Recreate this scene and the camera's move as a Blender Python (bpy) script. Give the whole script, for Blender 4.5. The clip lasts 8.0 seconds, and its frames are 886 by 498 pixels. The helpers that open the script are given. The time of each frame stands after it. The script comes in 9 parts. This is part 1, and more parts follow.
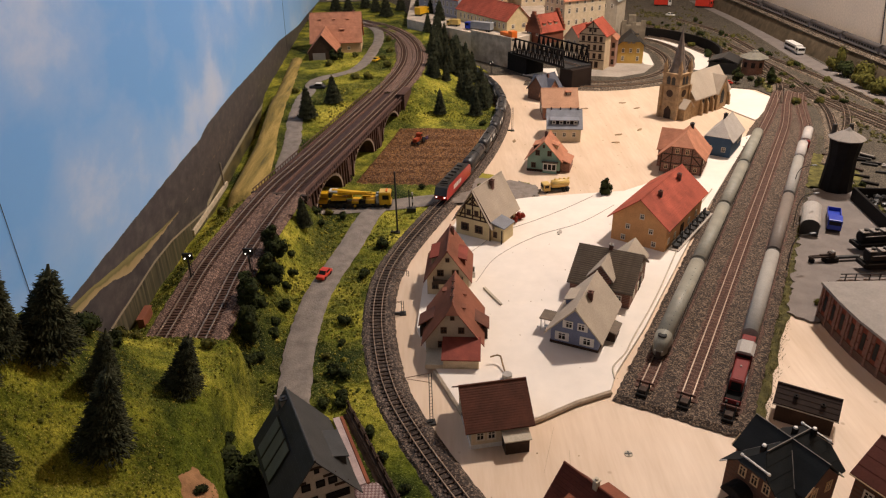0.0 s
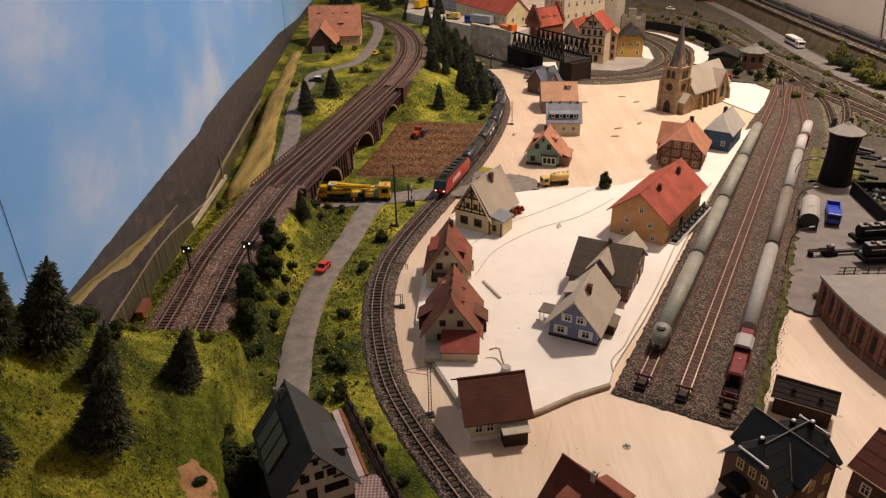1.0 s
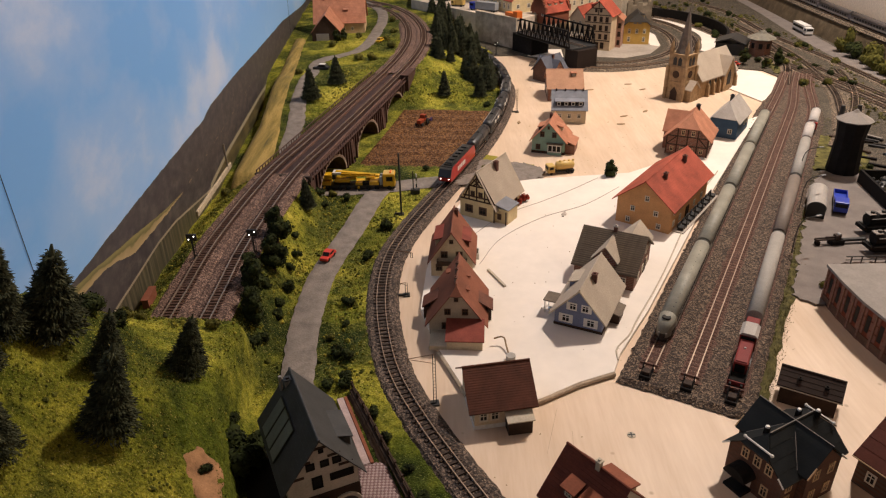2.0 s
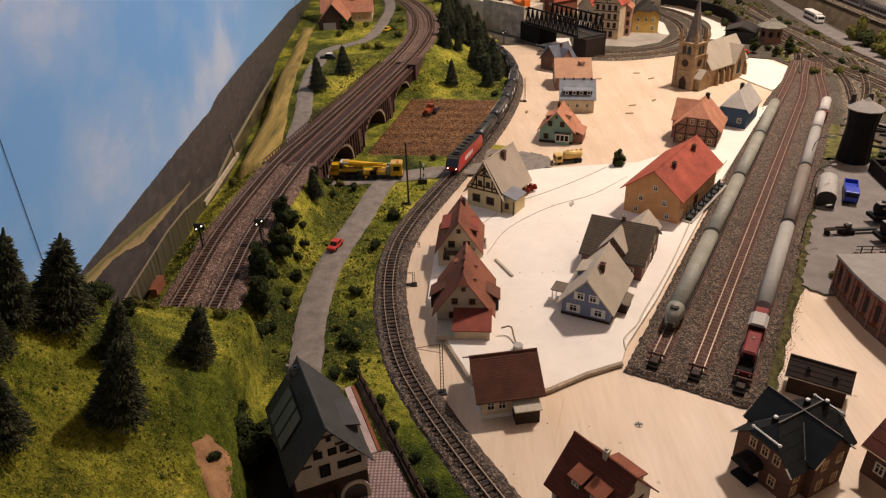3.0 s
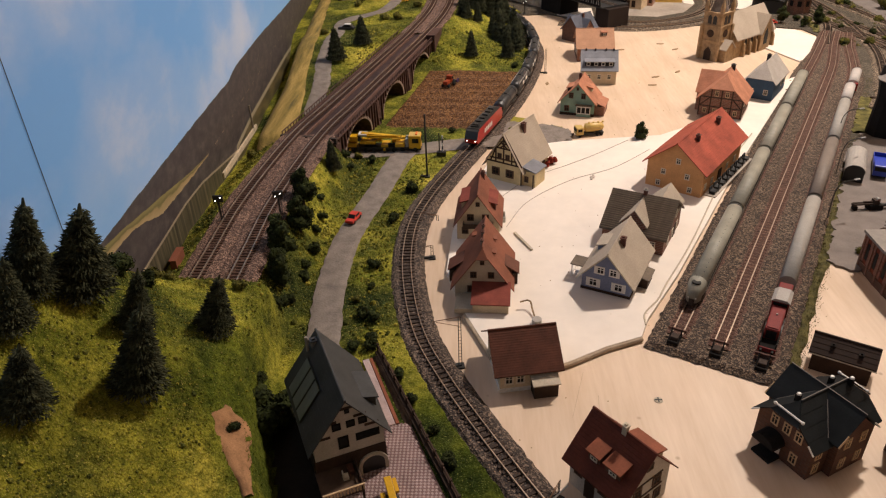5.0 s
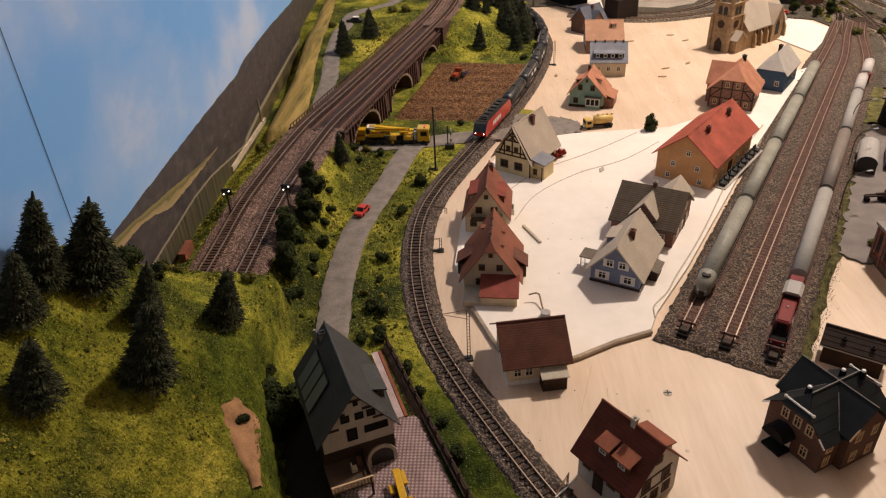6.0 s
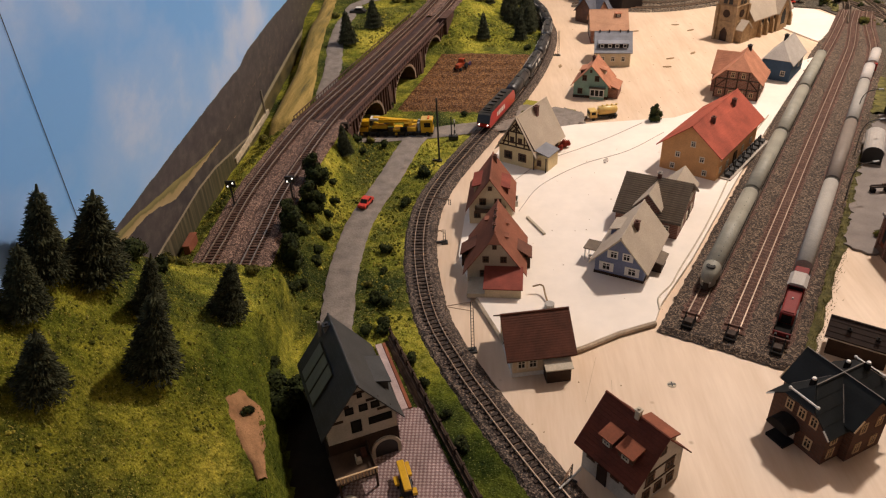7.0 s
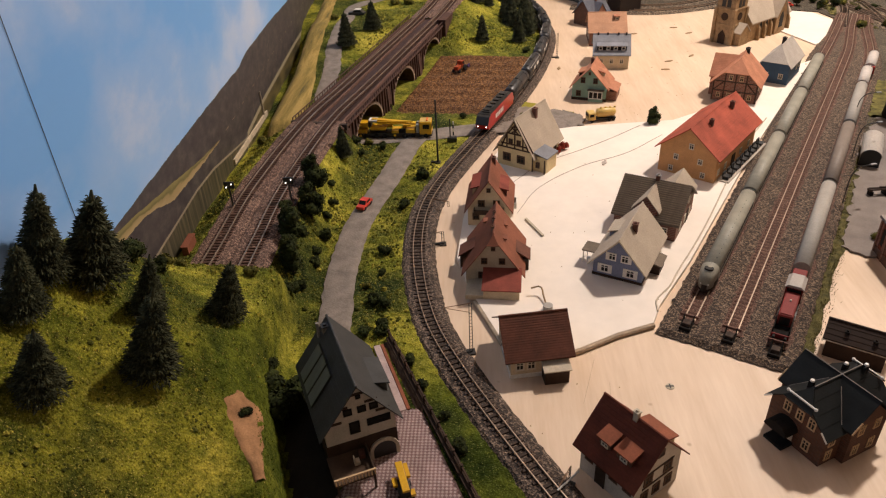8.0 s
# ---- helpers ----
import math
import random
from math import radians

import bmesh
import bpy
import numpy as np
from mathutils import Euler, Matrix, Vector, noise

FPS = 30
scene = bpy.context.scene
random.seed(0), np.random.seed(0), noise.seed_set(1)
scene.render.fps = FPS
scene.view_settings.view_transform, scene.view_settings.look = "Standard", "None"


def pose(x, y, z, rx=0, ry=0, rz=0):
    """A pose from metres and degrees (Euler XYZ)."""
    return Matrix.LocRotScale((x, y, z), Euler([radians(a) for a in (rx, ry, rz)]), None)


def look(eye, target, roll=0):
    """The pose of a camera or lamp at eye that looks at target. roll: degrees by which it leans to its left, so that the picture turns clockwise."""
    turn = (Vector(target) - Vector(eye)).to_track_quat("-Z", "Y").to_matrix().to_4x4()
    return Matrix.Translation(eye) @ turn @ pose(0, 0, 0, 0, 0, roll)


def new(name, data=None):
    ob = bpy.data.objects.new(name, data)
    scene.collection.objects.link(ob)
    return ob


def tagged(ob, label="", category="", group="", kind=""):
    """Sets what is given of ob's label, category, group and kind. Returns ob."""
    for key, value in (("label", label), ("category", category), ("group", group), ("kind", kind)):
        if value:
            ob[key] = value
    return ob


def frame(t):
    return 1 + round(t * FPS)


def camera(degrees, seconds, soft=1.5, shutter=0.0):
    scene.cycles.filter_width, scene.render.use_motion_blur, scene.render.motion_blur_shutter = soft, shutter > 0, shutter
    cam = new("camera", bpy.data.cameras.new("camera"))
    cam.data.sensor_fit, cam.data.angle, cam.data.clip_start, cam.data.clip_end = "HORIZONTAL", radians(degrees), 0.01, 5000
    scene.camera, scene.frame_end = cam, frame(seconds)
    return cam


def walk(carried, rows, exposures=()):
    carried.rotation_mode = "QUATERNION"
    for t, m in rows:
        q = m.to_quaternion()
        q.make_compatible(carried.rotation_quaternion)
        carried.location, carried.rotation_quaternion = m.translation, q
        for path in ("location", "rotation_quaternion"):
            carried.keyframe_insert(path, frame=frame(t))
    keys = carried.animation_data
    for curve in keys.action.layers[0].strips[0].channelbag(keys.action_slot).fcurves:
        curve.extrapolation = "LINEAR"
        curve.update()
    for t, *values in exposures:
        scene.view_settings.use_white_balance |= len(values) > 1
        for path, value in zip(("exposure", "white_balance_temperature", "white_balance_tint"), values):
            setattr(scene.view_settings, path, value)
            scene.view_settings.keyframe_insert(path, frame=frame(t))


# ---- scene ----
# ---- camera ----
cam = camera(63.99, 8.0, soft=1.2)
walk(cam, [
    (0.0, pose(-0.0000, 0.0000, 0.4150, 62.69, 1.07, -0.55)),
    (0.5, pose(0.0007, 0.0003, 0.4139, 62.41, 1.19, -0.35)),
    (1.0, pose(0.0003, -0.0005, 0.4137, 62.24, 0.98, -0.56)),
    (1.5, pose(0.0001, 0.0004, 0.4135, 61.76, 1.01, -0.44)),
    (3.0, pose(0.0000, 0.0013, 0.4120, 60.53, 1.37, 0.32)),
    (3.5, pose(-0.0002, 0.0018, 0.4114, 60.14, 1.44, 0.60)),
    (4.0, pose(-0.0003, 0.0017, 0.4107, 59.79, 1.60, 0.96)),
    (4.5, pose(-0.0009, 0.0047, 0.4090, 58.87, 1.58, 1.27)),
    (5.0, pose(-0.0011, 0.0054, 0.4088, 58.46, 1.82, 1.72)),
    (6.5, pose(-0.0003, 0.0065, 0.4073, 57.57, 2.45, 2.43)),
    (7.0, pose(-0.0003, 0.0069, 0.4079, 57.24, 2.54, 2.52)),
    (7.5, pose(-0.0005, 0.0062, 0.4072, 57.41, 2.47, 2.55)),
    (8.0, pose(-0.0009, 0.0064, 0.4077, 57.40, 2.34, 2.45)),
], exposures=[(0.0, 0.0), (6.5, 0.0), (8.0, 0.07)])

# ---- light: one bright ceiling lamp ahead and to the right, one added dim fill lamp, faint room light ----
world = bpy.data.worlds.new("room_light")
scene.world = world
world.use_nodes = True
world.node_tree.nodes["Background"].inputs[0].default_value = (1.0, 0.88, 0.78, 1)
world.node_tree.nodes["Background"].inputs[1].default_value = 0.004


def lamp(name, x, y, z, tx, ty, tz, size, watts, colour):
    data = bpy.data.lights.new(name, "AREA")
    data.shape, data.size, data.energy, data.color = "DISK", size, watts, colour
    ob = new(name, data)
    ob.matrix_world = look((x / 100, y / 100, z / 100), (tx / 100, ty / 100, tz / 100))
    return ob


lamp("ceiling_lamp_light", 87, 140, 158, 66, 115, 0, 0.12, 39.0, (1.0, 0.87, 0.77))
# added fill lamp behind the camera, no known source stands there
lamp("ceiling_lamp_light", 70, -60, 150, 30, 40, 0, 0.25, 0.15, (1.0, 0.84, 0.70))


# ---- materials ----
def ramp(nt, fac, stops):
    r = nt.nodes.new("ShaderNodeValToRGB")
    el = r.color_ramp.elements
    while len(el) < len(stops):
        el.new(0.5)
    for e, (p, c) in zip(el, stops):
        e.position, e.color = p, (*c, 1)
    nt.links.new(fac, r.inputs[0])
    return r.outputs[0]


def noise_node(nt, scale, detail=4.0, rough=0.6, world_space=False, stretch=None):
    n = nt.nodes.new("ShaderNodeTexNoise")
    n.inputs["Scale"].default_value, n.inputs["Detail"].default_value, n.inputs["Roughness"].default_value = scale, detail, rough
    if world_space:
        vec = nt.nodes.new("ShaderNodeNewGeometry").outputs["Position"]
    else:
        vec = nt.nodes.new("ShaderNodeTexCoord").outputs["Object"]
    if stretch:
        m = nt.nodes.new("ShaderNodeMapping")
        m.inputs["Scale"].default_value = stretch[:3]
        if len(stretch) > 3:
            m.inputs["Rotation"].default_value = (0, 0, radians(stretch[3]))
        nt.links.new(vec, m.inputs[0])
        vec = m.outputs[0]
    nt.links.new(vec, n.inputs["Vector"])
    return n.outputs["Fac"]


def mixc(nt, kind, fac, a, b):
    m = nt.nodes.new("ShaderNodeMix")
    m.data_type, m.blend_type = "RGBA", kind
    if isinstance(fac, float):
        m.inputs[0].default_value = fac
    else:
        nt.links.new(fac, m.inputs[0])
    for s, v in ((m.inputs[6], a), (m.inputs[7], b)):
        if isinstance(v, tuple):
            s.default_value = (*v, 1)
        else:
            nt.links.new(v, s)
    return m.outputs[2]


def blank(name):
    m = bpy.data.materials.new(name)
    m.use_nodes = True
    return m, m.node_tree, m.node_tree.nodes["Principled BSDF"]


def bump(nt, bsdf, height, strength, dist):
    b = nt.nodes.new("ShaderNodeBump")
    b.inputs["Strength"].default_value, b.inputs["Distance"].default_value = strength, dist
    nt.links.new(height, b.inputs["Height"])
    nt.links.new(b.outputs[0], bsdf.inputs["Normal"])


def shade(c, k):
    return tuple(min(1.0, v * k) for v in c)


MATS = {}


def mat(name, col, rough=0.65, spread=0.25, coarse=40.0, fine=500.0, relief=0.3, metal=0.0, second=None, per_object=False, world_space=False, grime=0.7):
    """A painted, printed or natural surface: two scales of variation and a fine relief. Scales are per metre."""
    if name in MATS:
        return MATS[name]
    m, nt, b = blank(name)
    lo, hi = shade(col, 1 - spread), second or shade(col, 1 + spread)
    c1 = ramp(nt, noise_node(nt, coarse, world_space=world_space), [(0.3, lo), (0.7, hi)])
    f = noise_node(nt, fine, 3.0, world_space=world_space)
    c2 = mixc(nt, "MULTIPLY", grime, c1, ramp(nt, f, [(0.3, (0.72, 0.72, 0.72)), (0.7, (1.0, 1.0, 1.0))]))
    if per_object:
        info = nt.nodes.new("ShaderNodeObjectInfo")
        c2 = mixc(nt, "MULTIPLY", 1.0, c2, ramp(nt, info.outputs["Random"], [(0.0, (0.7, 0.7, 0.7)), (1.0, (1.0, 1.0, 1.0))]))
    nt.links.new(c2, b.inputs["Base Color"])
    b.inputs["Roughness"].default_value, b.inputs["Metallic"].default_value = rough, metal
    b.inputs["Specular IOR Level"].default_value = 0.5 if rough < 0.5 else 0.2
    if relief:
        bump(nt, b, f, relief, 0.0006)
    MATS[name] = m
    return m


def glow(name, col, strength):
    m, nt, b = blank(name)
    b.inputs["Base Color"].default_value = (*col, 1)
    b.inputs["Emission Color"].default_value = (*col, 1)
    b.inputs["Emission Strength"].default_value = strength
    return m


def plywood():
    m, nt, b = blank("plywood")
    grain = noise_node(nt, 1.0, 5.0, 0.6, True, (260, 26, 60, 28))
    broad = noise_node(nt, 1.0, 3.0, 0.5, True, (50, 6, 10, 28))
    spots = noise_node(nt, 9.0, 3.0, 0.5, True)
    c = ramp(nt, grain, [(0.3, (0.62, 0.46, 0.33)), (0.55, (0.66, 0.505, 0.37)), (0.75, (0.69, 0.535, 0.40))])
    c = mixc(nt, "MULTIPLY", 0.5, c, ramp(nt, broad, [(0.3, (0.80, 0.74, 0.66)), (0.65, (1, 1, 1))]))
    c = mixc(nt, "MULTIPLY", 0.4, c, ramp(nt, spots, [(0.35, (0.82, 0.78, 0.72)), (0.6, (1, 1, 1))]))
    # small knots and specks of dirt
    v = nt.nodes.new("ShaderNodeTexVoronoi")
    v.inputs["Scale"].default_value = 34.0
    nt.links.new(nt.nodes.new("ShaderNodeNewGeometry").outputs["Position"], v.inputs["Vector"])
    c = mixc(nt, "MULTIPLY", 0.6, c, ramp(nt, v.outputs["Distance"], [(0.03, (0.45, 0.36, 0.28)), (0.08, (1, 1, 1))]))
    nt.links.new(c, b.inputs["Base Color"])
    b.inputs["Roughness"].default_value = 0.55
    bump(nt, b, grain, 0.12, 0.0004)
    return m


def grass():
    m, nt, b = blank("scatter_grass")
    fine = noise_node(nt, 700.0, 3.0, 0.7, True)
    mid = noise_node(nt, 150.0, 4.0, 0.7, True)
    big = noise_node(nt, 8.0, 5.0, 0.62, True)
    c = ramp(nt, big, [(0.38, (0.055, 0.075, 0.018)), (0.47, (0.17, 0.175, 0.028)), (0.56, (0.50, 0.44, 0.055)), (0.68, (0.74, 0.60, 0.10))])
    c = mixc(nt, "MULTIPLY", 0.9, c, ramp(nt, mid, [(0.32, (0.32, 0.38, 0.30)), (0.58, (1, 1, 1))]))
    c = mixc(nt, "MULTIPLY", 1.0, c, ramp(nt, fine, [(0.32, (0.38, 0.40, 0.34)), (0.55, (0.85, 0.85, 0.85)), (0.7, (1, 1, 1))]))
    patch = noise_node(nt, 24.0, 4.0, 0.6, True)
    c = mixc(nt, "MULTIPLY", 0.65, c, ramp(nt, patch, [(0.40, (0.30, 0.42, 0.34)), (0.48, (0.75, 0.80, 0.7)), (0.58, (1, 1, 1))]))
    flecks = noise_node(nt, 850.0, 2.0, 0.6, True)
    c = mixc(nt, "MIX", ramp(nt, flecks, [(0.60, (0, 0, 0)), (0.70, (0.75, 0.75, 0.75))]), c, (0.62, 0.52, 0.16))
    # near hill: light falloff painted into a greener mix; yellow turf farther on
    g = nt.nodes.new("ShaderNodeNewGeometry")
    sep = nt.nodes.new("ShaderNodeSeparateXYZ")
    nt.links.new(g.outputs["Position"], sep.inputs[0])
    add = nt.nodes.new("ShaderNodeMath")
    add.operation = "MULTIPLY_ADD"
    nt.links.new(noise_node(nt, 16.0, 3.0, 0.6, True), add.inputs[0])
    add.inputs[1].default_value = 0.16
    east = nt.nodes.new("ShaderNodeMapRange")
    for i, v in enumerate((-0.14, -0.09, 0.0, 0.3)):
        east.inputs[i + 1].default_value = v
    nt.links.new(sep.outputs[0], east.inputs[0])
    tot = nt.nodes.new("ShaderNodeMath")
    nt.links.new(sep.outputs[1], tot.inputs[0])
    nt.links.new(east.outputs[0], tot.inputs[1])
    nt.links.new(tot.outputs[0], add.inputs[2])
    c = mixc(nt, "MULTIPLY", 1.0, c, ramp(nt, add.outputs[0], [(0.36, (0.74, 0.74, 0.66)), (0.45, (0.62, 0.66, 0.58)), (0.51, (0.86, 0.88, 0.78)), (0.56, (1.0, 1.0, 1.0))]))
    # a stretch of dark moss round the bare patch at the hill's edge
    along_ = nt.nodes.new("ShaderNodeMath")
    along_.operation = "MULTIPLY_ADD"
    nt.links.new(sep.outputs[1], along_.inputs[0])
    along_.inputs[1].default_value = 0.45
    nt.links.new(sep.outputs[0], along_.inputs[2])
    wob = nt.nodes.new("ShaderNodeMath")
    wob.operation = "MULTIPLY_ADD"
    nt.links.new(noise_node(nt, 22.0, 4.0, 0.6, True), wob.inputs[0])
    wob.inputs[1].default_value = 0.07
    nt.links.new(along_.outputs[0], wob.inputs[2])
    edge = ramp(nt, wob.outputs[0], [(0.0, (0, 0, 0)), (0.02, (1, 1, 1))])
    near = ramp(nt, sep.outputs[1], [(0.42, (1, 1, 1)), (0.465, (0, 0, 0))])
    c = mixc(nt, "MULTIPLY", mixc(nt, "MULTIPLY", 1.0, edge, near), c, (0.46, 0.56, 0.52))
    # broad drifts of dark moss between the yellow tufts
    drift = ramp(nt, noise_node(nt, 13.0, 5.0, 0.62, True, (1.0, 0.8, 1.0, 40)), [(0.40, (0.30, 0.38, 0.30)), (0.49, (0.70, 0.76, 0.66)), (0.57, (1, 1, 1))])
    c = mixc(nt, "MULTIPLY", 0.5, c, drift)
    nt.links.new(c, b.inputs["Base Color"])
    b.inputs["Roughness"].default_value = 0.95
    b.inputs["Specular IOR Level"].default_value = 0.1
    bump(nt, b, mid, 1.0, 0.004)
    return m


def foam():
    """Crumbs of dyed foam: each clump has its own green."""
    m, nt, b = blank("foam_scatter")
    tint = ramp(nt, nt.nodes.new("ShaderNodeNewGeometry").outputs["Random Per Island"], [(0.0, (0.06, 0.07, 0.018)), (0.4, (0.15, 0.15, 0.03)), (0.8, (0.28, 0.25, 0.042)), (1.0, (0.42, 0.36, 0.065))])
    grain = noise_node(nt, 900.0, 3.0, 0.6, True)
    c = mixc(nt, "MULTIPLY", 0.9, tint, ramp(nt, grain, [(0.3, (0.45, 0.45, 0.42)), (0.65, (1, 1, 1))]))
    nt.links.new(c, b.inputs["Base Color"])
    b.inputs["Roughness"].default_value = 1.0
    b.inputs["Specular IOR Level"].default_value = 0.05
    bump(nt, b, grain, 0.8, 0.001)
    return m


def gravel(name, dark, light, tint, scale=900.0):
    m, nt, b = blank(name)
    v = nt.nodes.new("ShaderNodeTexVoronoi")
    v.inputs["Scale"].default_value = scale
    g = nt.nodes.new("ShaderNodeNewGeometry")
    nt.links.new(g.outputs["Position"], v.inputs["Vector"])
    sep = nt.nodes.new("ShaderNodeSeparateColor")
    nt.links.new(v.outputs["Color"], sep.inputs[0])
    c = ramp(nt, sep.outputs[0], [(0.0, dark), (0.6, tint), (0.9, light)])
    big = noise_node(nt, 35.0, 4.0, 0.6, True)
    c = mixc(nt, "MULTIPLY", 0.7, c, ramp(nt, big, [(0.3, (0.55, 0.5, 0.47)), (0.65, (1, 1, 1))]))
    nt.links.new(c, b.inputs["Base Color"])
    b.inputs["Roughness"].default_value = 0.9
    bump(nt, b, v.outputs["Distance"], 0.8, 0.001)
    return m


def sky_print():
    """The printed backdrop: clouds over a grey mountain with meadows along its foot."""
    m, nt, b = blank("printed_sky_backdrop")
    tc = nt.nodes.new("ShaderNodeTexCoord")
    sep = nt.nodes.new("ShaderNodeSeparateXYZ")
    nt.links.new(tc.outputs["Object"], sep.inputs[0])

    def mth(op, a, c):
        n = nt.nodes.new("ShaderNodeMath")
        n.operation = op
        for s, v in zip(n.inputs, (a, c)):
            if isinstance(v, (int, float)):
                s.default_value = v
            else:
                nt.links.new(v, s)
        return n.outputs[0]

    up, along = sep.outputs[2], sep.outputs[1]
    reach = mth("DIVIDE", mth("ADD", along, 0.3), 2.6)

    def skyline(points):
        """The height of a printed line over the backdrop's length, from (along, up) in metres."""
        v = ramp(nt, reach, [((x + 0.3) / 2.6, ((z + 0.05) / 0.2,) * 3) for x, z in points])
        return mth("SUBTRACT", mth("MULTIPLY", v, 0.2), 0.05)

    def wobble(freq, amount, detail=3.0):
        return mth("MULTIPLY", mth("SUBTRACT", noise_node(nt, 1.0, detail, 0.6, False, (1.0, freq, 0.0)), 0.5), amount)

    def band(line, width):
        return mth("LESS_THAN", mth("ABSOLUTE", mth("SUBTRACT", up, line), 0.0), width)

    # soft cloud banks of several sizes
    puff = noise_node(nt, 1.0, 7.0, 0.58, False, (1.0, 3.6, 6.6))
    bank = noise_node(nt, 1.0, 3.0, 0.5, False, (1.0, 1.7, 3.6))
    cl = mth("ADD", mth("MULTIPLY", puff, 0.62), mth("MULTIPLY", bank, 0.38))
    blue = ramp(nt, mth("MULTIPLY", up, 2.2), [(0.1, (0.24, 0.46, 0.80)), (0.35, (0.155, 0.37, 0.75)), (0.8, (0.115, 0.31, 0.69))])
    cl = mth("SUBTRACT", mth("ADD", cl, 0.03), ramp(nt, reach, [(0.13, (0, 0, 0)), (0.26, (0.12, 0.12, 0.12))]))
    c = mixc(nt, "MIX", ramp(nt, cl, [(0.42, (0, 0, 0)), (0.50, (0.2, 0.2, 0.2)), (0.56, (0.55, 0.55, 0.55)), (0.66, (0.85, 0.85, 0.85))]), blue, (0.60, 0.64, 0.75))
    # the mountain, with pale scree on its flank
    top = mth("ADD", skyline([(-0.3, 0.094), (-0.08, 0.090), (0.08, 0.087), (0.2, 0.084), (0.34, 0.079), (0.385, 0.0845), (0.56, 0.0815), (0.76, 0.072), (0.95, 0.065), (1.10, 0.060), (1.47, 0.030), (1.73, 0.022), (2.2, 0.0)]), wobble(26.0, 0.004))
    hill = mth("LESS_THAN", up, top)
    rock = ramp(nt, noise_node(nt, 1.0, 8.0, 0.66, False, (10, 44, 80)), [(0.34, (0.026, 0.022, 0.024)), (0.5, (0.054, 0.045, 0.045)), (0.66, (0.105, 0.088, 0.076))])
    haze = mth("MULTIPLY", mth("DIVIDE", mth("MAXIMUM", up, 0.0), 0.09), 0.25)
    rock = mixc(nt, "MIX", haze, rock, (0.078, 0.074, 0.092))
    scree = ramp(nt, noise_node(nt, 1.0, 5.0, 0.7, False, (1.0, 42, 42)), [(0.60, (0, 0, 0)), (0.68, (0.55, 0.55, 0.55))])
    where = ramp(nt, reach, [(0.22, (0, 0, 0)), (0.27, (1, 1, 1)), (0.32, (1, 1, 1)), (0.38, (0, 0, 0))])
    rock = mixc(nt, "MIX", mth("MULTIPLY", scree, where), rock, (0.20, 0.18, 0.15))
    c = mixc(nt, "MIX", hill, c, rock)
    # the sunlit meadow on the shoulder of the near end
    m_top = mth("ADD", skyline([(-0.3, 0.094), (-0.086, 0.0846), (-0.05, 0.080), (-0.015, 0.073), (0.041, 0.0636), (0.12, 0.0485), (0.17, 0.041), (0.21, 0.036)]), wobble(40.0, 0.003))
    m_low = mth("ADD", skyline([(-0.3, 0.090), (-0.08, 0.073), (-0.032, 0.069), (0.0, 0.060), (0.03, 0.049), (0.07, 0.0455), (0.12, 0.041), (0.17, 0.038), (0.21, 0.036)]), wobble(60.0, 0.005))
    meadow = mth("MULTIPLY", mth("LESS_THAN", up, m_top), mth("GREATER_THAN", up, m_low))
    depth = mth("DIVIDE", mth("SUBTRACT", up, m_low), mth("MAXIMUM", mth("SUBTRACT", m_top, m_low), 0.002))
    mc = ramp(nt, mth("ADD", depth, mth("MULTIPLY", mth("SUBTRACT", noise_node(nt, 1.0, 4.0, 0.6, False, (1.0, 22.0, 70.0)), 0.5), 1.1)), [(0.15, (0.36, 0.27, 0.145)), (0.45, (0.29, 0.22, 0.10)), (0.6, (0.13, 0.12, 0.045)), (0.85, (0.22, 0.19, 0.075))])
    c = mixc(nt, "MIX", meadow, c, mc)
    # a printed wall with a pale coping and buttresses near the lower edge
    w_top = mth("ADD", skyline([(-0.3, 0.031), (0.0, 0.028), (0.097, 0.0262), (0.163, 0.0195), (0.286, -0.004), (0.33, -0.012), (0.6, -0.04)]), wobble(12.0, 0.002))
    low = mth("LESS_THAN", up, w_top)
    wallc = ramp(nt, noise_node(nt, 1.0, 3.0, 0.6, False, (1.0, 150.0, 5.0)), [(0.38, (0.028, 0.025, 0.016)), (0.52, (0.07, 0.06, 0.035)), (0.66, (0.14, 0.12, 0.075))])
    c = mixc(nt, "MIX", low, c, wallc)
    c = mixc(nt, "MIX", band(w_top, 0.0013), c, (0.27, 0.23, 0.16))
    # a pale country road with a dark hedge below it, running away along the foot
    lane = skyline([(-0.3, -0.049), (0.29, -0.049), (0.32, -0.006), (0.432, -0.001), (0.73, -0.003), (1.22, -0.020), (1.6, -0.04)])
    c = mixc(nt, "MIX", mth("LESS_THAN", up, lane), c, ramp(nt, noise_node(nt, 1.0, 5.0, 0.6, False, (1.0, 16, 60)), [(0.4, (0.05, 0.042, 0.02)), (0.6, (0.13, 0.10, 0.04))]))
    c = mixc(nt, "MIX", band(lane, 0.0032), c, (0.30, 0.26, 0.17))
    nt.links.new(c, b.inputs["Base Color"])
    b.inputs["Roughness"].default_value = 0.5
    return m


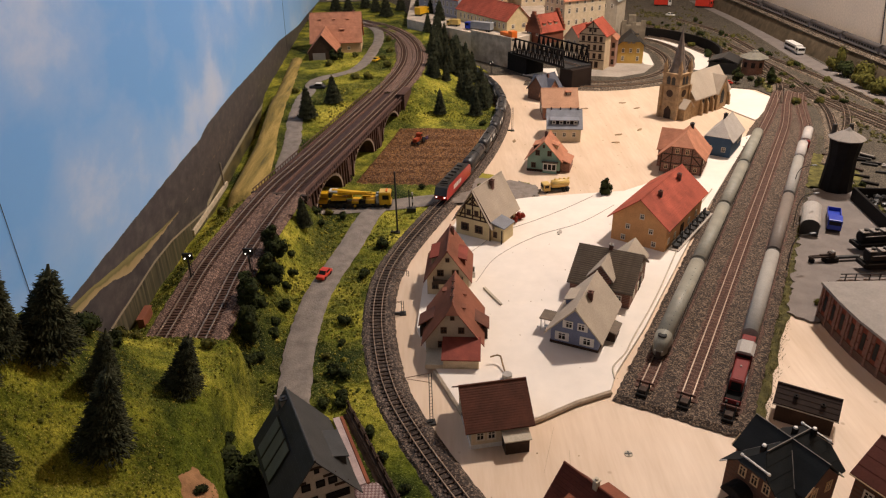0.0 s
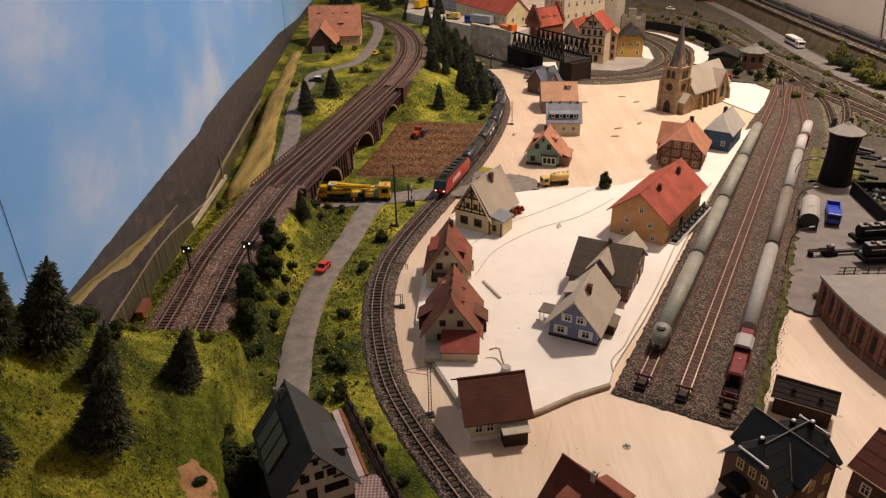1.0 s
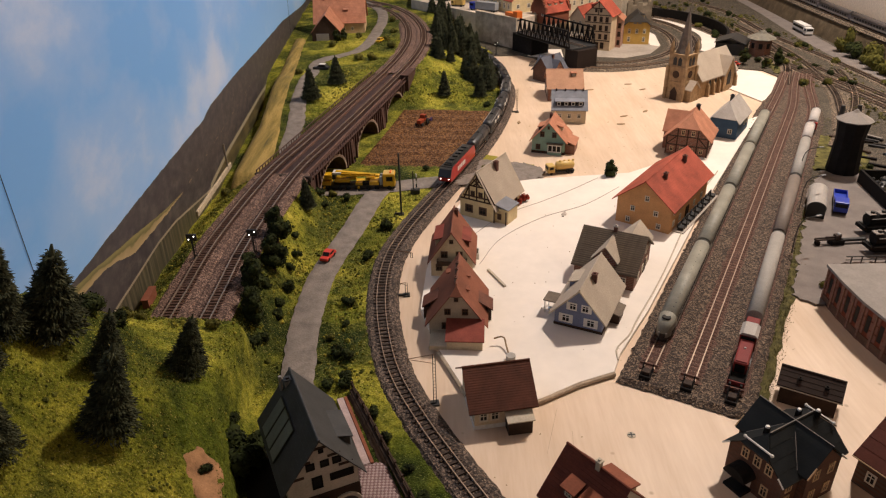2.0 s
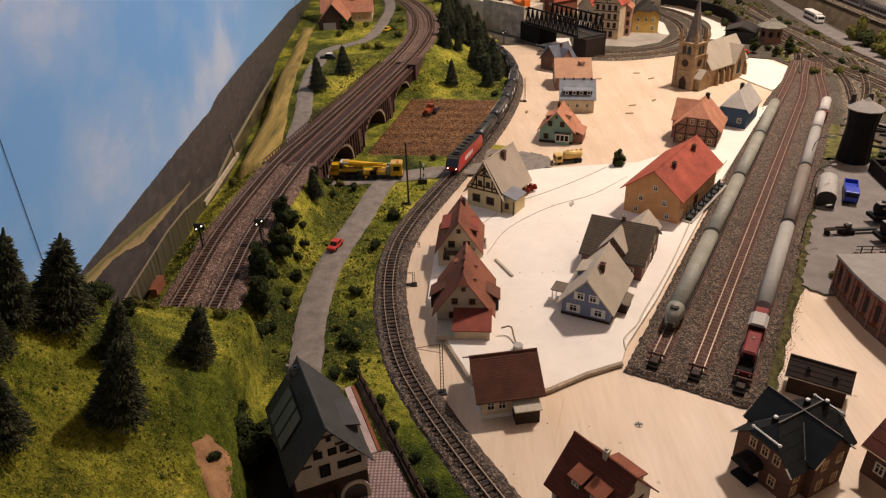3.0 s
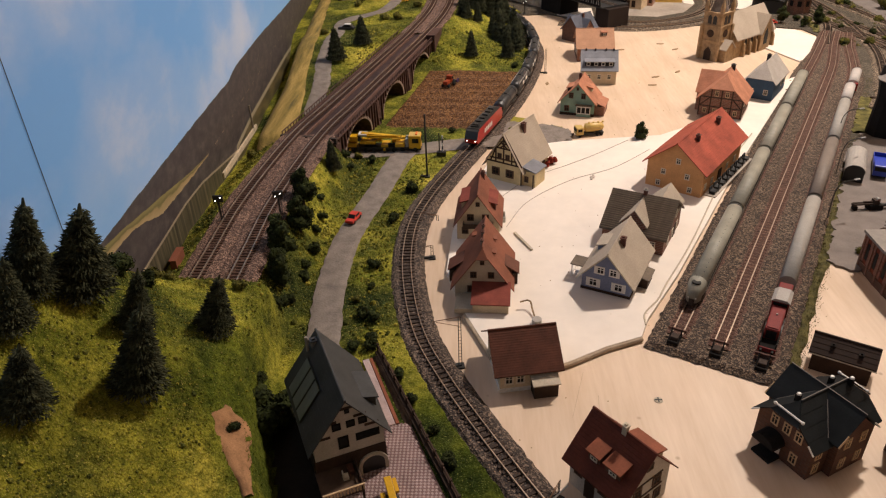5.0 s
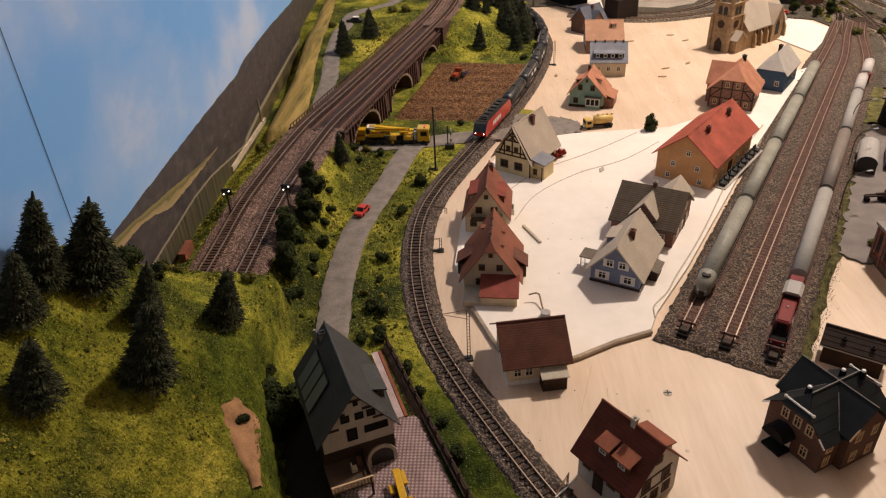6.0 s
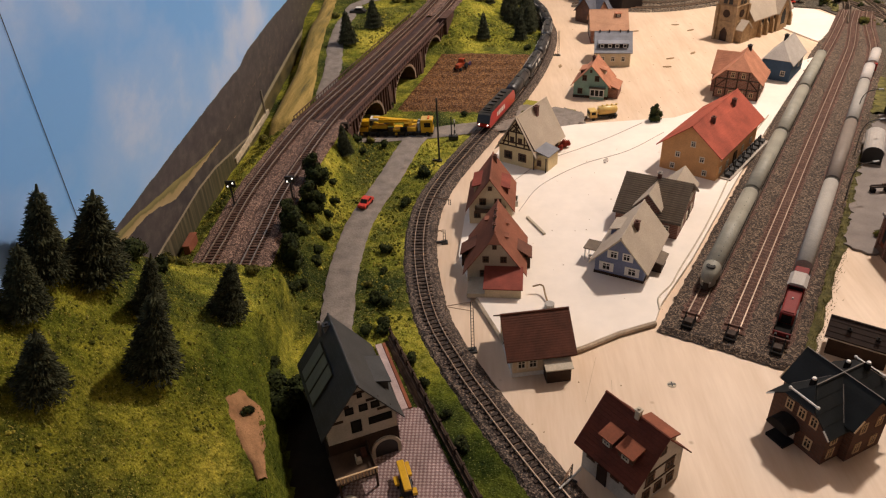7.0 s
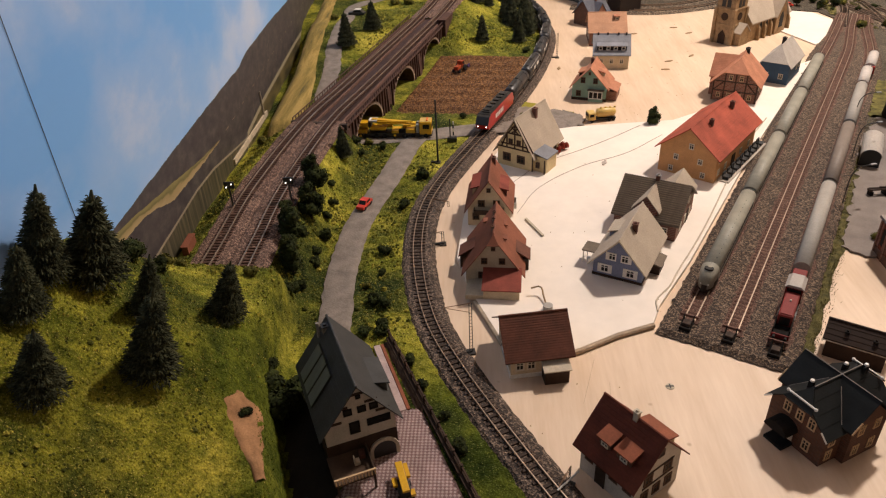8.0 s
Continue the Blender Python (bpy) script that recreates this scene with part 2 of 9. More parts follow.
def streaked(name, dark, mid, light):
    """Dry meadow with streaks along the layout's length."""
    m, nt, b = blank(name)
    n = noise_node(nt, 1.0, 6.0, 0.65, True, (110, 7, 110, 3))
    f = noise_node(nt, 600.0, 3.0, 0.6, True)
    c = ramp(nt, n, [(0.34, dark), (0.5, mid), (0.64, light)])
    c = mixc(nt, "MULTIPLY", 0.8, c, ramp(nt, f, [(0.3, (0.6, 0.6, 0.55)), (0.65, (1, 1, 1))]))
    nt.links.new(c, b.inputs["Base Color"])
    b.inputs["Roughness"].default_value = 0.95
    bump(nt, b, f, 0.8, 0.001)
    return m


M_PLY = plywood()
M_SLAB = mat("white_card", (0.77, 0.69, 0.61), 0.6, 0.05, 14, 70, 0.0, world_space=True, grime=0.22)
M_SLAB_EDGE = mat("card_edge", (0.42, 0.33, 0.24), 0.8, 0.2, 60, 400, 0.3)
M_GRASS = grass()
M_FOAM = foam()
M_BALLAST = gravel("brown_ballast", (0.035, 0.018, 0.013), (0.36, 0.23, 0.17), (0.125, 0.068, 0.049))
M_BALLAST_GREY = gravel("grey_ballast", (0.018, 0.012, 0.009), (0.23, 0.165, 0.122), (0.068, 0.046, 0.034), 760)
M_BALLAST_TERM = gravel("terminal_ballast", (0.012, 0.008, 0.006), (0.24, 0.17, 0.115), (0.075, 0.048, 0.032), 820)
M_ROAD = mat("grey_road", (0.20, 0.172, 0.156), 0.85, 0.16, 45, 900, 0.3, world_space=True)
M_LANE = mat("pale_grey_lane", (0.22, 0.185, 0.158), 0.85, 0.25, 80, 500, 0.9, world_space=True)
M_EARTH = gravel("far_ground", (0.022, 0.019, 0.012), (0.15, 0.12, 0.085), (0.065, 0.052, 0.034), 640)
M_BALLAST_YARD = gravel("tan_yard_ballast", (0.03, 0.022, 0.014), (0.30, 0.23, 0.16), (0.12, 0.088, 0.060), 500)
M_PIT = mat("soot_and_shade_black", (0.012, 0.010, 0.009), 0.95, 0.4, 200, 800, 0.3)
M_RAIL = mat("worn_rail", (0.45, 0.34, 0.26), 0.35, 0.15, 90, 600, 0.1, metal=0.7)
M_SLEEPER = mat("brown_sleeper", (0.055, 0.038, 0.03), 0.8, 0.3, 200, 900, 0.3)
M_FIELD = gravel("ploughed_field", (0.06, 0.023, 0.008), (0.31, 0.155, 0.05), (0.165, 0.07, 0.022), 700)
M_RUST = gravel("rusty_track_bed", (0.045, 0.022, 0.015), (0.22, 0.12, 0.085), (0.105, 0.052, 0.037), 1100)
M_MOSS = mat("mossy_verge", (0.075, 0.07, 0.03), 0.95, 0.5, 120, 800, 0.8, second=(0.16, 0.14, 0.05), world_space=True)
M_TURF = mat("thin_yard_turf", (0.06, 0.06, 0.02), 0.95, 0.4, 90, 900, 0.8, second=(0.20, 0.175, 0.055), world_space=True)
M_OCHRE = streaked("ochre_meadow", (0.10, 0.08, 0.02), (0.25, 0.175, 0.04), (0.38, 0.26, 0.075))
M_WALL = mat("beige_wall_paint", (0.86, 0.76, 0.65), 0.7, 0.06, 6, 200, 0.06, world_space=True)
# dark colour for the unseen ceiling, chosen to cut bounced light
M_CEIL = mat("unseen_dark_ceiling", (0.22, 0.15, 0.10), 0.8, 0.15, 5, 100, 0.05)
M_FLOORING = mat("dark_floor", (0.18, 0.13, 0.10), 0.5, 0.2, 10, 80, 0.1)
M_SKY = sky_print()
M_CONCRETE = mat("grey_concrete", (0.46, 0.40, 0.34), 0.85, 0.22, 45, 500, 0.4)
M_STONE = mat("brown_stone", (0.085, 0.046, 0.036), 0.85, 0.35, 160, 700, 0.7)
M_BLACK = mat("black_plastic", (0.018, 0.017, 0.016), 0.45, 0.3, 100, 600, 0.1)
M_DARKSTEEL = mat("dark_steel", (0.045, 0.045, 0.045), 0.5, 0.3, 100, 600, 0.2, metal=0.3)
M_GLASS_DARK = mat("dark_window_glass", (0.012, 0.011, 0.010), 0.5, 0.2, 60, 300, 0.0)
M_WHITE = mat("white_plastic", (0.74, 0.71, 0.66), 0.5, 0.06, 60, 400, 0.08)


# ---- mesh helpers: all sizes below are centimetres ----
def thing(name, label, category, x=0, y=0, z=0, rz=0, group="", kind=""):
    ob = new(name)
    ob.empty_display_size = 0.01
    ob.matrix_basis = pose(x / 100, y / 100, z / 100, 0, 0, rz)
    return tagged(ob, label, category, group, kind)


def cm(x=0, y=0, z=0, rx=0, ry=0, rz=0):
    return pose(x / 100, y / 100, z / 100, rx, ry, rz)


def mesh_of(bm, material, smooth=False, name="mesh"):
    me = bpy.data.meshes.new(name)
    bmesh.ops.scale(bm, vec=(0.01, 0.01, 0.01), verts=bm.verts)
    bmesh.ops.recalc_face_normals(bm, faces=bm.faces)
    if smooth:
        for f in bm.faces:
            f.smooth = True
    bm.to_mesh(me)
    bm.free()
    me.materials.append(material)
    return me


def place(name, me, parent=None, m=None, label=""):
    ob = new(name, me)
    ob.parent = parent
    if m is not None:
        ob.matrix_basis = m
    return tagged(ob, label) if label else ob


def part(name, bm, material, parent=None, label="", smooth=False, m=None):
    return place(name, mesh_of(bm, material, smooth, name), parent, m, label)


def raw(name, verts, faces, material, parent=None, smooth=False, label=""):
    me = bpy.data.meshes.new(name)
    me.from_pydata([(x / 100, y / 100, z / 100) for x, y, z in verts], [], faces)
    me.materials.append(material)
    if smooth:
        me.polygons.foreach_set("use_smooth", [True] * len(me.polygons))
    me.update()
    return place(name, me, parent, None, label)


def box(bm, x0, x1, y0, y1, z0, z1, m=None, chamfer=0.0):
    r = bmesh.ops.create_cube(bm, size=1)
    vs = r["verts"]
    for v in vs:
        v.co = Vector(((x0 + x1) / 2 + v.co.x * (x1 - x0), (y0 + y1) / 2 + v.co.y * (y1 - y0), (z0 + z1) / 2 + v.co.z * (z1 - z0)))
    if m is not None:
        bmesh.ops.transform(bm, matrix=m, verts=vs)
    if chamfer:
        es = list({e for v in vs for e in v.link_edges})
        bmesh.ops.bevel(bm, geom=es, offset=chamfer, segments=2, affect="EDGES", profile=0.5)
    return bm


def B():
    return bmesh.new()


def boxes(*specs, chamfer=0.0):
    bm = B()
    for s in specs:
        box(bm, *s, chamfer=chamfer)
    return bm


def extrude(bm, profile, a, b, axis="y", m=None):
    """A closed profile of (u, v) swept from a to b: along y the profile is (x, z), along x it is (y, z), along z it is (x, y)."""
    def co(u, v, w):
        return {"y": (u, w, v), "x": (w, u, v), "z": (u, v, w)}[axis]
    r0 = [bm.verts.new(co(u, v, a)) for u, v in profile]
    r1 = [bm.verts.new(co(u, v, b)) for u, v in profile]
    n = len(profile)
    for i in range(n):
        bm.faces.new((r0[i], r0[(i + 1) % n], r1[(i + 1) % n], r1[i]))
    bm.faces.new(r0[::-1])
    bm.faces.new(r1)
    if m is not None:
        bmesh.ops.transform(bm, matrix=m, verts=r0 + r1)
    return bm


def rod(bm, p, q, r, sides=8, r2=None):
    p, q = Vector(p), Vector(q)
    d = q - p
    k = bmesh.ops.create_cone(bm, cap_ends=True, segments=sides, radius1=r, radius2=r if r2 is None else r2, depth=d.length)
    mt = Matrix.Translation((p + q) / 2) @ d.to_track_quat("Z", "Y").to_matrix().to_4x4()
    bmesh.ops.transform(bm, matrix=mt, verts=k["verts"])
    return bm


def lathe(bm, profile, sides=16, m=None):
    rings = []
    for r, z in profile:
        rings.append([bm.verts.new((max(r, 0.001) * math.cos(2 * math.pi * i / sides), max(r, 0.001) * math.sin(2 * math.pi * i / sides), z)) for i in range(sides)])
    for a, c in zip(rings, rings[1:]):
        for i in range(sides):
            bm.faces.new((a[i], a[(i + 1) % sides], c[(i + 1) % sides], c[i]))
    bm.faces.new(rings[0][::-1])
    bm.faces.new(rings[-1])
    if m is not None:
        bmesh.ops.transform(bm, matrix=m, verts=[v for g in rings for v in g])
    return bm


def spline(points, step):
    """Even points along a Catmull-Rom curve through the given ones."""
    p = [Vector(q) for q in points]
    p = [p[0] * 2 - p[1]] + p + [p[-1] * 2 - p[-2]]
    fine = []
    for i in range(1, len(p) - 2):
        for k in range(40):
            t = k / 40
            a, b_, c, d = p[i - 1], p[i], p[i + 1], p[i + 2]
            fine.append(0.5 * ((2 * b_) + (c - a) * t + (2 * a - 5 * b_ + 4 * c - d) * t * t + (3 * b_ - a - 3 * c + d) * t ** 3))
    fine.append(p[-2])
    out, left = [fine[0]], step
    for a, b_ in zip(fine, fine[1:]):
        seg = (b_ - a).length
        pos = 0.0
        while seg - pos >= left:
            pos += left
            out.append(a.lerp(b_, pos / seg))
            left = step
        left -= seg - pos
    return out


def tube(bm, pts, r, n=6):
    """A round bar along the given points."""
    rings = []
    for i, p in enumerate(pts):
        d = (pts[min(i + 1, len(pts) - 1)] - pts[max(i - 1, 0)]).normalized()
        a = d.orthogonal().normalized()
        b_ = d.cross(a)
        rings.append([bm.verts.new(p + (a * math.cos(2 * math.pi * k / n) + b_ * math.sin(2 * math.pi * k / n)) * r) for k in range(n)])
    for q, w in zip(rings, rings[1:]):
        best = min(range(n), key=lambda k: (w[k].co - q[0].co).length)
        for k in range(n):
            bm.faces.new((q[k], q[(k + 1) % n], w[(k + 1 + best) % n], w[(k + best) % n]))
    bm.faces.new(rings[0][::-1])
    bm.faces.new(rings[-1])
    return bm


def frayed(pts, step=0.5, rag=0.35):
    """The outline with its edges broken up into short uneven pieces."""
    out = []
    for (x0, y0), (x1, y1) in zip(pts, pts[1:] + pts[:1]):
        n = max(1, int(math.hypot(x1 - x0, y1 - y0) / step))
        for i in range(n):
            x, y = x0 + (x1 - x0) * i / n, y0 + (y1 - y0) * i / n
            out.append((x + rag * noise.noise(Vector((x * 1.3, y * 1.3, 0.5))), y + rag * noise.noise(Vector((x * 1.3, y * 1.3, 7.5)))))
    return out


def smooth(a, b, x):
    t = min(1.0, max(0.0, (x - a) / (b - a)))
    return t * t * (3 - 2 * t)


def lerp_table(table, y):
    if y <= table[0][0]:
        return table[0][1]
    for (y0, x0), (y1, x1) in zip(table, table[1:]):
        if y <= y1:
            return x0 + (x1 - x0) * (y - y0) / (y1 - y0)
    return table[-1][1]


def ribbon(pts, offsets, zs):
    """Vertices and faces of a strip along pts with cross offsets (to the right) and heights."""
    vs, fs = [], []
    n = len(offsets)
    for i, p in enumerate(pts):
        d = (pts[min(i + 1, len(pts) - 1)] - pts[max(i - 1, 0)]).normalized()
        r = Vector((d.y, -d.x, 0)).normalized()
        for o, z in zip(offsets, zs):
            q = p + r * o
            vs.append((q.x, q.y, q.z + z))
        if i:
            for k in range(n - 1):
                a = (i - 1) * n + k
                fs.append((a, a + 1, a + n + 1, a + n))
    return vs, fs

# ---- room ----
def struct(ob, label, category):
    return tagged(ob, label, category, kind="structure")


struct(part("floor", boxes((-150, 330, -160, 340, -104, -100)), M_FLOORING), "dark floor of the hobby room", "floor")
# unseen ceiling, kept dark so that little light bounces back down
struct(part("ceiling", boxes((-150, 330, -160, 340, 165, 169)), M_CEIL), "unseen dark ceiling over the room", "ceiling")
struct(part("wall_east", boxes((106, 110, -160, 340, -100, 165)), M_WALL), "plain beige painted room wall", "wall")
struct(part("wall_north", boxes((-60, 106, 300, 304, -100, 165)), M_WALL), "plain beige painted room wall", "wall")
struct(part("wall_south", boxes((-60, 106, -160, -156, -100, 165)), M_WALL), "plain beige painted room wall", "wall")
bm = boxes((-4, -0.4, -220, 250, -148, 117))
struct(part("wall_west", bm, M_WALL, m=cm(-29.6, 56, 48, 0, 0, 3.55)), "room wall behind the printed sky", "wall")
backdrop = part("backdrop", boxes((-0.25, 0, -220, 250, -4.2, 74)), M_SKY, m=cm(-29.6, 56, 4.2, 0, 0, 3.55))
struct(backdrop, "printed backdrop of blue cloudy sky over a grey mountain", "backdrop")

edge = part("backdrop_edge", boxes((0.0, 0.22, 0, 20, -0.35, 0.35)), mat("pale_board_edge", (0.55, 0.45, 0.33), 0.8, 0.2, 60, 400, 0.3), m=cm(-29.6, 56, 4.2, 0, 0, 3.55) @ cm(0, 23.5, -0.75, -4.0, 0, 0))
struct(edge, "pale board edge below the printed sky", "edging")
# thin cables hanging down in front of the printed sky
for a, b_ in (((0.07, 120.5, -0.8), (0.07, 124.5, 40)), ((0.07, -13.4, 4.0), (0.07, -13.8, 60))):
    tagged(part("hanging_cable", rod(B(), a, b_, 0.027, 6), M_BLACK, m=cm(-29.6, 56, 4.2, 0, 0, 3.55)), "thin black cable hanging before the sky backdrop", "cable")

tagged(part("fence_post", rod(B(), (0.15, 41.5, -2.2), (0.15, 41.2, 1.9), 0.12, 6), mat("grey_weathered_wood", (0.36, 0.31, 0.25), 0.85, 0.2, 80, 500, 0.3), m=cm(-29.6, 56, 4.2, 0, 0, 3.55)), "thin grey post standing before the backdrop", "post")

# ---- base board, card slab ----
board = part("base_board", boxes((-46, 106, 16, 300, -1.2, 0)), M_PLY)
struct(board, "bare plywood base board with visible grain", "board")
bm = boxes((-44, -42, 18, 298, -100, -1.2), (100, 102, 18, 298, -100, -1.2), (-44, 102, 18, 20, -100, -96))
struct(part("board_legs", bm, M_PLY), "plywood supports under the layout board", "support")

# track axis of the three terminal tracks
TD, TN, TB = Vector((0.485, 0.875, 0)), Vector((0.875, -0.485, 0)), Vector((20.6, 49.0, 0))


def on_tracks(u, v, z=0.0):
    return TB + TD * u + TN * v + Vector((0, 0, z))


SLAB = [(-0.9, 54.6), (2.2, 46.6), (4.5, 46.2), (8.0, 47.6), (11.5, 49.6), (14.9, 51.0), (16.0, 53.6), (20.6, 61.0), (34.5, 86.0), (55.5, 121.5), (46, 115), (36, 103), (27, 97), (13, 95.4), (6, 93.5), (2.6, 90.0), (-0.5, 80), (-2.4, 70), (-2.9, 62)]
bm = B()
extrude(bm, SLAB, 0.0, 0.5, "z")
struct(part("card_slab", bm, M_SLAB), "white card slab laid on the plywood under the houses", "slab")
bm = B()
for a, b_ in zip(SLAB[:5], SLAB[1:6]):
    d = Vector((b_[0] - a[0], b_[1] - a[1], 0)).normalized() * 0.06
    n = Vector((d.y, -d.x, 0))
    p, q = Vector((*a, 0)) + n * 1.5, Vector((*b_, 0)) + n * 1.5
    rod(bm, (p.x, p.y, 0.25), (q.x, q.y, 0.25), 0.24, 8)
struct(part("slab_edging", bm, M_SLAB_EDGE), "rough brown edge strip of the card slab", "edging")

# ---- landscape on the west side ----
VIA_A, VIA_B = Vector((-21.7, 88.0, 0)), Vector((-10.2, 139.0, 0))
UPPER = [(88, -22.0), (100, -19.0), (115, -15.6), (139, -10.2)]


def upper_x(y):
    return lerp_table([(20, -24.0), (70, -24.0)] + UPPER + [(150, -7.6), (165, -6.4), (180, -7.6), (300, -8)], y)


NEAR = [(8.2, 25.5, 0.5), (5.6, 30.5, 0.5), (3.2, 34.6, 0.5), (0.4, 39.6, 0.5), (-2.4, 45.0, 0.5), (-4.9, 50.9, 0.5), (-6.4, 57.5, 0.5), (-7.2, 65.0, 0.5), (-6.9, 72.5, 0.5), (-5.2, 79.6, 0.5), (-1.9, 88.8, 0.5), (3.2, 102.1, 0.5), (8.9, 120.6, 0.5), (12.2, 137.7, 0.5), (12.2, 150.0, 0.5), (9.2, 164.0, 0.5), (5.0, 178.0, 0.5), (2.0, 192.0, 0.5)]
NEAR_XY = [(p[1], p[0]) for p in NEAR]


def near_x(y):
    return lerp_table(NEAR_XY, y)


def hill_edge(y):
    return lerp_table([(20, -10.2), (30, -13.1), (34, -14.5), (41, -16.9), (50, -17.6), (56, -17.6)], y)


def ground_z(x, y):
    """Height of the modelled landscape, in centimetres."""
    n = noise.noise(Vector((x * 0.16, y * 0.16, 3.0))) * 0.5 + noise.noise(Vector((x * 0.5, y * 0.5, 9.0))) * 0.18
    xe = upper_x(y)
    # embankment of the upper line
    bank = 0.3 + 4.5 * (1 - smooth(xe + 2.9, xe + 7.4, x))
    foot = lerp_table([(50, 4.5), (58, 4.2), (67, 3.6), (75, 3.1), (88, 1.7)], y)
    bank += (foot - bank) * smooth(xe - 3.6, -29.6 - 0.062 * (y - 56), x)
    # west of the viaduct the land climbs to the farm; east of it lie road and field
    left = 0.4 + 4.4 * smooth(96, 150, y) + 2.2 * smooth(-2.5, -6.5, x - xe) * (1 - smooth(125, 150, y))
    xb = -29.6 - 0.062 * (y - 56)
    left += (1.4 - left) * (1 - smooth(xb + 0.8, xb + 2.6, x)) * (1 - smooth(140, 165, y))
    right = 0.3 + 0.5 * smooth(120, 132, y)
    mid = right + (left - right) * (1 - smooth(xe - 4.4, xe - 1.5, x))
    far_hill = 0.5 + 4.4 * (1 - smooth(xe + 3.4, near_x(min(y, 150)) + 0.5 - 3.0, x))
    z = bank + (mid - bank) * smooth(86, 91, y)
    z = z + (far_hill - z) * smooth(128, 141, y)
    # the wooded hill beside the near house
    e = hill_edge(y)
    rise = 5.0 + 1.2 * smooth(-15, -19, x) + max(0.0, -17 - x) * 0.88 * (1 - smooth(37, 54, y)) + 1.2 * smooth(-23, -29, x) * (1 - smooth(46, 55, y))
    hill = 0.3 + (rise - 0.3) * (1 - smooth(e - 1.0, e + 0.2, x))
    w = 1 - smooth(51.5, 54.5, y)
    z = z + (hill - z) * w
    amp = smooth(0.3, 1.2, z) * 0.55 + 0.12
    z = max(0.12, z + n * amp)
    if abs(x - xe) < 3.4 and (54 < y < 89.5 or y > 138):
        z = min(z, 4.3)
    return z


def land_limit(y):
    if y < 150:
        return near_x(y) - 1.0
    return 11.2 - (y - 150) * 0.02 if y < 172 else 12.0 - (y - 172) * 0.33


step = 0.55
nx, ny = int(62 / step), int(246 / step)
vs, fs = [], []
for j in range(ny + 1):
    for i in range(nx + 1):
        x, y = -47 + i * step, 17 + j * step
        x = min(x, land_limit(y))
        z = ground_z(x, y)
        x = max(x, -29.9 - 0.062 * (y - 56))
        z = ground_z(x, y) if i == 0 else z
        vs.append((x, y, z + 0.1 * noise.noise(Vector((x * 2.3, y * 2.3, 1)))))
for j in range(ny):
    for i in range(nx):
        a = j * (nx + 1) + i
        if vs[a + 1][0] - vs[a][0] > 1e-4 or vs[a + nx + 2][0] - vs[a + nx + 1][0] > 1e-4:
            fs.append((a, a + 1, a + nx + 2, a + nx + 1))
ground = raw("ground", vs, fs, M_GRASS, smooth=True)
struct(ground, "uneven scatter-grass landscape with yellow-green turf", "ground")


def strip_on_ground(name, pts, half, material, lift, label, category, flat=None, step=0.6):
    line = spline([(x, y, 0) for x, y in pts], step)
    offs = [half * k / 4 for k in range(-4, 5)]
    v, f = ribbon(line, offs, [0] * 9)
    out = []
    for k, (x, y, z) in enumerate(v):
        c = line[k // 9]
        zz = flat if flat is not None else max(ground_z(c.x, c.y), 0.5 * (ground_z(x, y) + ground_z(c.x, c.y)))
        edge = 0.12 if k % 9 in (0, 8) else 0.0
        jit = 0.18 * noise.noise(Vector((x, y, 5.0))) if edge else 0.0
        out.append((x + jit, y + jit, zz + lift - edge))
    return struct(raw(name, out, f, material, smooth=True), label, category)


strip_on_ground("road", [(-13.4, 45.5), (-13.5, 48), (-13.9, 52.2), (-14.5, 59.5), (-14.1, 69.5), (-11.9, 80.5), (-10.4, 89), (-9.2, 93)], 1.55, M_LANE, 0.3, "narrow grey country road", "road")
strip_on_ground("road_crossing", [(-27, 95.0), (-18, 93.0), (-9, 93.6), (0, 95.6), (12.5, 97.2)], 1.9, M_LANE, 0.17, "grey cross road running to the level crossing", "road", flat=0.35)
strip_on_ground("road_farm", [(-23.2, 93.0), (-23.9, 99), (-24.4, 105), (-24.7, 113.5), (-25.7, 123.5), (-26.3, 144), (-25.0, 151.5), (-18.4, 159.5), (-16.6, 173), (-15.9, 193), (-17.9, 208), (-24, 222)], 1.4, M_LANE, 0.16, "grey lane climbing to the farmhouse", "road")

# shade between hill and house, painted as a dark strip on the ground
strip_on_ground("soil_strip", [(-11.7, 29.5), (-12.4, 33.0), (-13.2, 37.0), (-14.2, 41.0), (-14.5, 43.6)], 2.0, mat("painted_shade_dark", (0.016, 0.012, 0.008), 0.95, 0.4, 60, 700, 0.8, world_space=True), 0.12, "dark strip painting the shade between hill and house", "soil", flat=0.3)

# ochre meadow along the foot of the backdrop
line = spline([(-27.6, 87, 0), (-28.2, 100, 0), (-29.2, 120, 0), (-31.0, 145, 0), (-33.0, 170, 0)], 1.0)
v, f = ribbon(line, [-2.3, -1.6, -0.7, 0.0, 0.6, 1.1, 1.4], [-1.6, 0.2, 0.42, 0.35, 0.25, 0.1, -0.4])
v = [(max(x, -29.52 - 0.062 * (y - 56)) + (0.2 * noise.noise(Vector((x, y * 0.5, 4))) if k % 7 in (5, 6) else 0) - 0.6 * smooth(120, 165, y) * (k % 7 > 3) + 1.3 * (1 - smooth(93, 120, y)) * (k % 7 > 2), y, max(ground_z(x, y), 3.4) + z + 0.2 - 2.2 * (1 - smooth(87, 92, y)) + 0.06 * noise.noise(Vector((x, y * 0.3, 0)))) for k, (x, y, z) in enumerate(v)]
struct(raw("meadow_strip", v, f, M_OCHRE, smooth=True), "ochre meadow strip below the printed sky", "meadow")

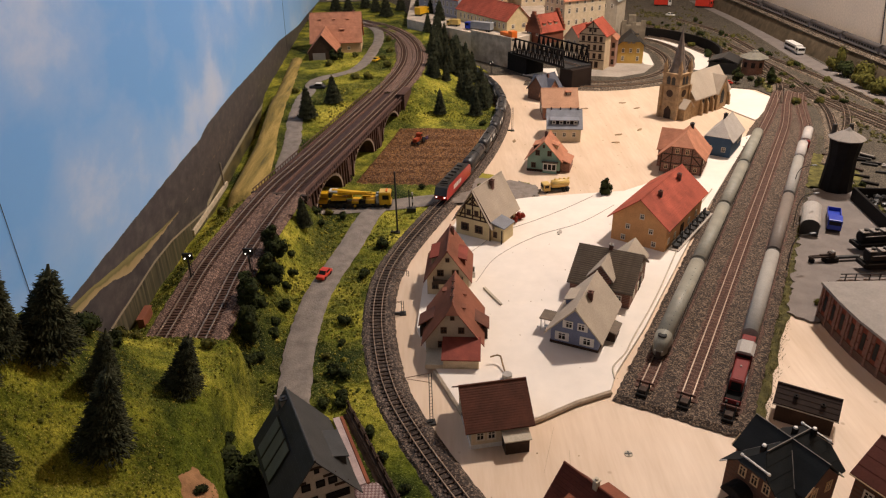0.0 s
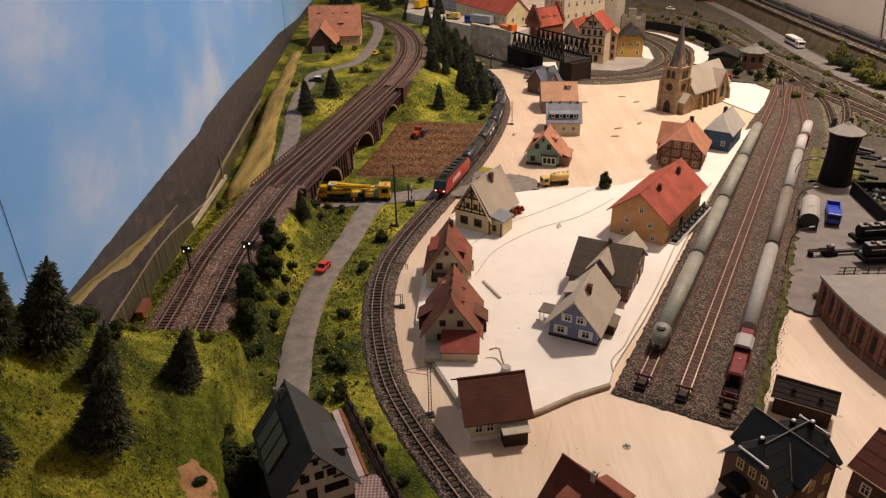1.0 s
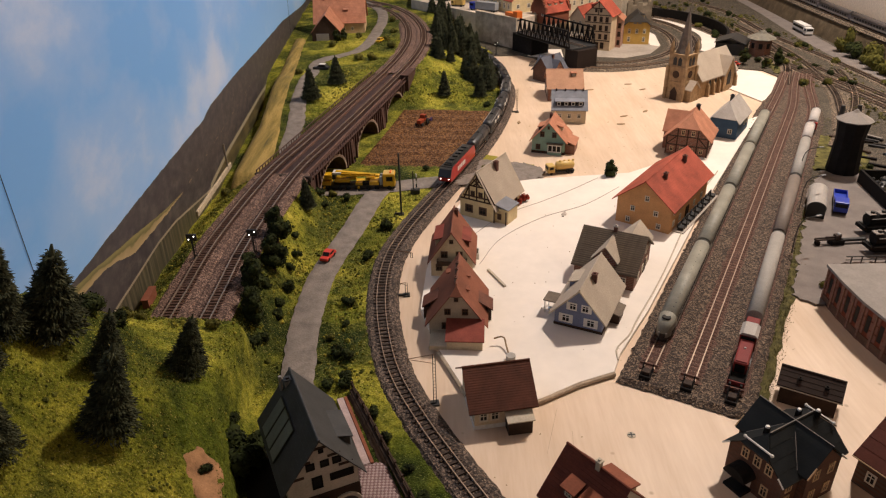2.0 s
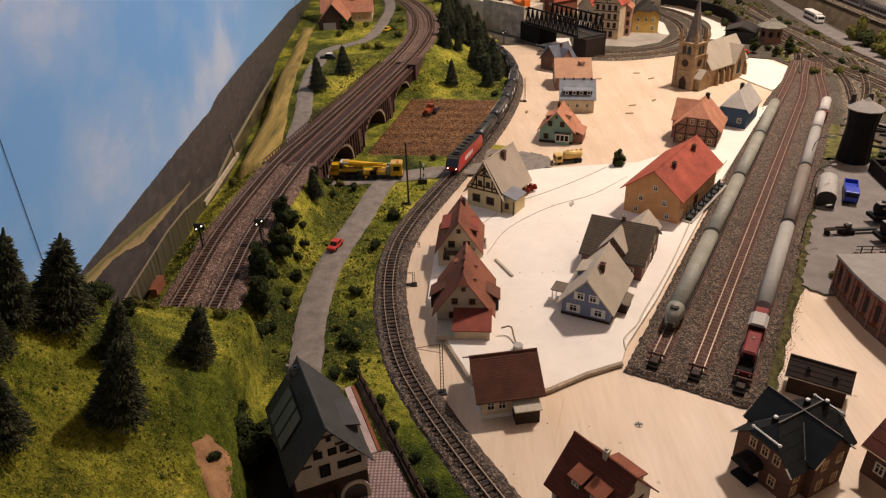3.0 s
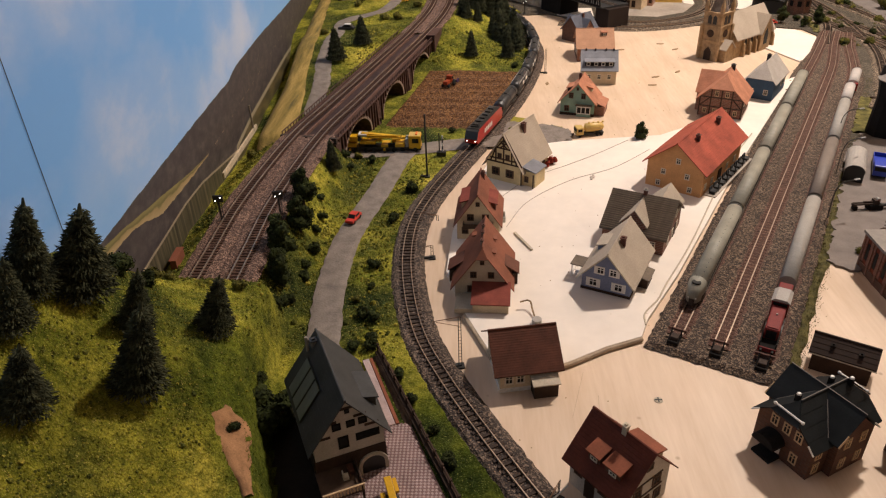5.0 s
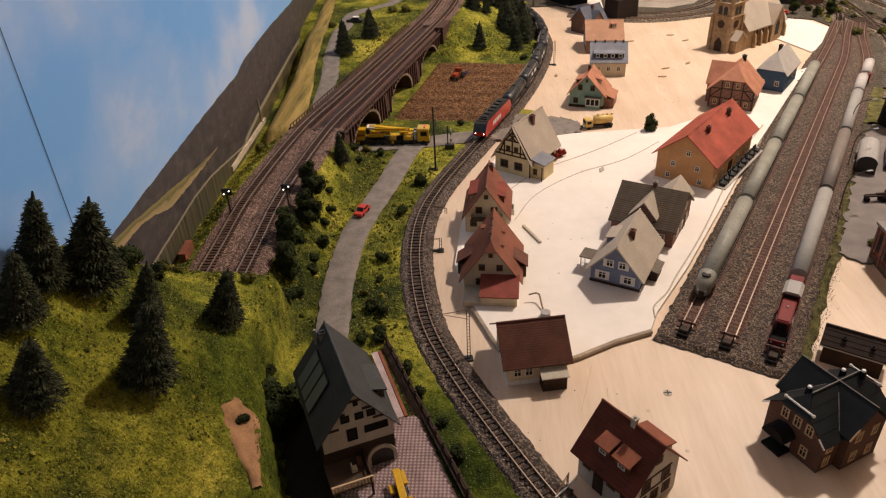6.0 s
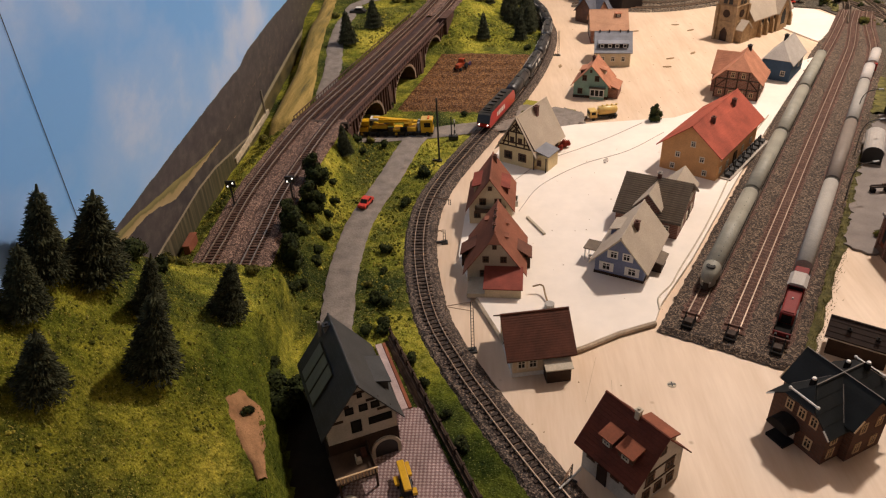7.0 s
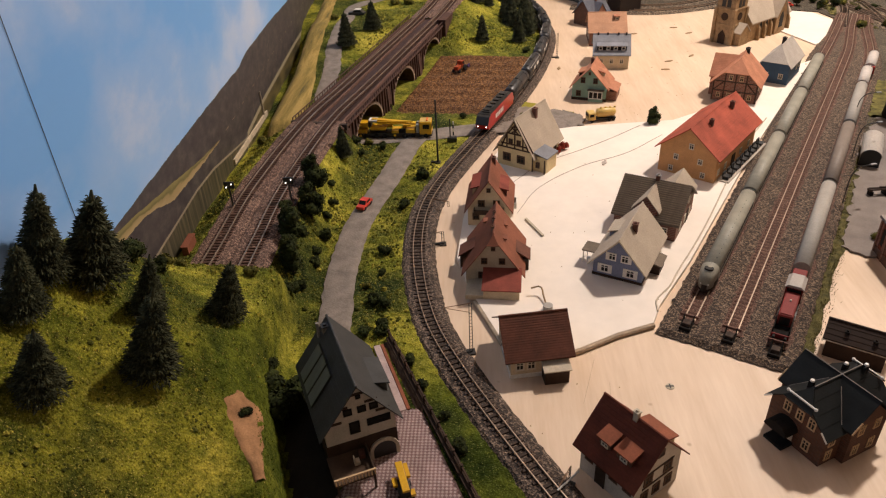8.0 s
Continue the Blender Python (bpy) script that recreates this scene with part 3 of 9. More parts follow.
# ploughed field: ridges of earth
vs, fs = [], []
FU, FV = Vector((0.99, -0.10, 0)), Vector((0.14, 0.99, 0))
rows_, cols = 110, 40
for j in range(rows_ + 1):
    for i in range(cols + 1):
        s, t = i / cols, j / rows_
        w = 14.6 + 2.2 * t
        p = Vector((-13.6, 102.2, 0)) + FV * (t * 27.0) + FU * (s * w) + Vector((t * 2.0, 0, 0))
        ridge = 0.13 * math.sin(t * 2 * math.pi * 34) - 0.4 * (1 - smooth(0.0, 0.03, min(s, 1 - s, t, 1 - t)))
        vs.append((p.x, p.y, max(0.5, ground_z(p.x, p.y) + 0.16) + ridge + 0.16 * noise.noise(Vector((p.x * 2.5, p.y * 2.5, 0)))))
for j in range(rows_):
    for i in range(cols):
        a = j * (cols + 1) + i
        fs.append((a, a + 1, a + cols + 2, a + cols + 1))
struct(raw("ploughed_field", vs, fs, M_FIELD), "brown ploughed field with furrows", "field")

# far ground beyond the bare board, and the upper plateau of the town
bm = B()
extrude(bm, [(13.2, 171), (18, 171.5), (21, 168.5), (23.8, 161), (30, 158.4), (34, 158.5), (58, 158), (69, 153), (72, 140), (66, 121), (55, 99), (47.2, 84.6), (50, 82), (106, 60), (106, 299.9), (-45, 299.9), (-45, 262), (8, 172)], 0.0, 0.22, "z")
struct(part("far_ground", bm, M_EARTH), "grey gravelled ground of the station throat", "ground")
bm = B()
extrude(bm, [(17.6, 178), (3.4, 196), (-9, 212), (-9, 290), (33, 290), (33, 205), (24, 186)], 0.25, 6.8, "z")
struct(part("town_plateau", bm, mat("pale_plateau_plaster", (0.54, 0.45, 0.36), 0.85, 0.25, 30, 500, 0.5)), "raised grey concrete plateau with retaining wall", "plateau")
bm = boxes((-0.5, 14.5, -0.5, 0.3, 0.2, 7.3), (-0.6, 14.6, -0.7, 0.4, 7.3, 7.6))
tagged(part("retaining_wall", bm, mat("pale_retaining_wall", (0.46, 0.38, 0.29), 0.85, 0.4, 45, 500, 0.6), m=cm(17.6, 177.6, 0, 0, 0, 128.3)), "tall grey concrete retaining wall", "wall", kind="structure")

# yard road on the east side
bm = B()
extrude(bm, frayed([(36.4, 63.5), (38.5, 61.5), (40.5, 62.5), (44, 70), (60, 70), (70, 76), (72, 92), (56, 98), (50, 90), (43.5, 77)], 0.5, 0.7), 0.02, 0.26, "z")
struct(part("yard_road", bm, M_ROAD), "grey paved yard beside the tracks", "road")
# road along the east bank
strip_on_ground("road_east", [(89, 100), (90.5, 136), (92.0, 176), (93.0, 190), (96.5, 230), (97, 280)], 2.6, M_ROAD, 0.0, "grey road below the east bank", "road", flat=0.3)
# bank carrying the upper east line
vs, fs = ribbon(spline([(95.5, 70, 0), (95.5, 180, 0), (97.5, 240, 0), (97.0, 296, 0)], 2.0), [0, 0.6, 1.2, 1.8, 4, 9.5], [0.2, 2.0, 3.6, 4.6, 4.8, 4.8])
vs = [(x, y, z + 0.2 * noise.noise(Vector((x, y * 0.4, z)))) for x, y, z in vs]
M_BANK = mat("brown_earth_bank", (0.115, 0.085, 0.052), 0.95, 0.4, 40, 500, 0.8, world_space=True)
struct(raw("east_bank", vs, fs, M_BANK, smooth=True), "brown earth bank carrying the upper line", "bank")

# ---- tracks ----
SLEEPER_ME = mesh_of(boxes((-0.8, 0.8, -0.13, 0.13, 0, 0.12)), M_SLEEPER, name="sleeper")


def track(name, pts, label, single=False, bed=True, gap=None, ties=None, material=None, bed_half=1.35, pitch=0.62, group="tracks"):
    root = thing(name, label, "railway track", group=group, kind="structure")
    line = spline(pts, 0.5)
    if bed:
        offs = [-bed_half - 0.55, -bed_half - 0.2, -bed_half, -0.9, -0.45, 0, 0.45, 0.9, bed_half, bed_half + 0.2, bed_half + 0.55]
        zs = [-0.42, -0.18, 0.0, 0.03, 0.02, 0.02, 0.02, 0.03, 0.0, -0.18, -0.42]
        v, f = ribbon(line, offs, zs)
        v = [(x + 0.12 * noise.noise(Vector((x * 3, y * 3, 2))), y, z + 0.12 * noise.noise(Vector((x * 4, y * 4, 0)))) for x, y, z in v]
        if gap:
            f = [q for q in f if not gap[0] < v[q[0]][1] < gap[1]]
        raw("ballast", v, f, material or M_BALLAST_GREY, root)
    for s in (-0.45, 0.45):
        prof = [(s - 0.045, 0.10), (s - 0.045, 0.27), (s + 0.045, 0.27), (s + 0.045, 0.10)]
        v, f = ribbon(line, [p[0] for p in prof], [p[1] for p in prof])
        raw("rail", v, f, M_RAIL, root)
    sl = spline(pts, pitch)
    poses_ = []
    for i, p in enumerate(sl):
        d = sl[min(i + 1, len(sl) - 1)] - sl[max(i - 1, 0)]
        poses_.append((p, math.degrees(math.atan2(d.y, d.x)) - 90))
    if single and len(poses_) <= 300:
        for p, a in poses_:
            place("sleeper", SLEEPER_ME, root, cm(p.x, p.y, p.z + 0.01, 0, 0, a))
    else:
        v, f = [], []
        for p, a in poses_:
            c, s = math.cos(radians(a)), math.sin(radians(a))
            k = len(v)
            for x, y, z in ((-0.8, -0.13, 0), (0.8, -0.13, 0), (0.8, 0.13, 0), (-0.8, 0.13, 0), (-0.8, -0.13, 0.13), (0.8, -0.13, 0.13), (0.8, 0.13, 0.13), (-0.8, 0.13, 0.13)):
                v.append((p.x + c * x - s * y, p.y + s * x + c * y, p.z + z))
            f += [(k + 4, k + 5, k + 6, k + 7), (k, k + 1, k + 5, k + 4), (k + 1, k + 2, k + 6, k + 5), (k + 2, k + 3, k + 7, k + 6), (k + 3, k, k + 4, k + 7)]
        tagged(raw("sleepers", v, f, ties or M_SLEEPER, root), kind="stuff")
    return root


track("curved_track", NEAR, "curved single track with dark sleepers on grey ballast", single=True)

# double track of the upper line, over the viaduct and round the far bend
UZ = 5.0
for side in (-1, 1):
    o = side * 1.85
    pts = [(-24.0 + o, 46, UZ), (-24.0 + o, 58, UZ), (-23.9 + o, 70, UZ), (-22.0 + o * 0.98, 88, UZ), (-19.0 + o * 0.98, 101, UZ), (-15.7 + o * 0.98, 115, UZ), (-12.0 + o * 0.98, 131, UZ), (-9.4 + o, 143, UZ), (-7.4 + o, 155, UZ), (-6.4 + o, 168, UZ), (-7.4 + o * 0.96, 184, UZ), (-11.5 + o * 0.8, 201 + o * 0.5, UZ), (-19 + o * 0.6, 215 + o * 0.8, UZ), (-30 + o * 0.2, 225 + o, UZ), (-42, 230 + o, UZ)]
    track("upper_track", pts, "raised double-track line on brown ballast", material=M_BALLAST, bed_half=1.6, gap=(88.2, 138.8), pitch=0.5, ties=mat("stained_sleeper", (0.085, 0.046, 0.033), 0.85, 0.35, 200, 900, 0.3))

# terminal tracks
vs, fs = [], []
for j in range(0, 211):
    for i in range(0, 31):
        u, v = -1.9 + j * 0.55, -5.5 + i * 0.385
        narrow = smooth(80, 113, u)
        vv = v * (1 - 0.55 * narrow) - 1.2 * narrow
        edge = 0.36 if i in (0, 30) or j in (0,) else 0.0
        p = on_tracks(u + (0.25 * noise.noise(Vector((v * 1.5, u * 1.5, 0))) if edge else 0), vv + (0.3 * noise.noise(Vector((u * 1.5, 3, 0))) if edge else 0), 0.46 - edge + 0.11 * noise.noise(Vector((u * 4, v * 4, 0))) + 0.06 * noise.noise(Vector((u * 9, v * 9, 0))))
        vs.append(tuple(p))
for j in range(210):
    for i in range(30):
        a = j * 31 + i
        fs.append((a, a + 1, a + 32, a + 31))
struct(raw("ballast_bed", vs, fs, M_BALLAST_TERM), "wide brown-grey ballast bed of the terminal tracks", "ballast")
for v in (-3.3, 0.3, 4.0):
    pts = [tuple(on_tracks(u, v * (1 - 0.42 * smooth(80, 112, u)) - 1.4 * smooth(84, 114, u), 0.44)) for u in (0.6, 20, 40, 60, 78, 88, 96, 104, 114)]
    bed_ = spline(pts, 0.6)
    vs_, fs_ = ribbon(bed_, [-1.3, -0.8, -0.4, 0, 0.4, 0.8, 1.3], [-0.08, 0.08, 0.118, 0.118, 0.118, 0.08, -0.08])
    vs_ = [(x + 0.1 * noise.noise(Vector((x * 3, y * 3, 7))), y, z + 0.04 * noise.noise(Vector((x * 5, y * 5, 0)))) for x, y, z in vs_]
    struct(raw("rust_bed", vs_, fs_, M_RUST), "rust-stained ballast under the terminal track", "ballast")
    track("terminal_track", pts, "straight terminal track with rusty rails", bed=False, ties=mat("rusty_sleeper", (0.085, 0.043, 0.031), 0.85, 0.4, 200, 900, 0.3))
# green verge along the terminal tracks
vs, fs = ribbon(spline([tuple(on_tracks(u, v)) for u, v in ((-0.9, 6.1), (6, 6.2), (20, 6.3), (40, 6.4), (62, 6.4), (86, 6.4))], 0.6), [-0.6, -0.3, 0.1, 0.4, 0.62], [0.06, 0.18, 0.2, 0.12, 0.0])
vs = [(x + 0.55 * noise.noise(Vector((x * 0.5, y * 0.5, 3))), y, max(0.02, z + 0.12 * noise.noise(Vector((x * 2, y * 2, 0))))) for x, y, z in vs]
struct(raw("grass_verge", vs, fs, M_MOSS, smooth=True), "mossy olive-brown verge beside the tracks", "verge")

# tufts of turf in the yard and at the throat
for pts_, wd in (([(62.6, 111.5), (59.0, 104), (55.4, 97)], 1.3), ([(64.4, 103.5), (62.6, 99), (61.6, 95.6)], 0.8), ([(71.2, 150), (72.4, 155), (73.6, 160)], 0.8), ([(61.4, 94.2), (60.6, 88), (60.0, 80)], 0.5)):
    rim = [(x_ - wd, y_) for x_, y_ in pts_] + [(x_ + wd, y_) for x_, y_ in pts_[::-1]]
    struct(part("turf_patch", extrude(B(), frayed(rim, 0.4, 0.7 * wd), 0.1, 0.33, "z"), M_TURF), "thin yellow-green turf beside the yard", "turf")
bm = B()
extrude(bm, frayed([(5.2, 103.5), (9.5, 103.2), (13.9, 100.6), (15.2, 98.4), (14.1, 96.1), (8.4, 94.6), (3.2, 96.6)], 0.5, 0.9), 0.0, 0.3, "z")
struct(part("road_end", bm, M_LANE), "frayed grey end of the cross road on plywood", "road")

for pts_ in ([(3.2, 101.4), (6.6, 106.4), (8.4, 105.2), (7.6, 103.9), (5.0, 103.4)], [(9.4, 103.2), (13.2, 101.6), (13.6, 100.9), (10.0, 102.6)], [(9.6, 95.1), (13.2, 96.0), (13.4, 95.5), (10.2, 94.6)]):
    bm = B()
    extrude(bm, frayed(pts_, 0.4, 0.5), 0.0, 0.14, "z")
    struct(part("turf_patch", bm, M_FOAM), "ragged yellow-green turf beside the road's end", "turf")
bm = B()
extrude(bm, [(20.6, 176.2), (28.8, 176), (28.2, 168), (24, 166.8), (20, 170)], 0.2, 0.27, "z")
struct(part("card_sheet", bm, M_SLAB), "pale card sheet under the truss bridge", "card")
# tracks of the station throat and the far loop
for pts in (
    [(96, 60), (88, 100), (84, 130), (81, 152), (78, 170), (76, 190), (72, 214), (60, 238), (40, 252), (20, 258)],
    [(92, 60), (84, 100), (80, 126), (77, 146), (73.5, 166), (71, 186), (66, 206), (54, 222), (46, 224)],
    [(75.5, 158), (79, 146), (82, 128), (86, 104)],
    [(73.0, 150), (75.5, 157), (76, 172), (74, 192), (68, 210), (57, 224)],
    [(69, 141), (76, 158), (80, 178), (80, 200)],
    [(20, 163), (32, 157.2), (42, 157.6), (53, 163), (61, 174), (64, 190), (61, 206), (52, 216), (42, 218)],
    [(24, 168), (34, 161.4), (42, 161.4), (50.5, 166.5), (56.5, 176), (58.6, 190), (56, 202), (48, 210)],
    [(66.5, 113.5), (71.5, 124), (76, 136), (79, 150), (80.8, 166), (80.5, 182)],
    [(62, 106), (68, 115), (75, 126), (80.6, 138), (84.5, 152)],
    [(86, 90), (88, 130), (87, 160), (84, 186), (84, 215), (78, 240)],
):
    track("yard_track", [(x, y, 0.42) for x, y in pts], "far yard track on brown ballast", material=M_BALLAST_YARD, pitch=0.75, group="yard tracks")
track("bank_track", [(98.6, 70, 5.1), (98.6, 180, 5.1), (100.4, 240, 5.1), (100.2, 290, 5.1)], "upper track along the room wall", material=M_BALLAST_YARD, pitch=0.75)

# ---- viaduct ----
vd = (VIA_B - VIA_A)
VL = vd.length
viaduct = thing("viaduct", "brown stone arch viaduct carrying the double track", "bridge", VIA_A.x, VIA_A.y, 0, -math.degrees(math.atan2(vd.x, vd.y)), kind="structure")
spans, bays, first = 3, 16.3, 0.6
bm = B()
# side walls and vault: the arches are cut by the profile, filled span by span
for k in range(spans):
    a0, r = first + k * bays, (bays - 5.7) / 2
    c = a0 + bays / 2
    box(bm, -3.5, 3.5, a0, a0 + 2.85, -0.2, 4.55)
    box(bm, -3.5, 3.5, a0 + bays - 2.85, a0 + bays, -0.2, 4.55)
    n = 14
    for i in range(n):
        t0, t1 = math.pi - math.pi * i / n, math.pi - math.pi * (i + 1) / n
        q = [(c + r * math.cos(t0), 0.5 + 3.3 * math.sin(t0)), (c + r * math.cos(t1), 0.5 + 3.3 * math.sin(t1)), (c + r * math.cos(t1), 4.55), (c + r * math.cos(t0), 4.55)]
        extrude(bm, q, -3.5, 3.5, "x")
box(bm, -3.5, 3.5, 0, first, -0.2, 4.55)
box(bm, -3.5, 3.5, first + spans * bays, VL, -0.2, 4.55)
part("arch_wall", bm, M_STONE, viaduct)
bm = B()
for k in range(spans):
    a0, r = first + k * bays, (bays - 5.7) / 2
    c = a0 + bays / 2
    for sx in (-3.58, 3.5):
        for i in range(27):
            t = math.pi * (i + 0.5) / 27
            box(bm, sx, sx + 0.08, -0.17, 0.17, -0.2, 0.2, Matrix.Translation((0, c + (r + 0.2) * math.cos(t), 0.5 + 3.5 * math.sin(t))) @ Matrix.Rotation(t - math.pi / 2, 4, "X"))
part("arch_ring", bm, mat("lighter_stone", (0.34, 0.25, 0.19), 0.85, 0.3, 200, 700, 0.5), viaduct, "lighter stone ring round each arch")


def rib_foot(y):
    """How far down the wall a rib may run: to the ground on a pier, to the ring over an arch."""
    q = abs((y - first) % bays - bays / 2) if first < y < first + spans * bays else 99
    r = (bays - 5.7) / 2 + 0.5
    return 0.0 if q > r else min(4.3, 0.6 + 3.6 * math.sqrt(max(0.0, 1 - (q / r) ** 2)))


bm = B()
for k in range(spans + 1):
    for sx in (-1, 1):
        y0 = min(max(first + k * bays, 0.6), VL - 0.6)
        extrude(bm, [(sx * 3.5, -0.2), (sx * 4.0, -0.2), (sx * 3.75, 3.9), (sx * 3.5, 4.1)], y0 - 0.6, y0 + 0.6)
for i in range(int(VL / 1.1)):
    for sx in (-1, 1):
        box(bm, sx * 3.62 - 0.12, sx * 3.62 + 0.12, i * 1.1 + 0.2, i * 1.1 + 0.5, rib_foot(i * 1.1 + 0.35), 4.6)
part("buttress", bm, M_STONE, viaduct)
bm = B()
for sx in (-1, 1):
    box(bm, sx * 3.75 - 0.25, sx * 3.75 + 0.25, 0, VL, 4.56, 4.78)
    box(bm, sx * 3.85 - 0.06, sx * 3.85 + 0.06, 0, VL, 5.32, 5.42)
    for i in range(int(VL / 0.9) + 1):
        box(bm, sx * 3.85 - 0.05, sx * 3.85 + 0.05, i * 0.9, i * 0.9 + 0.1, 4.78, 5.32)
part("parapet", bm, M_STONE, viaduct)
bm = boxes((-3.5, 3.5, 0, VL, 4.56, 4.66))
part("deck", bm, mat("dark_deck", (0.05, 0.03, 0.028), 0.85, 0.3, 80, 700, 0.4), viaduct, "dark brown bridge deck")
bm = B()
for s in (-2.9, -0.8, 0.8, 2.9):
    box(bm, s - 0.12, s + 0.12, 0, VL, 4.66, 4.98)
part("guard_beam", bm, mat("rusty_guard_beam", (0.15, 0.085, 0.065), 0.8, 0.3, 200, 900, 0.3), viaduct)
part("abutment_tower", boxes((2.9, 4.4, VL - 4.2, VL + 1.2, -0.2, 5.5), (2.8, 4.5, VL - 4.3, VL + 1.3, 5.5, 5.75)), M_STONE, viaduct)
part("end_beam", boxes((-4.0, 4.0, -0.35, 0.15, 4.3, 5.02)), M_SLEEPER, viaduct, "dark end beam across the deck")

# ---- vegetation ----
rng = random.Random(7)
M_FIR = mat("dark_fir_needles", (0.018, 0.023, 0.013), 1.0, 0.5, 120, 900, 0.5, second=(0.10, 0.105, 0.055), world_space=True)
M_LEAF = mat("dark_green_foliage", (0.016, 0.022, 0.009), 1.0, 0.5, 150, 900, 0.5, second=(0.05, 0.062, 0.016), world_space=True)
M_LEAF_LIGHT = mat("yellow_green_foliage", (0.065, 0.07, 0.015), 0.95, 0.4, 150, 900, 0.5, second=(0.19, 0.17, 0.035), world_space=True)
M_TRUNK = mat("brown_bark", (0.06, 0.04, 0.028), 0.9, 0.3, 200, 900, 0.4)


def fir_meshes(seed, h, r):
    """Bottle-brush fir: rings of short drooping twigs, thinner to the top, round a wire trunk."""
    q = random.Random(seed)
    v, f = [], []
    for i in range(4200):
        t = 1 - math.sqrt(1 - q.random() * 0.985)
        rad = (0.93 * r * (1 - t) ** 1.12 + 0.10 * r) * (1 + 0.2 * math.sin(t * 46 + q.uniform(-0.6, 0.6)))
        a = q.uniform(0, 2 * math.pi)
        d = rad * q.uniform(0.62, 1.04)
        ca, sa = math.cos(a), math.sin(a)
        p = Vector((ca * d, sa * d, h * (0.06 + 0.92 * t) + q.uniform(-0.02, 0.02) * h))
        # a twig points outwards, with a droop or a lift of its own
        out = (Vector((ca, sa, q.uniform(-0.55, 0.45))) + Vector((q.uniform(-0.6, 0.6), q.uniform(-0.6, 0.6), 0))).normalized()
        side = out.cross(Vector((q.uniform(-1, 1), q.uniform(-1, 1), 1.0))).normalized()
        ln, w = r * q.uniform(0.10, 0.20), r * q.uniform(0.025, 0.055)
        up = side.cross(out) * w * 0.8
        b0 = len(v)
        v += [tuple(p - out * ln * 0.6), tuple(p + side * w), tuple(p + out * ln), tuple(p - side * w), tuple(p + up)]
        f += [(b0, b0 + 1, b0 + 4), (b0 + 1, b0 + 2, b0 + 4), (b0 + 2, b0 + 3, b0 + 4), (b0 + 3, b0, b0 + 4)]
    # the dense inside of the brush
    b0 = len(v)
    for k in range(7):
        t = k / 6
        for i in range(9):
            a = 2 * math.pi * i / 9
            rr = 0.66 * r * (1 - t) ** 1.1 + 0.04 * r
            v.append((rr * math.cos(a) * q.uniform(0.85, 1.1), rr * math.sin(a) * q.uniform(0.85, 1.1), h * (0.06 + 0.90 * t)))
    for k in range(6):
        for i in range(9):
            a, b_ = b0 + k * 9 + i, b0 + k * 9 + (i + 1) % 9
            f.append((a, b_, b_ + 9, a + 9))
    f.append(tuple(b0 + i for i in range(9))[::-1])
    crown = bpy.data.meshes.new("crown")
    crown.from_pydata([(x / 100, y / 100, z / 100) for x, y, z in v], [], f)
    crown.materials.append(M_FIR)
    bm = B()
    rod(bm, (0, 0, -0.4), (0, 0, h * 0.9), r * 0.09, 7, r * 0.02)
    return crown, mesh_of(bm, M_TRUNK, name="trunk")


FIRS = [fir_meshes(i, 1.0 * 10, 2.7 + 0.35 * (i % 3)) for i in range(4)]


def fir(x, y, h, k=0, z=None, label="dark bottle-brush fir on the grassy slope", spin=None, wide=1.0, lean=None):
    crown, trunk = FIRS[k % 4]
    root = thing("fir_tree", label, "tree", x, y, ground_z(x, y) if z is None else z, rng.uniform(0, 360) if spin is None else spin, group="firs")
    if lean:
        root.matrix_basis = root.matrix_basis.copy()
        root.matrix_basis = Matrix.Translation(root.matrix_basis.translation) @ pose(0, 0, 0, lean[0], lean[1], 0) @ pose(0, 0, 0, 0, 0, k * 70)
    s = h / 10
    place("crown", crown, root, Matrix.Diagonal((s * wide, s * wide, s, 1)))
    place("trunk", trunk, root, Matrix.Diagonal((s, s, s, 1)))
    return root


# big firs on the near hill
for i, (x, y, h) in enumerate([(-27.6, 35.8, 7.0), (-27.2, 32.6, 5.2), (-26.2, 38.6, 7.0), (-23.2, 38.4, 5.2), (-21.6, 33.9, 7.4), (-19.9, 42.8, 5.4), (-25.0, 28.6, 5.0)]):
    fir(x, y, h, i, label="large dark fir standing on the near hill", wide=0.8, lean=(0, 16))
for i, (x, y, h) in enumerate([(-17.7, 82.0, 4.6), (-23.4, 122.5, 6.2), (-19.8, 130, 5.6), (0.0, 134, 5.4), (6.9, 135.5, 5.6)]):
    fir(x, y, h, i, wide=0.8)
# fir wood on the slope between the upper and the lower line
count = 0
while count < 50:
    y = rng.uniform(139, 226)
    x = rng.uniform(-3.2, 10.4)
    if x < upper_x(y) + 4.6 or x > land_limit(y) - (0.8 if y < 160 else 2.2):
        continue
    if y < 150 and x < 3.0:
        continue
    fir(x, y, rng.uniform(4.4, 6.8), count, label="dark fir in the wood on the slope", wide=rng.uniform(0.7, 0.95))
    count += 1
for x, y in ((-28, 232), (-20, 238), (-12, 240), (-6, 236), (-16, 228), (-33, 240), (-2, 222), (-24, 246)):
    fir(x, y, rng.uniform(6, 8), int(x), label="dark fir behind the farmhouse")


for i in range(4):
    fir(rng.uniform(-9, 1), rng.uniform(206, 236), rng.uniform(6, 8.5), i, 4.9 if i % 2 else 6.8, label="dark fir in the wood on the slope", wide=0.8)


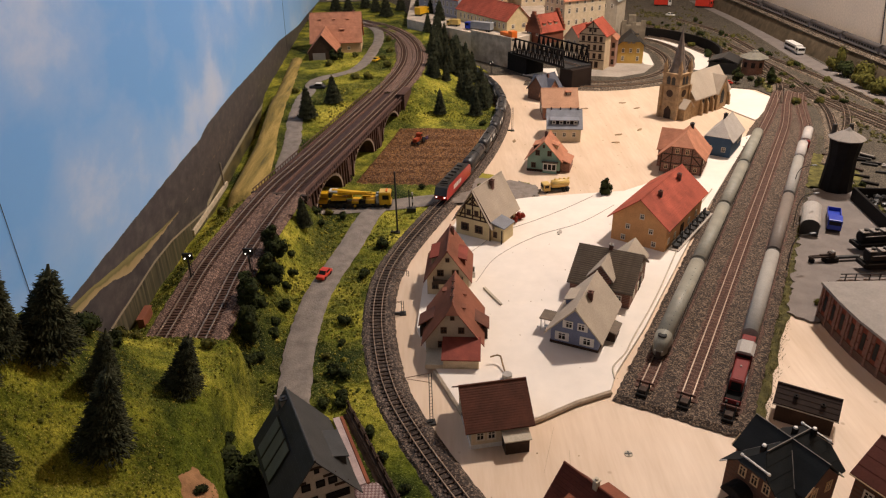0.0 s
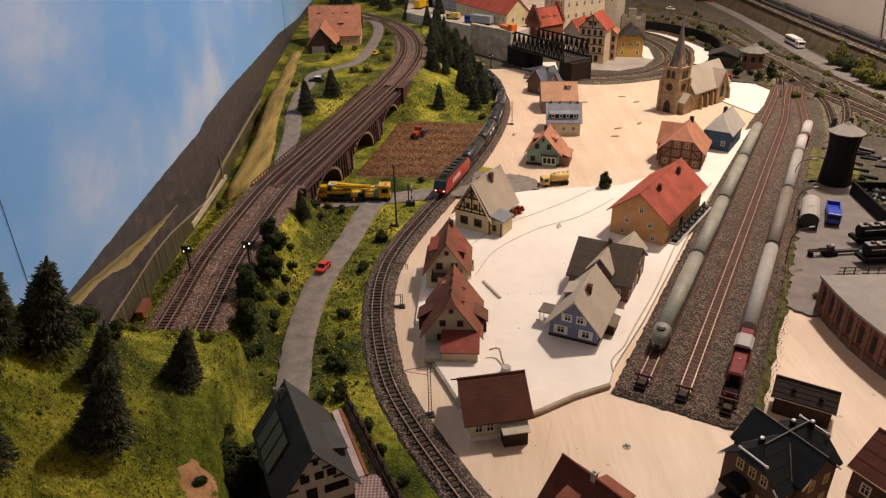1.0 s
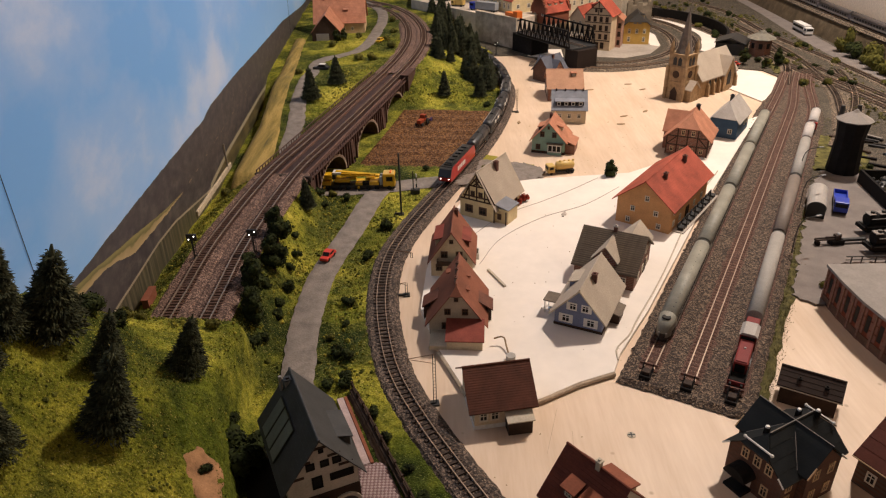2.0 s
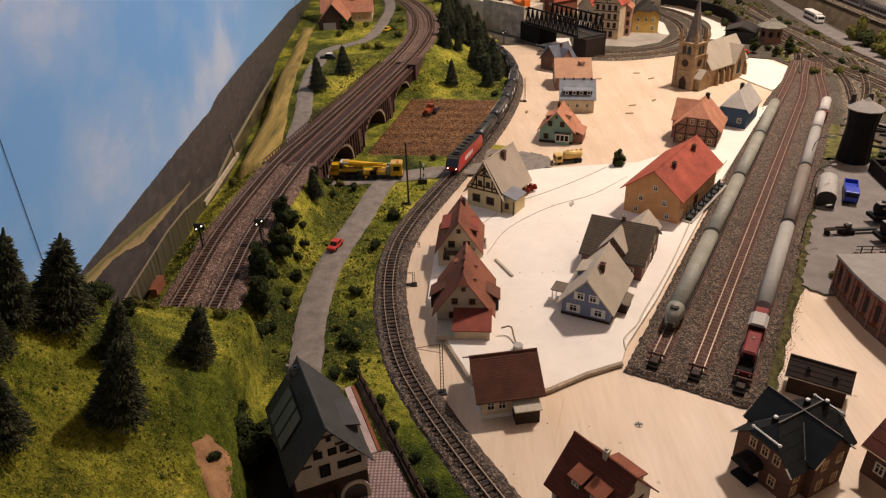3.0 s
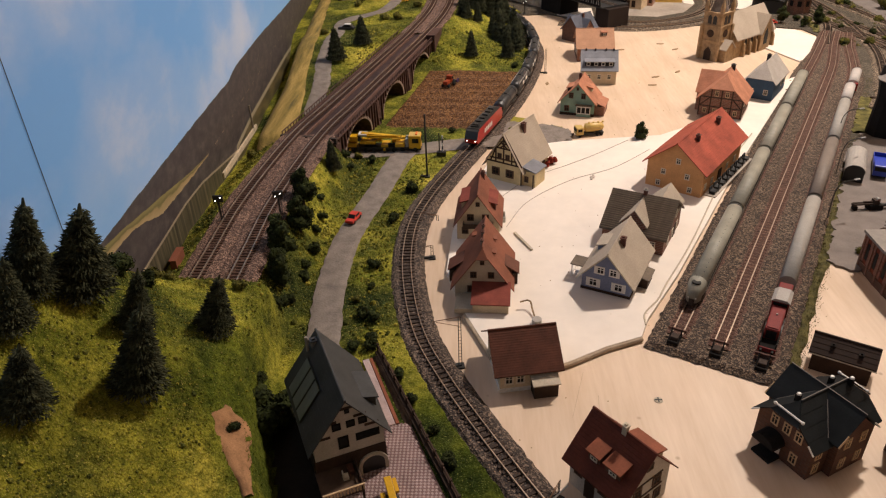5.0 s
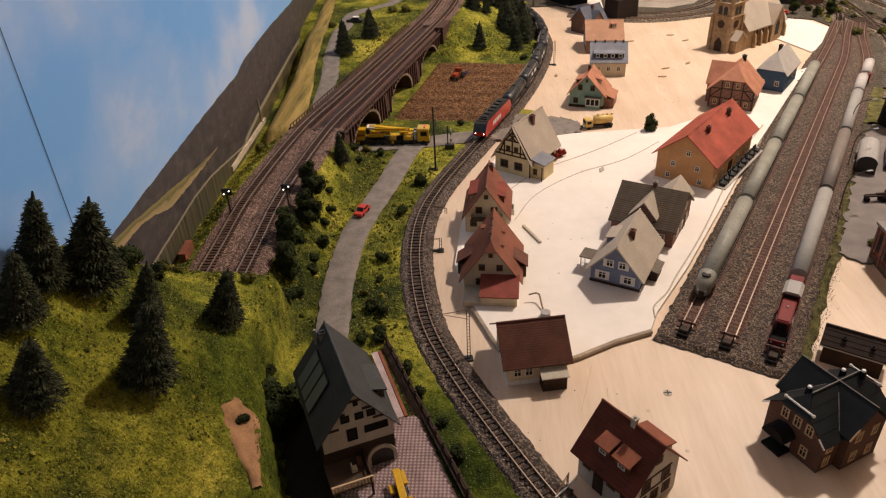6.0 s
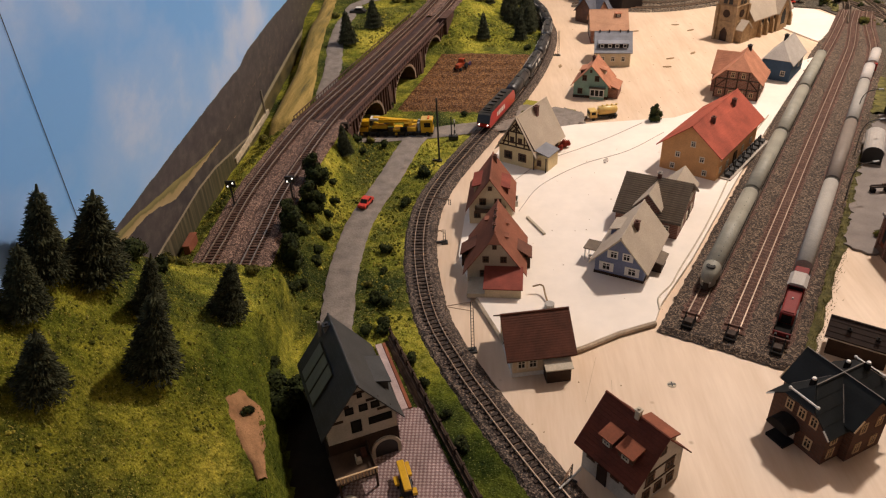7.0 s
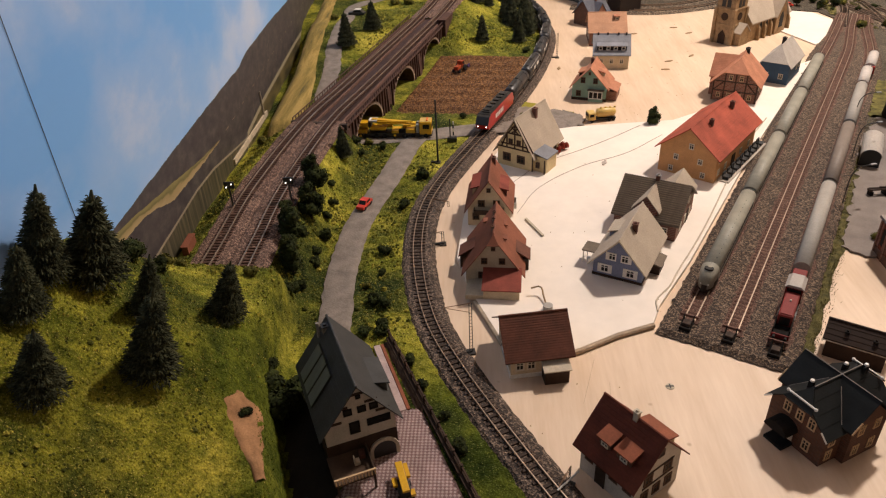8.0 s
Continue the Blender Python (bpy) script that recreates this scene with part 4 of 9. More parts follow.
def leafy_mesh(seed, n, flat, material):
    """A shrub of one unit radius: many small leaf flakes in lobes."""
    q = random.Random(seed)
    lobes = [(Vector((q.uniform(-0.45, 0.45), q.uniform(-0.45, 0.45), q.uniform(0.3, 0.95) * flat)), q.uniform(0.38, 0.6)) for _ in range(6)]
    v, f = [], []
    for i in range(n):
        c, r = lobes[q.randrange(6)]
        d = Vector((q.gauss(0, 1), q.gauss(0, 1), q.gauss(0, 1))).normalized()
        p = c + d * r * q.uniform(0.7, 1.05)
        p.z = max(p.z, 0.02)
        t1 = d.orthogonal().normalized()
        t1.rotate(Matrix.Rotation(q.uniform(0, 6.3), 3, d))
        t2 = d.cross(t1)
        s = q.uniform(0.07, 0.15)
        tilt = d * q.uniform(-0.6, 0.6) * s
        b0 = len(v)
        v += [tuple(p - t1 * s - tilt), tuple(p + t2 * s * 0.7), tuple(p + t1 * s + tilt), tuple(p - t2 * s * 0.7)]
        f.append((b0, b0 + 1, b0 + 2, b0 + 3))
    for c, r in lobes:
        b0 = len(v)
        for lat in range(1, 5):
            for lon in range(7):
                th, ph = math.pi * lat / 5, 2 * math.pi * lon / 7
                k = r * q.uniform(0.6, 0.86)
                v.append((c.x + k * math.sin(th) * math.cos(ph), c.y + k * math.sin(th) * math.sin(ph), max(0.0, c.z + k * math.cos(th))))
        for lat in range(3):
            for lon in range(7):
                a, b_ = b0 + lat * 7 + lon, b0 + lat * 7 + (lon + 1) % 7
                f.append((a, b_, b_ + 7, a + 7))
        f.append(tuple(b0 + i for i in range(7)))
    me = bpy.data.meshes.new("foliage")
    me.from_pydata([(x / 100, y / 100, z / 100) for x, y, z in v], [], f)
    me.materials.append(material)
    return me


SHRUBS = [leafy_mesh(i, 420, 0.9, M_LEAF) for i in range(4)]
SHRUBS_LIGHT = [leafy_mesh(20 + i, 420, 0.8, M_LEAF_LIGHT) for i in range(3)]


def shrub(x, y, r, k, light=False, z=None, label="", tall=1.0):
    me = (SHRUBS_LIGHT if light else SHRUBS)[k % (3 if light else 4)]
    ob = place("bush", me, None, cm(x, y, (ground_z(x, y) if z is None else z) - 0.05, 0, 0, rng.uniform(0, 360)) @ Matrix.Diagonal((r, r, r * tall, 1)))
    return tagged(ob, label or ("yellow-green foam bush on the grass" if light else "dark green foam bush on the grass"), "bush", "bushes")


for i, (x, y, r) in enumerate([(-13.9, 89.6, 0.9), (-16.2, 85.5, 0.7), (-17.6, 72.1, 0.8), (-17.4, 65.7, 1.0), (-18.1, 74.8, 0.7), (-10.6, 63.2, 0.9), (-9.4, 73.0, 1.0), (-7.6, 80.6, 1.1), (-9.3, 53.7, 0.9), (-18.2, 53.6, 1.0), (-10.4, 59.3, 0.6), (-16.9, 87.2, 0.9), (-3.2, 99.8, 0.7), (8.0, 129.4, 0.8), (-17.8, 69.3, 0.8), (-17.9, 55.6, 0.8), (-17.3, 43.4, 1.1)]):
    shrub(x, y, r, i)
for i, (x, y, r) in enumerate([(-11.0, 49.6, 0.8), (-6.5, 46.0, 0.8), (-9.3, 49.8, 0.9), (-5.0, 42.9, 0.7), (-1.9, 36.6, 0.8), (-3.3, 39.7, 0.6), (-10.6, 54.4, 0.9), (-17.4, 62.3, 0.9), (-17.3, 60.7, 0.8), (-18.3, 53.9, 0.8), (-14.6, 103.8, 0.9), (-9.5, 50.6, 0.8), (-26.5, 44.2, 1.2), (-27.6, 45.6, 1.1), (-25.4, 45.4, 1.0), (-16.9, 41.4, 2.0), (-16.3, 39.2, 1.8), (-16.6, 35.0, 0.6), (-15.7, 40.6, 1.7), (-15.4, 42.0, 1.3)]):
    shrub(x, y, r, i + 1)
for i, (x, y, r) in enumerate([(-20.2, 50.2, 0.8), (-27.4, 50.6, 0.9), (-26.4, 50.8, 0.7), (-15.9, 91.0, 0.8), (-11.7, 57.0, 0.6), (-29.2, 86.5, 0.9), (4.6, 106.5, 0.6), (6.0, 99.2, 0.8), (-28.5, 140, 1.0), (-25, 163, 1.2), (-13, 168, 1.0), (-12, 176, 1.1), (-11.6, 160, 1.3), (-15, 150, 1.4), (-18, 150, 1.2), (-13, 190, 1.2), (-20, 172, 1.0)]):
    shrub(x, y, r, i, True)


def leafy_tree(x, y, h, k, z=None, label="small dark deciduous tree on the embankment"):
    root = thing("leafy_tree", label, "tree", x, y, ground_z(x, y) if z is None else z, k * 77, group="leafy trees")
    bm = B()
    rod(bm, (0, 0, -0.4), (0, 0, h * 0.5), h * 0.035, 7, h * 0.02)
    for a in range(4):
        c, s = math.cos(a * 1.7), math.sin(a * 1.7)
        rod(bm, (0, 0, h * (0.3 + 0.04 * a)), (c * h * 0.2, s * h * 0.2, h * (0.55 + 0.06 * a)), h * 0.016, 5, h * 0.008)
    part("trunk", bm, M_TRUNK, root)
    for j, (dx, dz, r) in enumerate(((0.0, 0.14, 0.31), (0.07, 0.36, 0.29), (-0.05, 0.56, 0.25), (0.02, 0.76, 0.17))):
        place("crown", SHRUBS[(k + j) % 4], root, cm(dx * h, -dx * h * 0.6, dz * h - 0.1 * h, 0, 0, 50 * j) @ Matrix.Diagonal((r * h, r * h, r * h * 1.05, 1)))
    return root


for i, (x, y, h) in enumerate([(-19.2, 71.2, 5.4), (-18.9, 67.0, 5.0), (-19.3, 60.6, 5.4), (-18.7, 57.0, 4.9)]):
    leafy_tree(x, y, h, i)
leafy_tree(23.9, 96.0, 3.4, 1, 0.0, "single dark green conical bush on bare plywood")
for i, (x, y, h) in enumerate([(66.5, 158, 4.2), (73.5, 156.5, 4.0), (70.0, 154.6, 2.6), (76.0, 162, 3.2)]):
    leafy_tree(x, y, h, i, 0.2, "dark leafy tree beside the brick tower")
for i, (x, y, r, tall) in enumerate([(93.0, 168, 2.4, 1.1), (93.4, 162, 2.8, 1.0), (92.0, 152, 2.6, 1.1), (92.6, 147, 2.8, 1.0), (93.0, 142, 2.0, 1.0), (92.8, 137, 2.2, 1.0), (92.4, 156.5, 1.6, 1.0), (93.2, 132, 2.0, 1.0), (94.0, 166.5, 1.5, 3.4), (94.4, 157, 2.6, 1.4), (94.0, 145, 2.2, 1.2), (94.2, 139, 2.0, 1.3), (93.5, 127, 2.2, 1.1), (94, 121, 2.0, 1.1)]):
    shrub(x, y, r, i, i % 3 != 1, 0.3, "yellow-green bush along the east bank", tall)
for i in range(70):
    y = rng.uniform(132, 240)
    x = rng.choice((70.5, 75.0, 79.4, 86.2)) + (y - 170) * -0.06 + rng.uniform(-0.8, 0.8)
    shrub(x, y, rng.uniform(0.6, 1.3), i, rng.random() < 0.4, 0.2, "low weedy bush between the yard tracks")

for i, (x, y, h) in enumerate([(-24.6, 166.5, 3.6), (-23.4, 169.5, 3.0)]):
    leafy_tree(x, y, h, i, None, "dark leafy tree before the farmhouse")

# grass fibres over the landscape, and fallen foam crumbs
v, f = [], []
for i in range(110000):
    y = 22 + 150 * rng.random() ** 1.5
    x = rng.uniform(-31, 12)
    if x > land_limit(y) - 0.3 or x < -29.4 - 0.062 * (y - 56):
        continue
    z = ground_z(x, y)
    if abs(x - upper_x(y)) < 3.4 and y > 53:
        continue
    if y > 45 and y < 93 and abs(x - lerp_table([(45, -13.5), (52.2, -13.9), (59.5, -14.5), (69.5, -14.1), (80.5, -11.9), (93, -9.2)], y)) < 1.6:
        continue
    if 91 < y < 130 and -14.5 < x < 12:
        continue
    if (y < 47 and x > hill_edge(y)) or (x < -24 and y > 91):
        continue
    hgt = rng.uniform(0.05, 0.16)
    a = rng.uniform(0, 6.3)
    w = rng.uniform(0.02, 0.05) if y < 60 else rng.uniform(0.03, 0.09)
    b0 = len(v)
    v += [(x - w * math.cos(a), y - w * math.sin(a), z), (x + w * math.cos(a), y + w * math.sin(a), z), (x + rng.uniform(-0.1, 0.1), y + rng.uniform(-0.1, 0.1), z + hgt + 0.05)]
    f.append((b0, b0 + 1, b0 + 2))
half = len(f) // 4 * 3
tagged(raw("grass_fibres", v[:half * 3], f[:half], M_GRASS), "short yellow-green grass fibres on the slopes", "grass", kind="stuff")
M_STRAW = mat("straw_fibres", (0.30, 0.25, 0.06), 0.95, 0.3, 120, 900, 0.0, second=(0.55, 0.46, 0.14), world_space=True)
tagged(raw("straw_fibres", v[half * 3:], [(a - half * 3, b_ - half * 3, c - half * 3) for a, b_, c in f[half:]], M_STRAW), "pale straw fibres scattered through the turf", "grass", kind="stuff")
# crumbs and tufts of foam standing on the turf, thicker along the banks
v, f = [], []
for i in range(30000):
    y = 24 + 120 * rng.random() ** 1.35
    x = rng.uniform(-30, 12)
    if x > land_limit(y) - 1.0 or x < -29.2 - 0.062 * (y - 56) or (abs(x - upper_x(y)) < 3.8 and y > 53):
        continue
    if 44 < y < 95 and abs(x - lerp_table([(45, -13.5), (52.2, -13.9), (59.5, -14.5), (69.5, -14.1), (80.5, -11.9), (93, -9.2)], y)) < 1.75:
        continue
    if (90.5 < y < 131 and x > -15.5) or (y < 47 and x > hill_edge(y) - 0.4) or (x < -21.5 and y > 90):
        continue
    if y < 38.6 and math.hypot(x + 15.9 - (y - 33) * -0.4, 0.0) < 1.5:
        continue
    thick = noise.noise(Vector((x * 0.35, y * 0.25, 12.0))) + (0.0 if y > 50 else -0.1)
    if thick < rng.uniform(-0.5, 0.5):
        continue
    r = (rng.uniform(0.05, 0.11) if y < 50 else rng.uniform(0.08, 0.19)) * (1.0 + (0.7 if rng.random() < 0.05 else 0.0))
    z = ground_z(x, y) - 0.04
    b0, n = len(v), 5
    for ring, (rr, zz) in enumerate(((1.0, 0.0), (1.05, 0.5), (0.6, 1.0))):
        for k in range(n):
            a = 2 * math.pi * (k + 0.5 * ring) / n
            q = r * rr * rng.uniform(0.7, 1.3)
            v.append((x + q * math.cos(a), y + q * math.sin(a), z + r * zz * rng.uniform(0.9, 1.5)))
    for ring in range(2):
        for k in range(n):
            f.append((b0 + ring * n + k, b0 + ring * n + (k + 1) % n, b0 + (ring + 1) * n + (k + 1) % n, b0 + (ring + 1) * n + k))
    f.append(tuple(b0 + 2 * n + k for k in range(n)))
tagged(raw("foam_scatter", v, f, M_FOAM), "crumbs of dark and yellow-green foam on the turf", "grass", kind="stuff")
# sandy bare patch on the hill
line = spline([(-17.3, 36.5, 0), (-16.5, 34.4, 0), (-15.5, 32.2, 0), (-14.6, 30.4, 0), (-14.2, 29.6, 0)], 0.2)
vs, fs = ribbon(line, [-1, -0.6, -0.2, 0.2, 0.6, 1], [0] * 6)
out = []
for k, (x, y, z) in enumerate(vs):
    c, t = line[k // 6], (k // 6) / (len(line) - 1)
    w = 1.02 * (0.25 + 0.85 * smooth(0, 0.15, t) - 0.75 * smooth(0.2, 1.0, t)) * (1 + 0.18 * noise.noise(Vector((x * 0.9, y * 0.9, 8))))
    px, py = c.x + (x - c.x) * w, c.y + (y - c.y) * w
    out.append((px, py, ground_z(px, py) + (0.16 if k % 6 not in (0, 5) else -0.05)))
M_SAND = mat("bare_sand", (0.33, 0.175, 0.085), 0.95, 0.4, 60, 700, 0.6)
struct(raw("sand_patch", out, fs, M_SAND, smooth=True), "bare sandy patch on the grassy hill", "patch")

for i, (x, y, r) in enumerate([(40.6, 64.9, 0.8), (41.6, 66.0, 0.6), (60.4, 96.0, 0.9), (62.5, 97.5, 0.7), (57.6, 98.4, 0.8)]):
    shrub(x, y, r, i, i % 2 == 0, 0.1, "ragged green tuft at the edge of the yard")

# weeds between the far tracks
v, f = [], []
for i in range(5200):
    x, y = rng.uniform(60, 89), rng.uniform(116, 270)
    if (x < 71 and y < 158) or math.hypot(x - 43, y - 190) < 33 or noise.noise(Vector((x * 0.16, y * 0.07, 5.0))) < rng.uniform(-0.1, 0.6):
        continue
    r = rng.uniform(0.15, 0.42)
    b0, n = len(v), 5
    for ring, (rr, zz) in enumerate(((1.0, 0.0), (1.05, 0.5), (0.6, 1.0))):
        for k in range(n):
            a = 2 * math.pi * (k + 0.5 * ring) / n
            q = r * rr * rng.uniform(0.7, 1.3)
            v.append((x + q * math.cos(a), y + q * math.sin(a), 0.18 + r * zz * rng.uniform(0.8, 1.4)))
    for ring in range(2):
        for k in range(n):
            f.append((b0 + ring * n + k, b0 + ring * n + (k + 1) % n, b0 + (ring + 1) * n + (k + 1) % n, b0 + (ring + 1) * n + k))
    f.append(tuple(b0 + 2 * n + k for k in range(n)))
tagged(raw("yard_weeds", v, f, M_MOSS), "low olive weeds between the far tracks", "weeds", kind="stuff")

# fibres along the verge of the terminal tracks and over the yard's turf
v, f = [], []
for i in range(9000):
    p = on_tracks(rng.uniform(-0.9, 86), 6.2 + rng.gauss(0, 0.5), 0.3)
    hgt, a, w = rng.uniform(0.0, 0.16), rng.uniform(0, 6.3), rng.uniform(0.02, 0.05)
    b0 = len(v)
    v += [(p.x - w * math.cos(a), p.y - w * math.sin(a), 0.1), (p.x + w * math.cos(a), p.y + w * math.sin(a), 0.1), (p.x + rng.uniform(-0.15, 0.15), p.y + rng.uniform(-0.15, 0.15), 0.2 + hgt)]
    f.append((b0, b0 + 1, b0 + 2))
tagged(raw("verge_fibres", v, f, M_TURF), "ragged olive grass along the terminal tracks", "grass", kind="stuff")

# ---- houses ----
def paint(name, col, **k):
    return mat(name, col, k.pop("rough", 0.7), k.pop("spread", 0.14), k.pop("coarse", 70), k.pop("fine", 700), k.pop("relief", 0.15), **k)


def masonry(name, brick, mortar, bw=0.5, bh=0.2):
    """Printed or moulded brickwork; bw and bh in centimetres."""
    m, nt, b = blank(name)
    tc = nt.nodes.new("ShaderNodeTexCoord")
    mp = nt.nodes.new("ShaderNodeMapping")
    mp.inputs["Rotation"].default_value = (radians(90), 0, 0)
    nt.links.new(tc.outputs["Object"], mp.inputs[0])
    t = nt.nodes.new("ShaderNodeTexBrick")
    t.inputs["Scale"].default_value = 100.0
    t.inputs["Brick Width"].default_value, t.inputs["Row Height"].default_value, t.inputs["Mortar Size"].default_value = bw, bh, 0.025
    t.inputs["Color1"].default_value, t.inputs["Color2"].default_value, t.inputs["Mortar"].default_value = (*brick, 1), (*shade(brick, 0.65), 1), (*mortar, 1)
    nt.links.new(mp.outputs[0], t.inputs["Vector"])
    c = mixc(nt, "MULTIPLY", 0.7, t.outputs["Color"], ramp(nt, noise_node(nt, 90.0), [(0.3, (0.6, 0.6, 0.6)), (0.7, (1, 1, 1))]))
    nt.links.new(c, b.inputs["Base Color"])
    b.inputs["Roughness"].default_value = 0.8
    bump(nt, b, t.outputs["Fac"], -0.3, 0.0004)
    return m


M_CREAM = paint("cream_render", (0.62, 0.50, 0.34))
M_GREYCREAM = paint("grey_cream_render", (0.50, 0.43, 0.33))
M_YELLOW = paint("pale_yellow_render", (0.66, 0.53, 0.30))
M_BLUEWALL = paint("dusty_blue_render", (0.18, 0.205, 0.31))
M_GREENWALL = paint("pale_green_render", (0.23, 0.36, 0.29))
M_ORANGEWALL = paint("orange_render", (0.62, 0.33, 0.14))
M_TAN = paint("tan_render", (0.55, 0.38, 0.22))
M_DARKWOOD = paint("dark_brown_timber", (0.05, 0.028, 0.018), spread=0.3)
M_BRICK = masonry("red_brick", (0.25, 0.085, 0.045), (0.28, 0.2, 0.15))
M_BRICK_DARK = masonry("dark_brown_brick", (0.16, 0.065, 0.035), (0.14, 0.09, 0.06))
M_CHURCH = mat("tan_church_stone", (0.35, 0.235, 0.13), 0.85, 0.3, 120, 700, 0.5)
R_GREY = paint("grey_beige_roof_tiles", (0.42, 0.35, 0.275), spread=0.1, coarse=40)
R_DARKGREY = paint("dark_slate_tiles", (0.15, 0.115, 0.085), spread=0.25)
R_ANTHRACITE = paint("anthracite_roof", (0.05, 0.05, 0.05), spread=0.2, rough=0.55)
R_CRIMSON = paint("dull_crimson_tiles", (0.22, 0.05, 0.033), spread=0.25)
R_RED = paint("bright_red_tiles", (0.35, 0.076, 0.045), spread=0.34, coarse=30)
R_REDBROWN = paint("red_brown_tiles", (0.215, 0.075, 0.043), spread=0.3, coarse=30)
R_BARK = paint("brown_red_tiles", (0.13, 0.05, 0.032), spread=0.3)
R_ORANGE = paint("orange_clay_tiles", (0.43, 0.185, 0.108), spread=0.22)
R_RUST = paint("rust_red_tiles", (0.25, 0.078, 0.04), spread=0.2)
R_BROWN = paint("dark_brown_tiles", (0.10, 0.034, 0.019), spread=0.25)
R_DARKRED = paint("dark_red_tiles", (0.125, 0.031, 0.017), spread=0.25)
R_BLACK = paint("black_slate", (0.009, 0.011, 0.012), spread=0.3, rough=0.6)
R_PALE = paint("pale_grey_tiles", (0.40, 0.36, 0.32), spread=0.1)
R_SOOT = paint("sooty_slate", (0.028, 0.024, 0.02), spread=0.3)
R_SLATE = paint("dark_blue_slate", (0.10, 0.105, 0.13), spread=0.25)
R_BLUEGREY = paint("blue_grey_slate", (0.21, 0.215, 0.24), spread=0.15)
M_FRAME = paint("cream_window_frame", (0.70, 0.62, 0.50), spread=0.08)
M_FRAME_DARK = paint("brown_window_frame", (0.10, 0.055, 0.035), spread=0.2)
M_BRICK_DEEP = masonry("deep_brown_brick", (0.13, 0.045, 0.022), (0.10, 0.06, 0.04))
M_CHIMNEY = mat("sooty_chimney_brick", (0.13, 0.06, 0.045), 0.85, 0.3, 200, 800, 0.4)
M_CANVAS = paint("grey_flat_roof_felt", (0.27, 0.24, 0.215), spread=0.1)

WIN = {}


def lattice(xs, zs, solid, y0, y1):
    """One connected plate of cells between the lines xs and zs, where solid(i, j) holds, from y0 to y1."""
    bm = B()
    vert = {}

    def p(i, j, y):
        if (i, j, y) not in vert:
            vert[i, j, y] = bm.verts.new((xs[i], y, zs[j]))
        return vert[i, j, y]
    nx_, nz_ = len(xs) - 1, len(zs) - 1

    def on(i, j):
        return 0 <= i < nx_ and 0 <= j < nz_ and solid(i, j)
    for i in range(nx_):
        for j in range(nz_):
            if not on(i, j):
                continue
            bm.faces.new((p(i, j, y0), p(i + 1, j, y0), p(i + 1, j + 1, y0), p(i, j + 1, y0)))
            bm.faces.new((p(i, j, y1), p(i, j + 1, y1), p(i + 1, j + 1, y1), p(i + 1, j, y1)))
            for di, dj, a, c in ((-1, 0, (i, j), (i, j + 1)), (1, 0, (i + 1, j), (i + 1, j + 1)), (0, -1, (i, j), (i + 1, j)), (0, 1, (i, j + 1), (i + 1, j + 1))):
                if not on(i + di, j + dj):
                    bm.faces.new((p(*a, y0), p(*c, y0), p(*c, y1), p(*a, y1)))
    return bm


def window_meshes(w, h, frame, bars=True):
    key = (w, h, frame.name, bars)
    if key not in WIN:
        t = max(0.07, 0.16 * w)
        xs = [-w / 2, -w / 2 + t, -0.03, 0.03, w / 2 - t, w / 2]
        zs = [0, t, h * 0.6, h * 0.6 + 0.05, h - t, h]
        bm = lattice(xs, zs, lambda i, j: i in (0, 4) or j in (0, 4) or (bars and (i == 2 or j == 2)), -0.07, 0.03)
        WIN[key] = (mesh_of(bm, frame, name="window"), mesh_of(boxes((-w / 2 + t, w / 2 - t, -0.025, 0.02, t, h - t)), M_GLASS_DARK, name="pane"))
    return WIN[key]


